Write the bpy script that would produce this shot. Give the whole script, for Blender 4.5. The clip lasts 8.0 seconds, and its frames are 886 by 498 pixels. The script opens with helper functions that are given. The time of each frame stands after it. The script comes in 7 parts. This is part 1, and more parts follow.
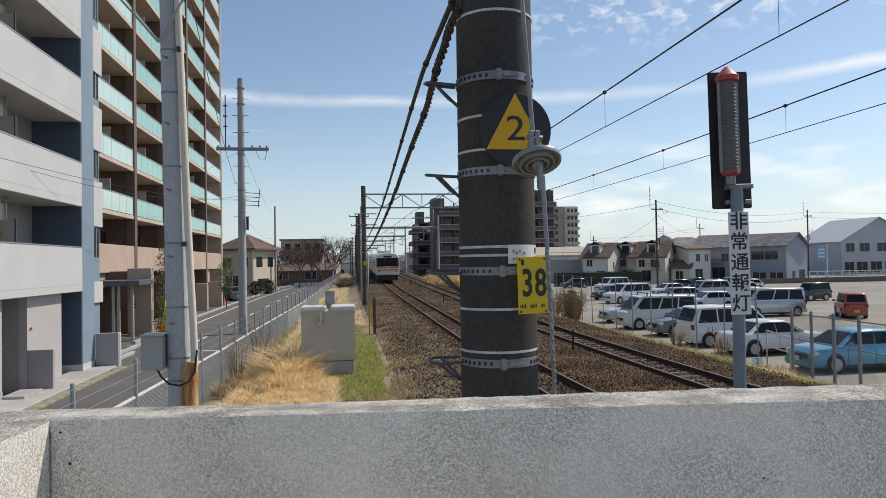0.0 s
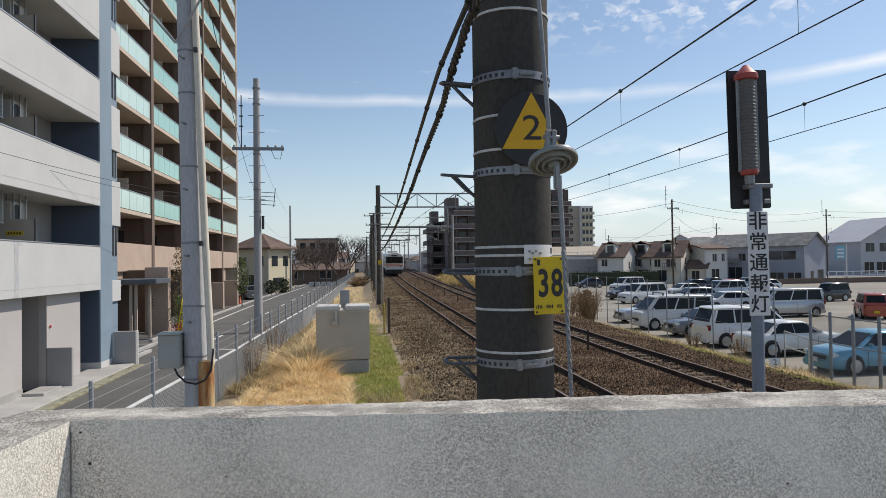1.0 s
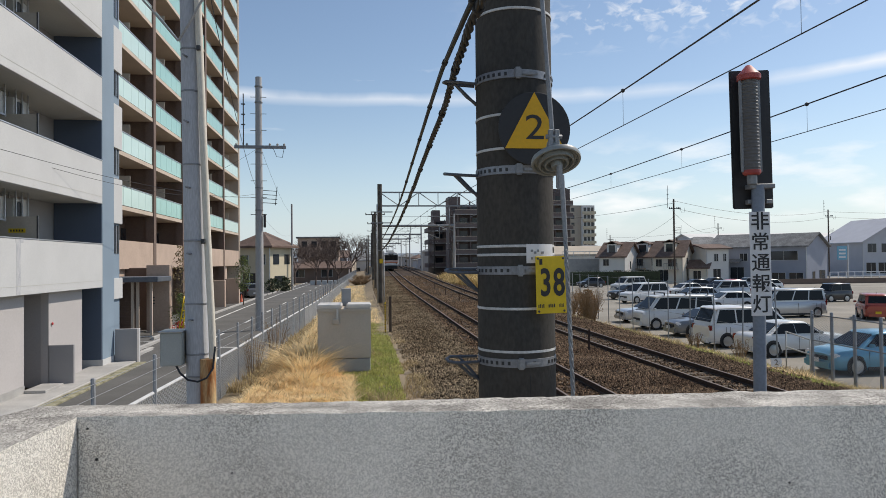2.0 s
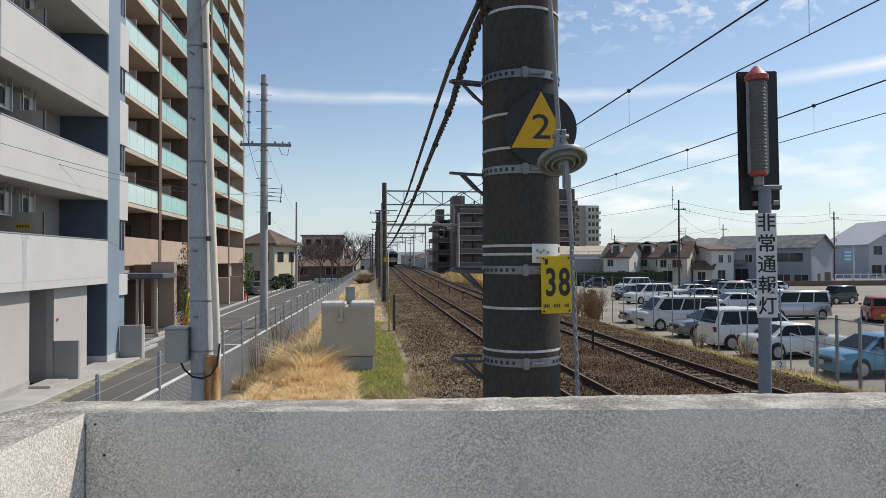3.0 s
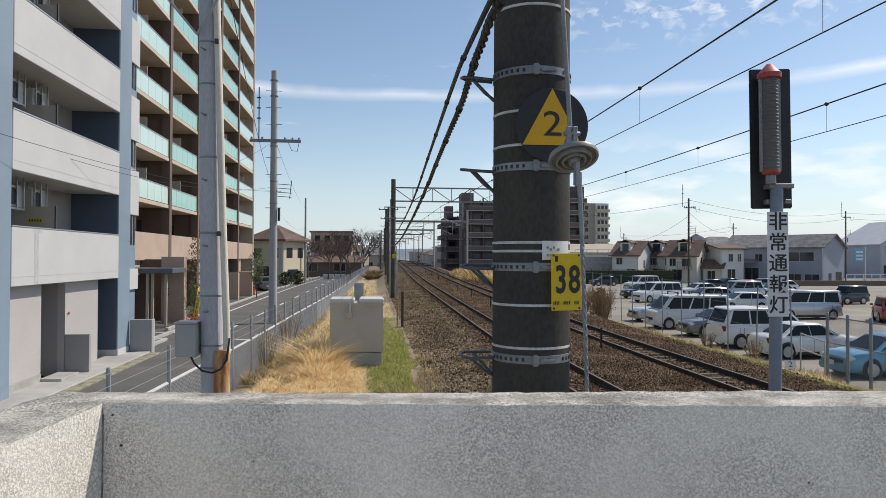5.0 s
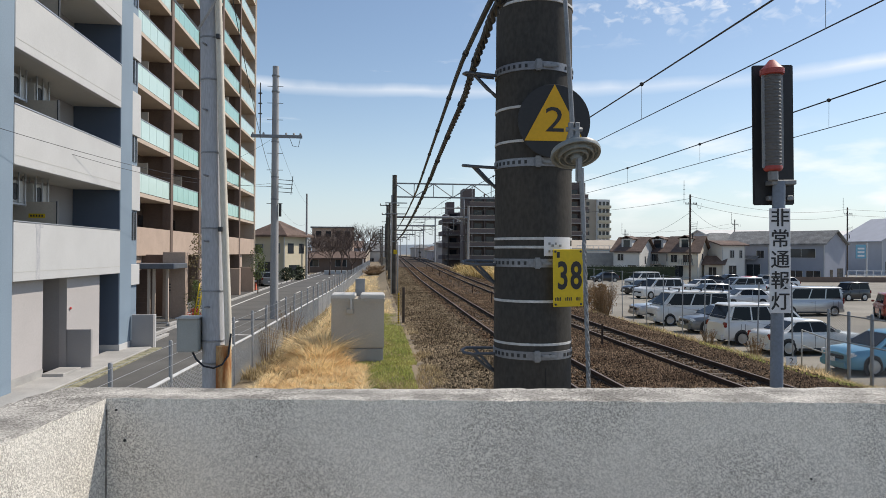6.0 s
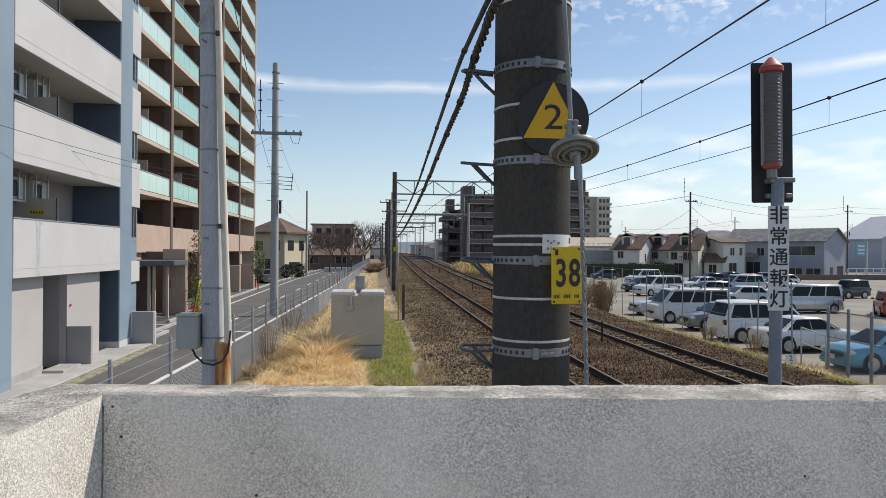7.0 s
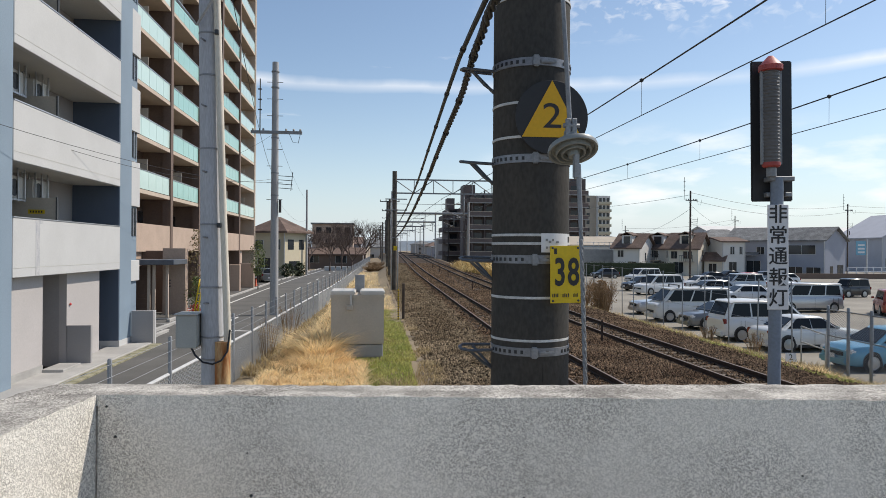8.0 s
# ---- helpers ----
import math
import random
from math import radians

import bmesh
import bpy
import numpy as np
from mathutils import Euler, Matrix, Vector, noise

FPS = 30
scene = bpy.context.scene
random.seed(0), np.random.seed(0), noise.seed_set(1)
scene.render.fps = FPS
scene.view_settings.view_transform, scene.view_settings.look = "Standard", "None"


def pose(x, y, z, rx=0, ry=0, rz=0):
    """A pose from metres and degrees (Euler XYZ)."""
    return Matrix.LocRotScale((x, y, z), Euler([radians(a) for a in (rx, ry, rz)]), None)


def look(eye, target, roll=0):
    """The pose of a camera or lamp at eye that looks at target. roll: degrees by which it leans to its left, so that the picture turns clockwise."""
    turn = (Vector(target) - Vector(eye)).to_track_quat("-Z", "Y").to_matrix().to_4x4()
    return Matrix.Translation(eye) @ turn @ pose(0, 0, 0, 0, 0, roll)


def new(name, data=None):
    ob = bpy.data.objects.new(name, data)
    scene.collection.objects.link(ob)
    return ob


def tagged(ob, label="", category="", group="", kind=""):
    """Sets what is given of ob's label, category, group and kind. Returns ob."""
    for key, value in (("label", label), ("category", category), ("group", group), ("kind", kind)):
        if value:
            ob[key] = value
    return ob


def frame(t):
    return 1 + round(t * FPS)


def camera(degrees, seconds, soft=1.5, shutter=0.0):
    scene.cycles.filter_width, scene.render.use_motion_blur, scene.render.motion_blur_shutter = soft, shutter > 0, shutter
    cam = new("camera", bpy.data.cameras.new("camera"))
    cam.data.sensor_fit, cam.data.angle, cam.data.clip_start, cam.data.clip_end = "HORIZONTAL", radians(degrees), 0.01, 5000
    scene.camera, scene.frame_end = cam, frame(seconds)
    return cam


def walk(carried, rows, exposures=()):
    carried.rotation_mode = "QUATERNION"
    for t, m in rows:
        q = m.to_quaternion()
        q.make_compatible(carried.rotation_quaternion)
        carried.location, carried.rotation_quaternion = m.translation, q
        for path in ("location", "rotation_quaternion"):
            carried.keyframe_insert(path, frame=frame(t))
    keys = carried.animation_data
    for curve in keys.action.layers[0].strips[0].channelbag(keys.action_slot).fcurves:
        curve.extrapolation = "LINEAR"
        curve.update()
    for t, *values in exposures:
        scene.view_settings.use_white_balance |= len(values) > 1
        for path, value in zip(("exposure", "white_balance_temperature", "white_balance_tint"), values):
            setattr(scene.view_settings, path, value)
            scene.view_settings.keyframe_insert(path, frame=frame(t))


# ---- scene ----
cam = camera(66.3, 8.0, soft=0.7)
PATH = [
    (0, pose(0.0282, 0.0030, 3.0975, 91.138, 0.938, -8.508)),
    (0.5, pose(0.0205, 0.0071, 3.0997, 91.121, 0.876, -7.461)),
    (1, pose(0.0224, 0.0120, 3.1009, 91.104, 0.836, -7.300)),
    (1.5, pose(0.0192, 0.0056, 3.1010, 91.062, 0.769, -7.267)),
    (3, pose(0.0090, 0.0075, 3.1009, 90.936, 0.151, -6.848)),
    (3.5, pose(0.0043, 0.0109, 3.1003, 90.906, -0.090, -6.597)),
    (4, pose(0.0033, 0.0038, 3.0986, 90.877, -0.231, -6.387)),
    (4.5, pose(0.0017, 0.0014, 3.0977, 90.801, -0.222, -6.211)),
    (6, pose(-0.0042, 0.0023, 3.0980, 90.329, -0.356, -6.043)),
    (6.5, pose(0.0006, -0.0021, 3.0987, 90.157, -0.416, -6.040)),
    (7, pose(0.0036, -0.0018, 3.0986, 90.090, -0.418, -6.029)),
    (7.5, pose(0.0076, 0.0016, 3.0975, 90.049, -0.465, -6.032)),
    (8, pose(0.0117, 0.0039, 3.0985, 90.010, -0.396, -6.024)),
]
walk(cam, PATH, ((0, -0.06, 6720, 10), (3, -0.04, 6720, 10), (6, 0.02, 6720, 10), (8, 0.04, 6720, 10)))

# ---- world, sun ----
SUN_EL, SUN_AZ = radians(49), radians(70)      # azimuth: from +Y towards +X
world = bpy.data.worlds.new("sky")
scene.world = world
world.use_nodes = True


def make_sky():
    nt = world.node_tree
    nt.nodes.clear()
    out = nt.nodes.new("ShaderNodeOutputWorld")
    bg = nt.nodes.new("ShaderNodeBackground")
    sky = nt.nodes.new("ShaderNodeTexSky")
    sky.sky_type, sky.sun_disc = "NISHITA", False
    sky.sun_elevation, sky.sun_rotation = SUN_EL, SUN_AZ
    sky.air_density, sky.dust_density, sky.ozone_density = 1.0, 0.4, 1.2
    co = nt.nodes.new("ShaderNodeTexCoord")
    mp = nt.nodes.new("ShaderNodeMapping")
    mp.inputs["Scale"].default_value = (2.2, 2.2, 13.0)
    mp.inputs["Rotation"].default_value = (0.0, radians(4), radians(25))
    nz = nt.nodes.new("ShaderNodeTexNoise")
    nz.inputs["Scale"].default_value, nz.inputs["Detail"].default_value = 1.6, 8.0
    nz.inputs["Roughness"].default_value, nz.inputs["Distortion"].default_value = 0.6, 0.4
    rp = nt.nodes.new("ShaderNodeValToRGB")
    rp.color_ramp.elements[0].position, rp.color_ramp.elements[1].position = 0.66, 0.95
    mx = nt.nodes.new("ShaderNodeMixRGB")
    mx.inputs["Color2"].default_value = (8.0, 8.2, 8.6, 1)
    nt.links.new(co.outputs["Generated"], mp.inputs["Vector"])
    nt.links.new(mp.outputs["Vector"], nz.inputs["Vector"])
    nt.links.new(nz.outputs["Fac"], rp.inputs["Fac"])
    nt.links.new(rp.outputs["Color"], mx.inputs["Fac"])
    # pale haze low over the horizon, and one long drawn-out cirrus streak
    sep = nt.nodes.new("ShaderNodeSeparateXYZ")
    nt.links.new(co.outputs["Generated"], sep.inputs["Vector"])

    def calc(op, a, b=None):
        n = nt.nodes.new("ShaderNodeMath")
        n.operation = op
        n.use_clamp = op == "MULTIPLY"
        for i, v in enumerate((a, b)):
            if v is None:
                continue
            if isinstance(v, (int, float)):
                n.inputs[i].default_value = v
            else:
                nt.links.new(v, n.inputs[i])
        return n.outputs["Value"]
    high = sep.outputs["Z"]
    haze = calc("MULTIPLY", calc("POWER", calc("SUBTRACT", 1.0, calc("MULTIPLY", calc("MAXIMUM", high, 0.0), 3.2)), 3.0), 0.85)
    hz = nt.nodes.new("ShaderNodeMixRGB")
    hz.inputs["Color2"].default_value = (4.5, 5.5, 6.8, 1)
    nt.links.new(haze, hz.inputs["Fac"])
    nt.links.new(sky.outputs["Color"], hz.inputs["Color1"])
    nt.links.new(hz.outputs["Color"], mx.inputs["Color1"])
    n2 = nt.nodes.new("ShaderNodeTexNoise")
    n2.inputs["Scale"].default_value, n2.inputs["Detail"].default_value = 5.0, 7.0
    nt.links.new(co.outputs["Generated"], n2.inputs["Vector"])
    mid = calc("ADD", calc("MULTIPLY", n2.outputs["Fac"], 0.03), 0.217)
    band = calc("SUBTRACT", 1.0, calc("DIVIDE", calc("ABSOLUTE", calc("SUBTRACT", high, mid)), 0.011))
    streak = calc("MULTIPLY", calc("MAXIMUM", band, 0.0), calc("MULTIPLY", calc("SUBTRACT", n2.outputs["Fac"], 0.3), 2.0))
    st = nt.nodes.new("ShaderNodeMixRGB")
    st.inputs["Color2"].default_value = (8.0, 8.2, 8.6, 1)
    nt.links.new(streak, st.inputs["Fac"])
    nt.links.new(mx.outputs["Color"], st.inputs["Color1"])
    # small heaped clouds low in the east, and a thin veil of flecks higher up
    n3 = nt.nodes.new("ShaderNodeTexNoise")
    n3.inputs["Scale"].default_value, n3.inputs["Detail"].default_value = 9.0, 6.0
    m3 = nt.nodes.new("ShaderNodeMapping")
    m3.inputs["Scale"].default_value = (1.0, 1.0, 3.2)
    m3.inputs["Location"].default_value = (0.35, 0.1, 0.2)
    nt.links.new(co.outputs["Generated"], m3.inputs["Vector"])
    nt.links.new(m3.outputs["Vector"], n3.inputs["Vector"])
    east = calc("MULTIPLY", calc("SUBTRACT", sep.outputs["X"], 0.12), 4.0)
    low = calc("MAXIMUM", calc("SUBTRACT", 1.0, calc("DIVIDE", calc("ABSOLUTE", calc("SUBTRACT", high, 0.105)), 0.075)), 0.0)
    heap_fac = calc("MULTIPLY", calc("MULTIPLY", calc("MAXIMUM", calc("SUBTRACT", n3.outputs["Fac"], 0.48), 0.0), 3.6), calc("MULTIPLY", calc("MAXIMUM", east, 0.0), calc("MULTIPLY", low, 1.6)))
    n4 = nt.nodes.new("ShaderNodeTexNoise")
    n4.inputs["Scale"].default_value, n4.inputs["Detail"].default_value, n4.inputs["Distortion"].default_value = 46.0, 5.0, 0.5
    m4 = nt.nodes.new("ShaderNodeMapping")
    m4.inputs["Scale"].default_value = (1.0, 1.0, 1.6)
    nt.links.new(co.outputs["Generated"], m4.inputs["Vector"])
    nt.links.new(m4.outputs["Vector"], n4.inputs["Vector"])
    up = calc("MAXIMUM", calc("SUBTRACT", 1.0, calc("DIVIDE", calc("ABSOLUTE", calc("SUBTRACT", high, 0.33)), 0.05)), 0.0)
    fleck = calc("MULTIPLY", calc("MULTIPLY", calc("MAXIMUM", calc("SUBTRACT", n4.outputs["Fac"], 0.5), 0.0), 3.0), calc("MULTIPLY", up, calc("MAXIMUM", east, 0.0)))
    cl = nt.nodes.new("ShaderNodeMixRGB")
    cl.inputs["Color2"].default_value = (8.4, 8.5, 8.7, 1)
    nt.links.new(calc("MAXIMUM", heap_fac, fleck), cl.inputs["Fac"])
    nt.links.new(st.outputs["Color"], cl.inputs["Color1"])
    nt.links.new(cl.outputs["Color"], bg.inputs["Color"])
    bg.inputs["Strength"].default_value = 0.13
    nt.links.new(bg.outputs["Background"], out.inputs["Surface"])


make_sky()
sun = new("sun", bpy.data.lights.new("sun", "SUN"))
sun.data.energy, sun.data.angle, sun.data.color = 4.0, radians(0.6), (1.0, 0.93, 0.84)
SUN_DIR = Vector((math.sin(SUN_AZ) * math.cos(SUN_EL), math.cos(SUN_AZ) * math.cos(SUN_EL), math.sin(SUN_EL)))
sun.matrix_world = look(SUN_DIR * 60, (0, 0, 0))


# ---- materials ----
def material(name, colour, rough=0.6, metal=0.0, vary=0.15, scale=3.0, bump=0.0, fine=60.0, spec=0.5, second=None, coat=0.0, per_object=0.0, per_island=0.0, stretch=None, thin=0.0):
    """Two scales of variation on a base colour, fine relief, and a tint per object or island where asked."""
    m = bpy.data.materials.new(name)
    m.use_nodes = True
    nt = m.node_tree
    b = nt.nodes["Principled BSDF"]
    b.inputs["Roughness"].default_value, b.inputs["Metallic"].default_value = rough, metal
    b.inputs["Specular IOR Level"].default_value = spec
    b.inputs["Coat Weight"].default_value = coat
    co = nt.nodes.new("ShaderNodeTexCoord")
    vec = co.outputs["Object"]
    if stretch:
        mp = nt.nodes.new("ShaderNodeMapping")
        mp.inputs["Scale"].default_value = stretch
        nt.links.new(vec, mp.inputs["Vector"])
        vec = mp.outputs["Vector"]
    big, small = nt.nodes.new("ShaderNodeTexNoise"), nt.nodes.new("ShaderNodeTexNoise")
    big.inputs["Scale"].default_value, big.inputs["Detail"].default_value = scale, 6
    small.inputs["Scale"].default_value, small.inputs["Detail"].default_value = fine, 4
    for n in (big, small):
        nt.links.new(vec, n.inputs["Vector"])
    c2 = second or tuple(c * (1 - 1.6 * vary) for c in colour)
    ramp = nt.nodes.new("ShaderNodeValToRGB")
    ramp.color_ramp.elements[0].position, ramp.color_ramp.elements[1].position = 0.36, 0.66
    ramp.color_ramp.elements[0].color, ramp.color_ramp.elements[1].color = (*c2, 1), (*colour, 1)
    nt.links.new(big.outputs["Fac"], ramp.inputs["Fac"])
    hsv = nt.nodes.new("ShaderNodeHueSaturation")
    nt.links.new(ramp.outputs["Color"], hsv.inputs["Color"])
    rng = nt.nodes.new("ShaderNodeMapRange")
    rng.inputs["From Min"].default_value, rng.inputs["From Max"].default_value = 0.3, 0.7
    rng.inputs["To Min"].default_value, rng.inputs["To Max"].default_value = 1 - vary, 1 + vary
    nt.links.new(small.outputs["Fac"], rng.inputs["Value"])
    value = rng.outputs["Result"]
    for amount, node, socket in ((per_object, "ShaderNodeObjectInfo", "Random"), (per_island, "ShaderNodeNewGeometry", "Random Per Island")):
        if amount:
            src = nt.nodes.new(node)
            mr = nt.nodes.new("ShaderNodeMapRange")
            mr.inputs["To Min"].default_value, mr.inputs["To Max"].default_value = 1 - amount, 1 + amount
            mul = nt.nodes.new("ShaderNodeMath")
            mul.operation = "MULTIPLY"
            nt.links.new(src.outputs[socket], mr.inputs["Value"])
            nt.links.new(mr.outputs["Result"], mul.inputs[0])
            nt.links.new(value, mul.inputs[1])
            value = mul.outputs["Value"]
    nt.links.new(value, hsv.inputs["Value"])
    nt.links.new(hsv.outputs["Color"], b.inputs["Base Color"])
    if thin:
        tr, mix = nt.nodes.new("ShaderNodeBsdfTranslucent"), nt.nodes.new("ShaderNodeMixShader")
        mix.inputs["Fac"].default_value = thin
        nt.links.new(hsv.outputs["Color"], tr.inputs["Color"])
        nt.links.new(b.outputs["BSDF"], mix.inputs[1])
        nt.links.new(tr.outputs["BSDF"], mix.inputs[2])
        nt.links.new(mix.outputs["Shader"], nt.nodes["Material Output"].inputs["Surface"])
    if bump:
        bp = nt.nodes.new("ShaderNodeBump")
        bp.inputs["Strength"].default_value, bp.inputs["Distance"].default_value = min(1.0, bump), 0.01
        nt.links.new(small.outputs["Fac"], bp.inputs["Height"])
        nt.links.new(bp.outputs["Normal"], b.inputs["Normal"])
    return m


def glass(name, colour, rough=0.05, alpha=1.0, transmission=0.0, spec=0.5):
    m = bpy.data.materials.new(name)
    m.use_nodes = True
    b = m.node_tree.nodes["Principled BSDF"]
    b.inputs["Base Color"].default_value = (*colour, 1)
    b.inputs["Roughness"].default_value, b.inputs["Alpha"].default_value = rough, alpha
    b.inputs["Transmission Weight"].default_value = transmission
    b.inputs["IOR"].default_value = 1.45
    b.inputs["Specular IOR Level"].default_value = spec
    return m


def glow(name, colour, strength):
    m = material(name, colour, 0.3, vary=0.02)
    b = m.node_tree.nodes["Principled BSDF"]
    b.inputs["Emission Color"].default_value, b.inputs["Emission Strength"].default_value = (*colour, 1), strength
    return m


M = {}
M["asphalt"] = material("asphalt", (0.118, 0.115, 0.108), 0.9, vary=0.16, scale=0.5, fine=90, bump=0.3)
M["lot"] = material("parking_asphalt", (0.3, 0.275, 0.23), 0.9, vary=0.16, scale=0.25, fine=60, bump=0.3)
M["earth"] = material("earth", (0.3, 0.235, 0.16), 0.95, vary=0.25, scale=0.7, fine=18, bump=0.5, second=(0.19, 0.15, 0.09))
M["far_ground"] = material("far_ground", (0.24, 0.23, 0.2), 0.95, vary=0.2, scale=0.05, fine=1.2, second=(0.13, 0.14, 0.09))
M["grass"] = material("grass_blade", (0.46, 0.44, 0.15), 0.7, vary=0.3, scale=1.4, fine=20, per_island=0.4, second=(0.3, 0.34, 0.09), thin=0.5)
M["straw"] = material("dry_grass", (0.92, 0.77, 0.48), 0.8, vary=0.12, scale=1.0, fine=20, per_island=0.22, second=(0.84, 0.65, 0.37), thin=0.5)
M["weed_straw"] = material("withered_weed", (0.5, 0.4, 0.22), 0.85, vary=0.2, scale=1.0, fine=20, per_island=0.4, second=(0.34, 0.25, 0.13), thin=0.3)
M["ballast"] = material("ballast", (0.085, 0.062, 0.044), 0.95, vary=0.55, scale=0.6, fine=22, bump=1.0, second=(0.045, 0.032, 0.024), spec=0.15)
M["stone"] = material("ballast_stone", (0.205, 0.14, 0.088), 0.95, vary=0.15, scale=0.5, fine=40, per_island=0.85, second=(0.105, 0.066, 0.04), spec=0.15)
M["stone_grey"] = material("grey_ballast_stone", (0.24, 0.185, 0.12), 0.95, vary=0.15, scale=0.5, fine=40, per_island=0.9, second=(0.13, 0.095, 0.058), spec=0.1)
M["rail"] = material("rail_rust", (0.05, 0.029, 0.021), 0.85, vary=0.2, scale=2.0, fine=50)
M["rail_top"] = material("rail_head", (0.2, 0.145, 0.11), 0.5, 0.25, vary=0.12, scale=2.0)
M["sleeper"] = material("sleeper", (0.15, 0.115, 0.082), 0.9, vary=0.2, scale=2.5, fine=40, per_object=0.2)
M["concrete"] = material("concrete", (0.42, 0.41, 0.39), 0.85, vary=0.12, scale=1.5, fine=50, bump=0.2)
M["concrete_pole"] = material("concrete_pole", (0.42, 0.42, 0.42), 0.85, vary=0.12, scale=1.2, fine=40, bump=0.15, stretch=(1, 1, 0.25))
M["white_line"] = material("road_paint", (0.7, 0.7, 0.68), 0.8, vary=0.15, scale=3, fine=40)
M["white_wall"] = material("white_render", (0.53, 0.535, 0.53), 0.8, vary=0.04, scale=0.8, fine=30)
M["soffit"] = material("soffit", (0.5, 0.5, 0.47), 0.85, vary=0.06, scale=0.6)
M["canopy_steel"] = material("canopy_steel", (0.16, 0.18, 0.21), 0.45, 0.4, vary=0.1, scale=3)
M["warm_wall"] = material("warm_grey_render", (0.47, 0.445, 0.435), 0.85, vary=0.06, scale=0.5, fine=30)
M["rain_stain"] = material("rain_stain", (0.36, 0.37, 0.4), 0.85, vary=0.25, scale=5, second=(0.5, 0.5, 0.5), stretch=(1, 4, 0.6))
M["blue_wall"] = material("blue_render", (0.22, 0.29, 0.36), 0.8, vary=0.07, scale=0.5, fine=30)
M["shaded_navy_wall"] = material("shaded_navy_render", (0.09, 0.12, 0.17), 0.85, vary=0.08, scale=0.5, fine=30)
M["grey_wall"] = material("grey_render", (0.36, 0.35, 0.35), 0.85, vary=0.06, scale=0.5, fine=30)
M["pink_wall"] = material("pinkish_tile", (0.5, 0.38, 0.3), 0.75, vary=0.08, scale=0.8, fine=12)
M["brown_wall"] = material("brown_tile", (0.17, 0.12, 0.095), 0.75, vary=0.1, scale=0.8, fine=12)
M["beige_slab"] = material("beige_slab", (0.55, 0.46, 0.37), 0.8, vary=0.07, scale=0.7)
M["balcony_glass"] = glass("balcony_glass", (0.42, 0.7, 0.64), 0.12, 0.8)
M["balcony_glass_pale"] = glass("balcony_glass_pale", (0.62, 0.8, 0.75), 0.15, 0.88)
M["window"] = glass("window_glass", (0.03, 0.035, 0.04), 0.05)
M["alu"] = material("aluminium", (0.55, 0.56, 0.57), 0.4, 0.7, vary=0.06)
M["galv"] = material("galvanised_steel", (0.3, 0.31, 0.32), 0.55, 0.5, vary=0.12, scale=6, fine=70)
M["bracket_steel"] = material("grey_bracket_steel", (0.13, 0.14, 0.155), 0.55, 0.4, vary=0.12, scale=6)
M["mesh_wire"] = material("zinc_mesh", (0.5, 0.51, 0.51), 0.5, 0.3, vary=0.1, scale=6)
M["gantry_mast"] = material("stained_mast_concrete", (0.13, 0.12, 0.105), 0.8, vary=0.2, scale=2.0, fine=20, second=(0.08, 0.07, 0.06), spec=0.2)
M["dark_steel"] = material("dark_steel", (0.07, 0.075, 0.08), 0.6, 0.3, vary=0.15, scale=4)
M["black_cable"] = material("cable_sheath", (0.012, 0.013, 0.017), 0.5, vary=0.1)
M["wire"] = material("bare_wire", (0.06, 0.055, 0.05), 0.5, 0.4, vary=0.1)
M["ac_paint"] = material("appliance_paint", (0.5, 0.5, 0.48), 0.5, vary=0.08, scale=2)
M["cabinet"] = material("cabinet_paint", (0.5, 0.45, 0.375), 0.55, vary=0.06, scale=1.5, fine=25)
M["cabinet_top"] = material("cabinet_top_paint", (0.62, 0.6, 0.56), 0.5, vary=0.08, scale=2)
M["tyre"] = material("tyre_rubber", (0.02, 0.02, 0.02), 0.85, vary=0.1)
M["rim"] = material("wheel_alloy", (0.45, 0.46, 0.47), 0.35, 0.8, vary=0.08)
M["car_glass"] = glass("car_glass", (0.012, 0.014, 0.016), 0.06, spec=0.25)
M["headlight"] = glass("headlight_lens", (0.7, 0.72, 0.74), 0.08)
M["taillight"] = glass("taillight_lens", (0.2, 0.02, 0.02), 0.1)
M["trim"] = material("black_trim", (0.03, 0.03, 0.03), 0.6, vary=0.1)
M["bark"] = material("bark", (0.1, 0.075, 0.06), 0.9, vary=0.2, scale=4)
M["leaf"] = material("leaf", (0.13, 0.17, 0.055), 0.6, vary=0.15, scale=2, per_island=0.4, thin=0.35)
M["russet_dry"] = material("russet_dry_leaf", (0.34, 0.22, 0.12), 0.85, vary=0.2, scale=2, per_island=0.45, thin=0.25)
M["russet_leaf"] = material("russet_leaf", (0.24, 0.19, 0.1), 0.6, vary=0.15, scale=2, per_island=0.4, thin=0.35)
M["hedge"] = material("hedge_leaf", (0.035, 0.055, 0.02), 0.7, vary=0.2, scale=2, per_island=0.45)


# ---- mesh tools ----
def box(bm, x0, x1, y0, y1, z0, z1, m=None):
    vs = [bm.verts.new(m @ Vector(c) if m else c) for c in
          ((x0, y0, z0), (x1, y0, z0), (x1, y1, z0), (x0, y1, z0), (x0, y0, z1), (x1, y0, z1), (x1, y1, z1), (x0, y1, z1))]
    for f in ((3, 2, 1, 0), (4, 5, 6, 7), (0, 1, 5, 4), (1, 2, 6, 5), (2, 3, 7, 6), (3, 0, 4, 7)):
        bm.faces.new([vs[i] for i in f])
    return bm


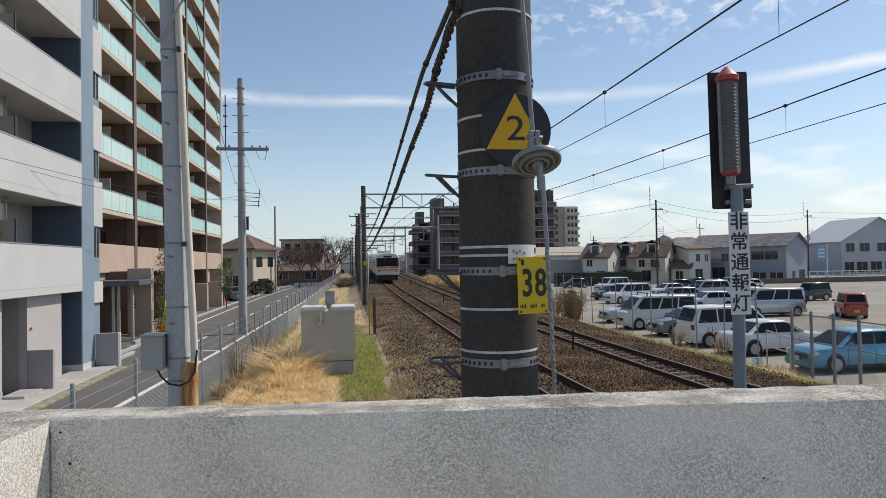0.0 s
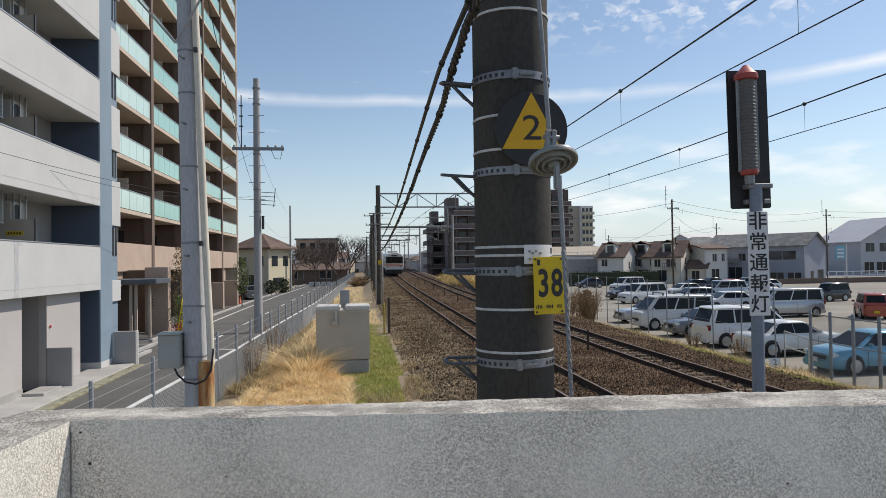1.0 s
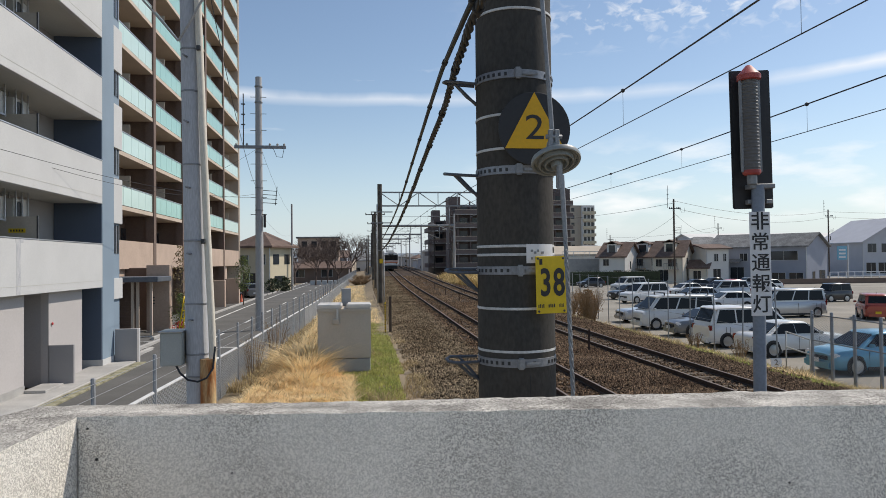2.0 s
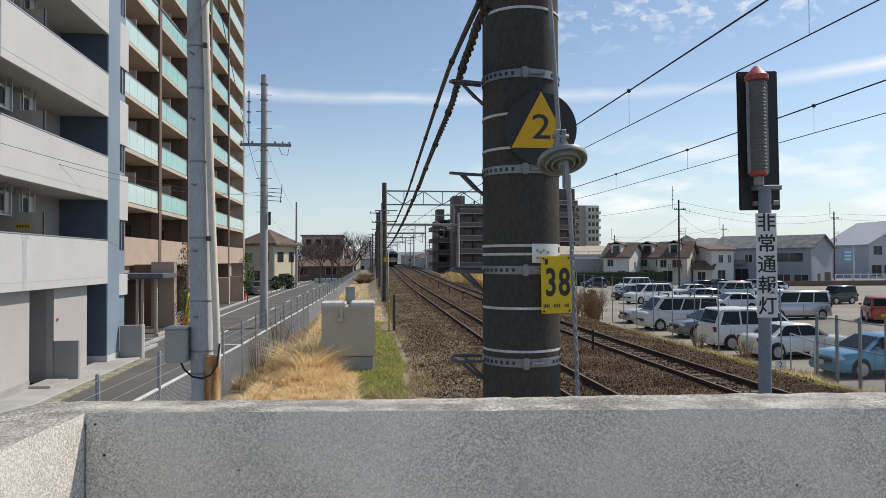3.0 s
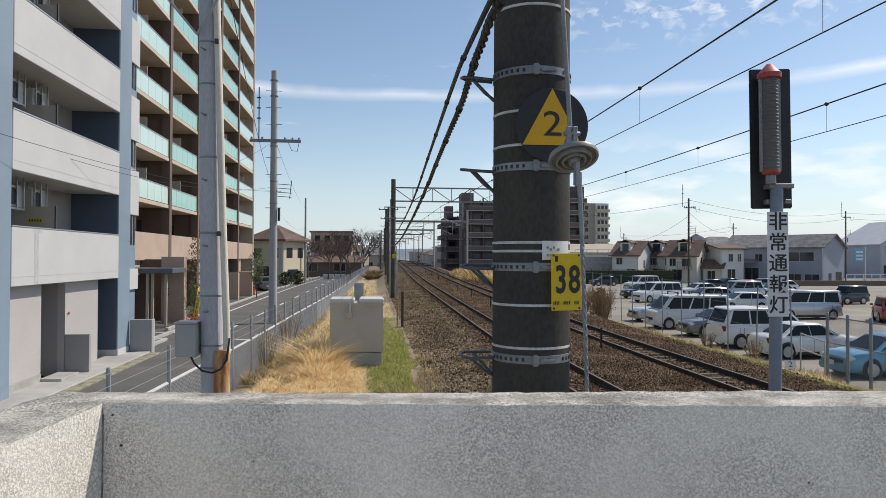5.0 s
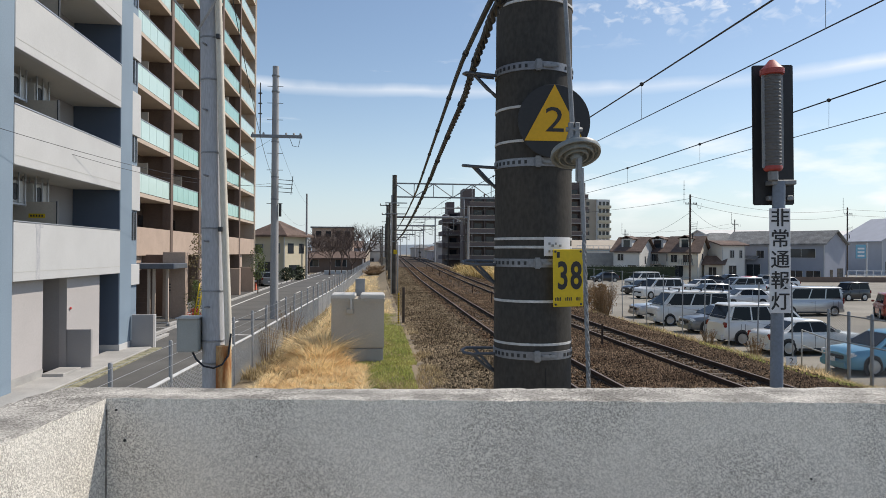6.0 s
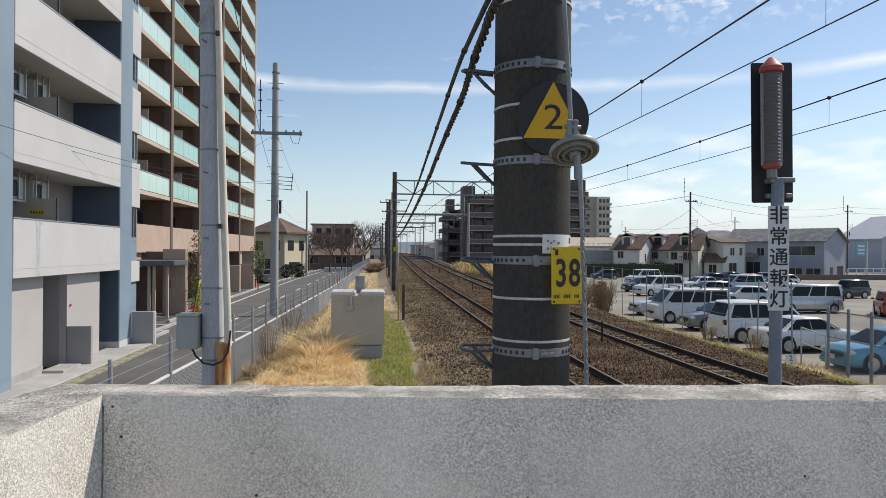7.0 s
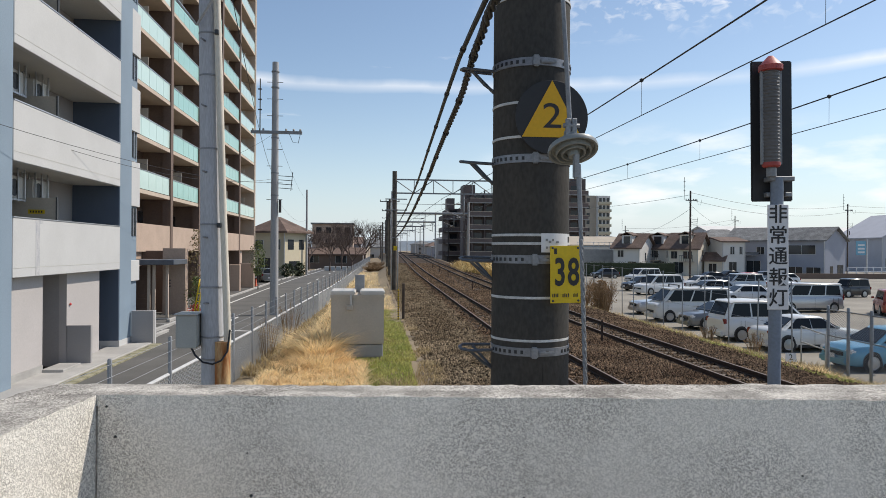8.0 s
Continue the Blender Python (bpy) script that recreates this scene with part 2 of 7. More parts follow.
def tube(bm, a, b, r0, r1=None, seg=10, caps=True):
    a, b = Vector(a), Vector(b)
    r1 = r0 if r1 is None else r1
    q = (b - a).to_track_quat("Z", "Y")
    rings = []
    for p, r in ((a, r0), (b, r1)):
        rings.append([bm.verts.new(p + q @ Vector((r * math.cos(2 * math.pi * i / seg), r * math.sin(2 * math.pi * i / seg), 0))) for i in range(seg)])
    for i in range(seg):
        f = bm.faces.new((rings[0][i], rings[0][(i + 1) % seg], rings[1][(i + 1) % seg], rings[1][i]))
        f.smooth = seg > 6
    if caps:
        bm.faces.new(rings[0][::-1])
        bm.faces.new(rings[1])
    return bm


def pipe(bm, points, r, seg=6):
    """A bent tube through points."""
    pts = [Vector(p) for p in points]
    rings = []
    for i, p in enumerate(pts):
        d = pts[min(i + 1, len(pts) - 1)] - pts[max(i - 1, 0)]
        q = d.to_track_quat("Z", "Y")
        rings.append([bm.verts.new(p + q @ Vector((r * math.cos(2 * math.pi * k / seg), r * math.sin(2 * math.pi * k / seg), 0))) for k in range(seg)])
    for a, b in zip(rings, rings[1:]):
        for k in range(seg):
            bm.faces.new((a[k], a[(k + 1) % seg], b[(k + 1) % seg], b[k])).smooth = True
    bm.faces.new(rings[0][::-1])
    bm.faces.new(rings[-1])
    return bm


def prism(bm, poly, axis, a, b, m=None):
    """A polygon of pairs, pushed along an axis from a to b."""
    def at(p, v):
        c = {"x": (v, p[0], p[1]), "y": (p[0], v, p[1]), "z": (p[0], p[1], v)}[axis]
        return m @ Vector(c) if m else Vector(c)
    r0, r1 = [bm.verts.new(at(p, a)) for p in poly], [bm.verts.new(at(p, b)) for p in poly]
    n = len(poly)
    bm.faces.new(r0[::-1])
    bm.faces.new(r1)
    for i in range(n):
        bm.faces.new((r0[i], r0[(i + 1) % n], r1[(i + 1) % n], r1[i]))
    return bm


def lathe(bm, profile, centre, seg=20, m=None):
    """A profile of (radius, height) turned round the upright axis at centre."""
    c = Vector(centre)
    rings = []
    for r, h in profile:
        ring = []
        for i in range(seg):
            v = Vector((r * math.cos(2 * math.pi * i / seg), r * math.sin(2 * math.pi * i / seg), h))
            ring.append(bm.verts.new(c + (m @ v if m else v)))
        rings.append(ring)
    for a, b in zip(rings, rings[1:]):
        for i in range(seg):
            bm.faces.new((a[i], a[(i + 1) % seg], b[(i + 1) % seg], b[i])).smooth = True
    bm.faces.new(rings[0][::-1])
    bm.faces.new(rings[-1])
    return bm


def bevel(bm, width, seg=2, angle=30):
    bm.normal_update()
    es = [e for e in bm.edges if len(e.link_faces) == 2 and e.calc_face_angle(0) > radians(angle)]
    bmesh.ops.bevel(bm, geom=es, offset=width, segments=seg, affect="EDGES", clamp_overlap=True)
    return bm


def mesh_of(name, bm, mat):
    me = bpy.data.meshes.new(name)
    if len(bm.faces) < 6000:
        bmesh.ops.recalc_face_normals(bm, faces=bm.faces[:])
        for e in bm.edges:
            if len(e.link_faces) == 2 and e.calc_face_angle(0) > 0.66:
                e.smooth = False
    bm.to_mesh(me)
    bm.free()
    me.materials.append(mat)
    return me


def part(name, bm, mat, parent=None, label="", kind=""):
    ob = new(name, mesh_of(name, bm, mat))
    ob.parent = parent
    return tagged(ob, label, kind=kind)


def thing(name, label, category, group="", kind="", at=None):
    ob = new(name)
    ob.empty_display_size = 0.3
    if at is not None:
        ob.matrix_basis = at
    return tagged(ob, label, category, group, kind)


def B():
    return bmesh.new()


RNG = random.Random(11)


def bend(y):
    """Sideways drift of the railway, which turns gently beyond 55 m and back beyond 165 m."""
    if y < 55:
        return 0.0
    if y < 85:
        return 0.022 * (y - 55) ** 2 / 60
    left = 0.0 if y < 165 else 0.03 * (y - 165) ** 2 / (y - 145)
    return 0.33 + 0.02 * (y - 85) - left


def rise(y):
    """The tracks climb a low bank beyond 20 m and run level again beyond 180 m."""
    if y < 20:
        return 0.0
    if y < 32:
        return 0.0125 * (y - 20) ** 2 / 24
    return 0.075 + 0.0125 * (min(y, 180.0) - 32)


# ---- ground ----
ROAD_Z, LOT_Z, SIDE_Z = -0.5, -1.0, -0.22


def sheet(name, rows, mat, label, category, kind="structure"):
    """A strip of ground from rows of (y, ((x, z), ...))."""
    bm = B()
    last = None
    for y, xs in rows:
        cur = [bm.verts.new((x, y, z)) for x, z in xs]
        if last:
            for i in range(len(cur) - 1):
                bm.faces.new((last[i], last[i + 1], cur[i + 1], cur[i]))
        last = cur
    return tagged(part(name, bm, mat), label, category, kind=kind)


YS = [-30, 0, 10, 20] + list(range(25, 205, 5)) + [225, 250, 300, 350, 400, 450, 500, 560, 700]


def ground_rows():
    rows = []
    for y in [-3000] + YS + [3500]:
        o, h = bend(min(y, 700)), rise(y)
        rows.append((y, ((-3000, -1.0), (-300, -1.0), (-30, -0.62), (-4.4 + o, -0.62), (-3.4 + o, SIDE_Z - 0.1), (-2.5 + o, SIDE_Z), (0.5 + o, SIDE_Z + h * 0.2), (1.55 + o, SIDE_Z + h), (12.2 + o, SIDE_Z - 0.06 + h), (14.8 + o, LOT_Z - 0.02), (30 + o, LOT_Z - 0.05), (400, -1.1), (3000, -1.1))))
    return rows


sheet("ground", ground_rows(), M["earth"], "bare brown earth of the railway side and land", "ground")


def fence_x(y):
    """Where the railway fence runs beside the road."""
    return float(np.interp(y, (5, 13, 20, 28, 43, 64, 131, 200), (-4.15, -3.76, -3.36, -3.08, -2.45, -1.95, -0.74, 1.0)))


def strip(y0, y1, step, left, right, z, name, mat, label, category):
    ys = list(np.arange(y0, y1, step)) + [y1]
    return sheet(name, [(float(y), ((left(y), z), (right(y), z))) for y in ys], mat, label, category)


strip(-20, 220, 4, lambda y: -7.9 - max(0, min(2.1, (y - 24) * 0.14)) + max(0, y - 75) * 0.03, lambda y: fence_x(y) - 0.35, ROAD_Z, "road", M["asphalt"], "worn grey asphalt street beside the railway fence", "road")
strip(24, 95, 6, lambda y: -24, lambda y: -7.9 - max(0, min(2.1, (y - 24) * 0.14)) - 0.02, ROAD_Z - 0.015, "pavement", M["asphalt"], "asphalt forecourt and pavement before the flats", "pavement")
strip(-10, 190, 8, lambda y: 15.0 + bend(y), lambda y: 120, LOT_Z, "parking_lot", M["lot"], "sandy worn asphalt car park beside the railway", "parking lot")

# kerb and painted lines of the street
for i in range(24):
    y = 26 + i * 4.0
    x = -7.98 - max(0, min(2.1, (y - 22) * 0.14)) + max(0, y - 75) * 0.03
    bm = B()
    box(bm, x - 0.16, x, y, y + 3.97, ROAD_Z - 0.1, ROAD_Z + 0.12)
    bevel(bm, 0.02, 1)
    tagged(part("kerb_stone", bm, M["concrete"]), "grey concrete kerb stone along the street", "kerb", "street kerb", "structure")


def line(points, width, name="road_line"):
    bm = B()
    for (xa, ya), (xb, yb) in zip(points, points[1:]):
        d = Vector((xb - xa, yb - ya)).normalized()
        n = Vector((-d.y, d.x)) * width / 2
        box(bm, 0, 1, 0, 1, 0, 0.004, Matrix(((xb - xa, 2 * n.x, 0, xa - n.x), (yb - ya, 2 * n.y, 0, ya - n.y), (0, 0, 1, ROAD_Z + 0.002), (0, 0, 0, 1))))
    tagged(part(name, bm, M["white_line"]), "worn white painted road line on asphalt", "road line", "road lines", "structure")


line([(-7.6, 28), (-8.6, 36), (-9.1, 43), (-9.1, 60), (-8.9, 80), (-7.6, 120)], 0.14)
for i in range(9):
    y = 33 + i * 9
    line([(-6.9 + i * 0.14, y), (-6.85 + i * 0.14, y + 3.2)], 0.13)
for i in range(5):
    line([(-14.5, 28.2 + i * 2.4), (-8.7, 28.2 + i * 2.4)], 0.12)
line([(-5.2, 30), (-7.5, 30.6)], 0.2)


# ---- railway ----
NEAR, FAR_T, GAUGE = 5.33, 9.32, 1.067


def ballast_bed(centre, name, edge=2.9):
    rows = []
    for y in YS:
        o, h = bend(y) + centre, rise(y)
        rows.append((y, tuple((o + a, h + b) for a, b in ((-edge, SIDE_Z - 0.03), (-2.2, -0.17), (-1.6, -0.12), (-0.62, -0.165), (0.62, -0.165), (1.6, -0.12), (1.98, -0.18), (2.6, SIDE_Z - 0.04)))))
    sheet(name, rows, M["ballast"], "dark brown crushed stone bed under the rails", "ballast", "stuff")


ballast_bed(NEAR, "ballast", 3.8)
ballast_bed(FAR_T, "ballast")


def rail(centre, y0, y1):
    """One rail: foot, web and head, with a polished running band."""
    pts = [y for y in np.arange(y0, y1, 5.0)] + [y1]
    sec = ((-0.06, -0.15), (0.06, -0.15), (0.06, -0.137), (0.016, -0.12), (0.016, -0.05), (0.034, -0.04), (0.033, -0.006), (-0.033, -0.006), (-0.034, -0.04), (-0.016, -0.05), (-0.016, -0.12), (-0.06, -0.137))
    bm, hd = B(), B()
    last = lh = None
    for y in pts:
        o = bend(y) + centre
        cur = [bm.verts.new((o + a, y, b + rise(y))) for a, b in sec]
        ch = [hd.verts.new((o + a, y, b + rise(y))) for a, b in ((-0.028, -0.008), (-0.026, 0), (0.026, 0), (0.028, -0.008))]
        if last:
            for i in range(len(sec)):
                bm.faces.new((last[i], last[(i + 1) % len(sec)], cur[(i + 1) % len(sec)], cur[i]))
            for i in range(3):
                hd.faces.new((lh[i], lh[i + 1], ch[i + 1], ch[i]))
        last, lh = cur, ch
    top = thing("rail", "rusty steel rail with a polished head on sleepers", "rail", "railway rails")
    part("rail_body", bm, M["rail"], top)
    part("rail_head", hd, M["rail_top"], top, "polished running surface")


for c in (NEAR, FAR_T):
    for s in (-1, 1):
        rail(c + s * (GAUGE / 2 + 0.033), -10.0, 560.0)


def sleepers():
    bm = B()
    prism(bm, ((-0.12, -0.17), (0.12, -0.17), (0.1, 0.0), (-0.1, 0.0)), "x", -1.0, 1.0)
    bevel(bm, 0.012, 1)
    me = mesh_of("sleeper", bm, M["sleeper"])
    beds = []
    for c, y0, y1 in ((NEAR, 8, 96), (FAR_T, 8, 96)):
        bed = thing("track_sleepers", "weathered grey sleepers under the rails", "sleepers", "sleepers", "structure")
        y = y0
        while y < y1:
            ob = new("sleeper", me)
            ob.parent = bed
            ob.matrix_basis = pose(c + bend(y) + RNG.uniform(-0.02, 0.02), y, rise(y) + (-0.158 if c == NEAR else -0.14) + RNG.uniform(-0.012, 0.004), 0, 0, RNG.uniform(-0.6, 0.6))
            y += 0.64


sleepers()


def stones(name, count, seed, mat, xs, y0, y1, power, label):
    """Loose crushed stones on the near parts of a bed. xs: a function of the random generator that gives x."""
    r = random.Random(seed)
    verts, faces = [], []
    for i in range(count):
        y = y0 + (y1 - y0) * r.random() ** power
        x = xs(r)
        for c in (NEAR, FAR_T):
            if abs(abs(x - c) - 0.566) < 0.08:
                x += 0.17
        d = min(abs(x - NEAR), abs(x - FAR_T))
        z = (-0.155 if d < 0.6 else -0.13) if d < 1.6 else -0.13 - (d - 1.6) * 0.09
        if x < NEAR - 1.6:
            z = -0.12 - (NEAR - 1.6 - x) * 0.052
        x, z = x + bend(y), z + rise(y)
        s = r.uniform(0.024, 0.058) * (1 + 0.005 * y)
        b = len(verts)
        a = r.uniform(-0.6, 0.6)
        for dx, dy, dz in ((1, 0, 0), (-1, 0, 0), (0, 1, 0), (0, -1, 0), (0, 0, 1), (0, 0, -1)):
            k = s * r.uniform(0.6, 1.25)
            verts.append((x + k * (dx * math.cos(a) - dy * math.sin(a)), y + k * (dx * math.sin(a) + dy * math.cos(a)), z + k * dz * 0.8 + r.uniform(0, 0.012)))
        for f in ((0, 2, 4), (2, 1, 4), (1, 3, 4), (3, 0, 4), (2, 0, 5), (1, 2, 5), (3, 1, 5), (0, 3, 5)):
            faces.append(tuple(b + i for i in f))
    me = bpy.data.meshes.new(name)
    me.from_pydata(verts, [], faces)
    me.materials.append(mat)
    tagged(new(name, me), label, "ballast", kind="stuff")


stones("ballast_stones", 40000, 3, M["stone"], lambda r: NEAR + r.uniform(-1.3, 2.1) if r.random() < 0.5 else FAR_T + r.uniform(-2.0, 2.8), 12, 105, 2.0, "loose brown crushed stones around the rails")
stones("ballast_stones", 38000, 4, M["stone_grey"], lambda r: NEAR - 1.1 - 2.7 * r.random() ** 0.9, 12, 105, 1.9, "loose grey-brown crushed stones on the shoulder")
stones("ballast_stones", 42000, 6, M["stone"], lambda r: 6.4 + 2.2 * r.random() if r.random() < 0.6 else 10.2 + 2.2 * r.random(), 13, 48, 1.5, "coarse brown crushed stones heaped between the tracks")


def stucco(name, base, groove, patchy, grain=215.0, stain=0.05, size=2.0):
    """Rolled stucco: fine worm-like grooves, with smoother patches and faint stains."""
    m = material(name, base, 0.9, vary=stain, scale=size, fine=400, spec=0.3)
    nt = m.node_tree
    bs = nt.nodes["Principled BSDF"]
    old = bs.inputs["Base Color"].links[0].from_socket
    co = nt.nodes.new("ShaderNodeTexCoord")
    nz, big = nt.nodes.new("ShaderNodeTexNoise"), nt.nodes.new("ShaderNodeTexNoise")
    nz.inputs["Scale"].default_value, nz.inputs["Detail"].default_value, nz.inputs["Distortion"].default_value = grain, 2.0, 0.8
    big.inputs["Scale"].default_value, big.inputs["Detail"].default_value = 5.0, 4.0
    for n in (nz, big):
        nt.links.new(co.outputs["Object"], n.inputs["Vector"])
    ridge = nt.nodes.new("ShaderNodeValToRGB")
    e = ridge.color_ramp.elements
    e[0].position, e[1].position = 0.37, 0.64
    e[0].color = e[1].color = (1, 1, 1, 1)
    dark = e.new(0.48)
    dark.color = (0, 0, 0, 1)
    lite = e.new(0.53)
    lite.color = (0.8, 0.8, 0.8, 1)
    nt.links.new(nz.outputs["Fac"], ridge.inputs["Fac"])
    mask = nt.nodes.new("ShaderNodeMapRange")
    mask.inputs["From Min"].default_value, mask.inputs["From Max"].default_value = 0.42, 0.58
    mask.inputs["To Min"].default_value, mask.inputs["To Max"].default_value = patchy, 1.0
    nt.links.new(big.outputs["Fac"], mask.inputs["Value"])
    inv = nt.nodes.new("ShaderNodeMath")
    inv.operation = "SUBTRACT"
    inv.inputs[0].default_value = 1.0
    nt.links.new(ridge.outputs["Color"], inv.inputs[1])
    fac = nt.nodes.new("ShaderNodeMath")
    fac.operation = "MULTIPLY"
    nt.links.new(inv.outputs["Value"], fac.inputs[0])
    nt.links.new(mask.outputs["Result"], fac.inputs[1])
    mix = nt.nodes.new("ShaderNodeMixRGB")
    mix.inputs["Color2"].default_value = (*groove, 1)
    nt.links.new(fac.outputs["Value"], mix.inputs["Fac"])
    nt.links.new(old, mix.inputs["Color1"])
    nt.links.new(mix.outputs["Color"], bs.inputs["Base Color"])
    bp = nt.nodes.new("ShaderNodeBump")
    bp.inputs["Strength"].default_value, bp.inputs["Distance"].default_value = 0.6, 0.003
    nt.links.new(nz.outputs["Fac"], bp.inputs["Height"])
    nt.links.new(bp.outputs["Normal"], bs.inputs["Normal"])
    return m


# ---- parapet before the camera ----
M["joint_dirt"] = material("joint_dirt", (0.3, 0.275, 0.235), 0.95, vary=0.3, scale=30)
M["stucco"] = stucco("sprayed_stucco", (0.85, 0.81, 0.735), (0.25, 0.235, 0.205), 0.6, 225.0, 0.1)
M["stucco_top"] = stucco("worn_parapet_top", (0.66, 0.63, 0.57), (0.06, 0.05, 0.04), 0.55, 150.0, 0.34, 13.0)
DECK = pose(0, 0, 3.1, 0, 0, -6.04)


def parapet():
    D, Z, T = 1.15, -0.25, 0.135
    L = -0.572
    top = thing("parapet", "weathered white stucco parapet wall, corner of a footbridge", "parapet", kind="structure", at=DECK)
    for name, x0, x1, y0, y1 in (("wall_front", L - T, 2.3 + T, D, D + T), ("wall_side", L - T, L, -14, D - 0.002), ("wall_side", 2.301, 2.3 + T, -14, D - 0.002)):
        bm = B()
        box(bm, x0, x1, y0, y1, -3.7, Z - 0.0042)
        for v in bm.verts:
            if name == "wall_front" and v.co.z > -1 and v.co.y > D + 0.01:
                v.co.z -= 0.0105
        part(name, bm, M["stucco"], top)
        # worn top: rounded, chipped edges
        bm = B()
        nx, ny = max(4, int(abs(x1 - x0) / 0.016)), max(4, int(abs(y1 - y0) / 0.016)) if name == "wall_front" else 220
        nx = nx if name == "wall_front" else 9

        def spread(k, n, lo, hi):
            """Even steps, but for the long side walls, which are finest near the corner."""
            f = k / n
            return lo + (hi - lo) * (1 - (1 - f) ** 2.6 if hi - lo > 5 else f)
        grid = []
        for i in range(nx + 1):
            col = []
            for j in range(ny + 1):
                x, y = spread(i, nx, x0, x1), spread(j, ny, y0, y1)
                e = min(x - x0, x1 - x) if name == "wall_side" else min(y - y0, y1 - y)
                chip = noise.noise(Vector((x * 38, y * 38, 1.7)))
                z = Z + 0.0018 * noise.noise(Vector((x * 55, y * 55, 3))) - (0.0015 + 0.002 * chip) * max(0.0, 1 - e / 0.012) ** 2
                if name == "wall_front":
                    z -= 0.009 * (y - y0) / T * max(0.0, min(1.0, (0.7 - x) / 0.9))
                col.append(bm.verts.new((x, y, z)))
            grid.append(col)
        for i in range(nx):
            for j in range(ny):
                bm.faces.new((grid[i][j], grid[i + 1][j], grid[i + 1][j + 1], grid[i][j + 1])).smooth = True
        ring = [grid[i][0] for i in range(nx + 1)] + [grid[nx][j] for j in range(1, ny + 1)] + [grid[i][ny] for i in range(nx - 1, -1, -1)] + [grid[0][j] for j in range(ny - 1, 0, -1)]
        eb = B()
        rim = [eb.verts.new(v.co) for v in ring]
        low = [eb.verts.new((v.co.x, v.co.y, min(v.co.z - 0.0002, Z - 0.0041))) for v in ring]
        n = len(ring)
        for i in range(n):
            eb.faces.new((rim[i], low[i], low[(i + 1) % n], rim[(i + 1) % n]))
        part("worn_edge", eb, M["stucco"], top)
        part("coping", bm, M["stucco_top"], top, "worn speckled top of the wall")
    part("corner_joint", box(B(), L + 0.0005, L + 0.0022, D - 0.002, D - 0.0005, -1.48, Z - 0.02), M["joint_dirt"], top, "dark open joint at the corner")
    for jx, jz, jr in ((-0.555, -0.271, 0.0022), (-0.54, -0.322, 0.0028), (-0.317, -0.348, 0.0016), (-0.31, -0.42, 0.003), (-0.22, -0.46, 0.0025), (0.15, -0.42, 0.002), (0.62, -0.38, 0.002), (1.05, -0.41, 0.002)):
        bm = lathe(B(), ((jr, 0), (jr * 0.8, 0.0015)), (0, 0, 0), 8)
        bm.transform(pose(jx, D - 0.0005, jz, 90))
        part("pit", bm, M["trim"], top, "small dark pit in the stucco")
    # floor out of view, coloured pale so sunlight bounces onto the front wall
    bm = B()
    box(bm, L + 0.001, 2.3, -14, D - 0.002, -3.7, -1.49)
    tagged(part("deck", bm, material("bounce_deck_concrete", (0.52, 0.5, 0.46), 0.85, vary=0.12, scale=1.5, fine=50, bump=0.2)), "unseen concrete floor of the footbridge, paled to bounce light", "floor", kind="structure").matrix_basis = DECK


parapet()


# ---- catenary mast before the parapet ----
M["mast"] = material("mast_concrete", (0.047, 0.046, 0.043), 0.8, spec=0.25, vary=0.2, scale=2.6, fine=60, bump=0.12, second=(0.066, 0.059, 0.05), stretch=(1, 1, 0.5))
M["yellow"] = material("sign_yellow", (0.72, 0.5, 0.01), 0.5, vary=0.05, scale=8)
M["amber"] = material("sign_amber", (0.78, 0.43, 0.01), 0.5, vary=0.05, scale=8)
M["sign_black"] = material("sign_black", (0.025, 0.025, 0.027), 0.5, vary=0.1)
M["white_band"] = material("white_tape", (0.66, 0.66, 0.64), 0.6, vary=0.15, scale=12)
M["sign_white"] = material("sign_white", (0.75, 0.75, 0.76), 0.5, vary=0.04)
M["steel_band"] = material("steel_band", (0.3, 0.31, 0.33), 0.5, 0.6, vary=0.15, scale=10)


def writing(text, size, mat, parent, m, name="lettering", align="CENTER", extrude=0.001, bold=0.0):
    """Raised letters as a mesh, in the xz plane facing -y before the pose m."""
    cu = bpy.data.curves.new(name, "FONT")
    cu.body, cu.size, cu.extrude, cu.resolution_u = text, size, extrude, 3
    cu.align_x, cu.align_y = align, "CENTER"
    cu.offset = bold
    tmp = bpy.data.objects.new("tmp", cu)
    scene.collection.objects.link(tmp)
    me = bpy.data.meshes.new_from_object(tmp.evaluated_get(bpy.context.evaluated_depsgraph_get()))
    bpy.data.objects.remove(tmp)
    me.transform(m @ pose(0, 0, 0, 90, 0, 0))
    me.materials.clear()
    me.materials.append(mat)
    ob = new(name, me)
    ob.parent = parent
    return ob


MX, MY, MR = 0.884, 3.68, 0.211     # axis and radius of the mast


def ring_band(bm, z, h, out, seg=36):
    for dz0, dz1 in ((0, h),):
        lathe(bm, ((MR + out * 0.2, z), (MR + out, z + 0.001), (MR + out, z + h - 0.001), (MR + out * 0.2, z + h)), (MX, MY, 0), seg)


def at_mast(ax, out):
    """A pose on the mast's face at angle ax (degrees from facing the parapet, to the right)."""
    return pose(MX, MY, 0, 0, 0, ax) @ pose(0, -MR - out, 0)


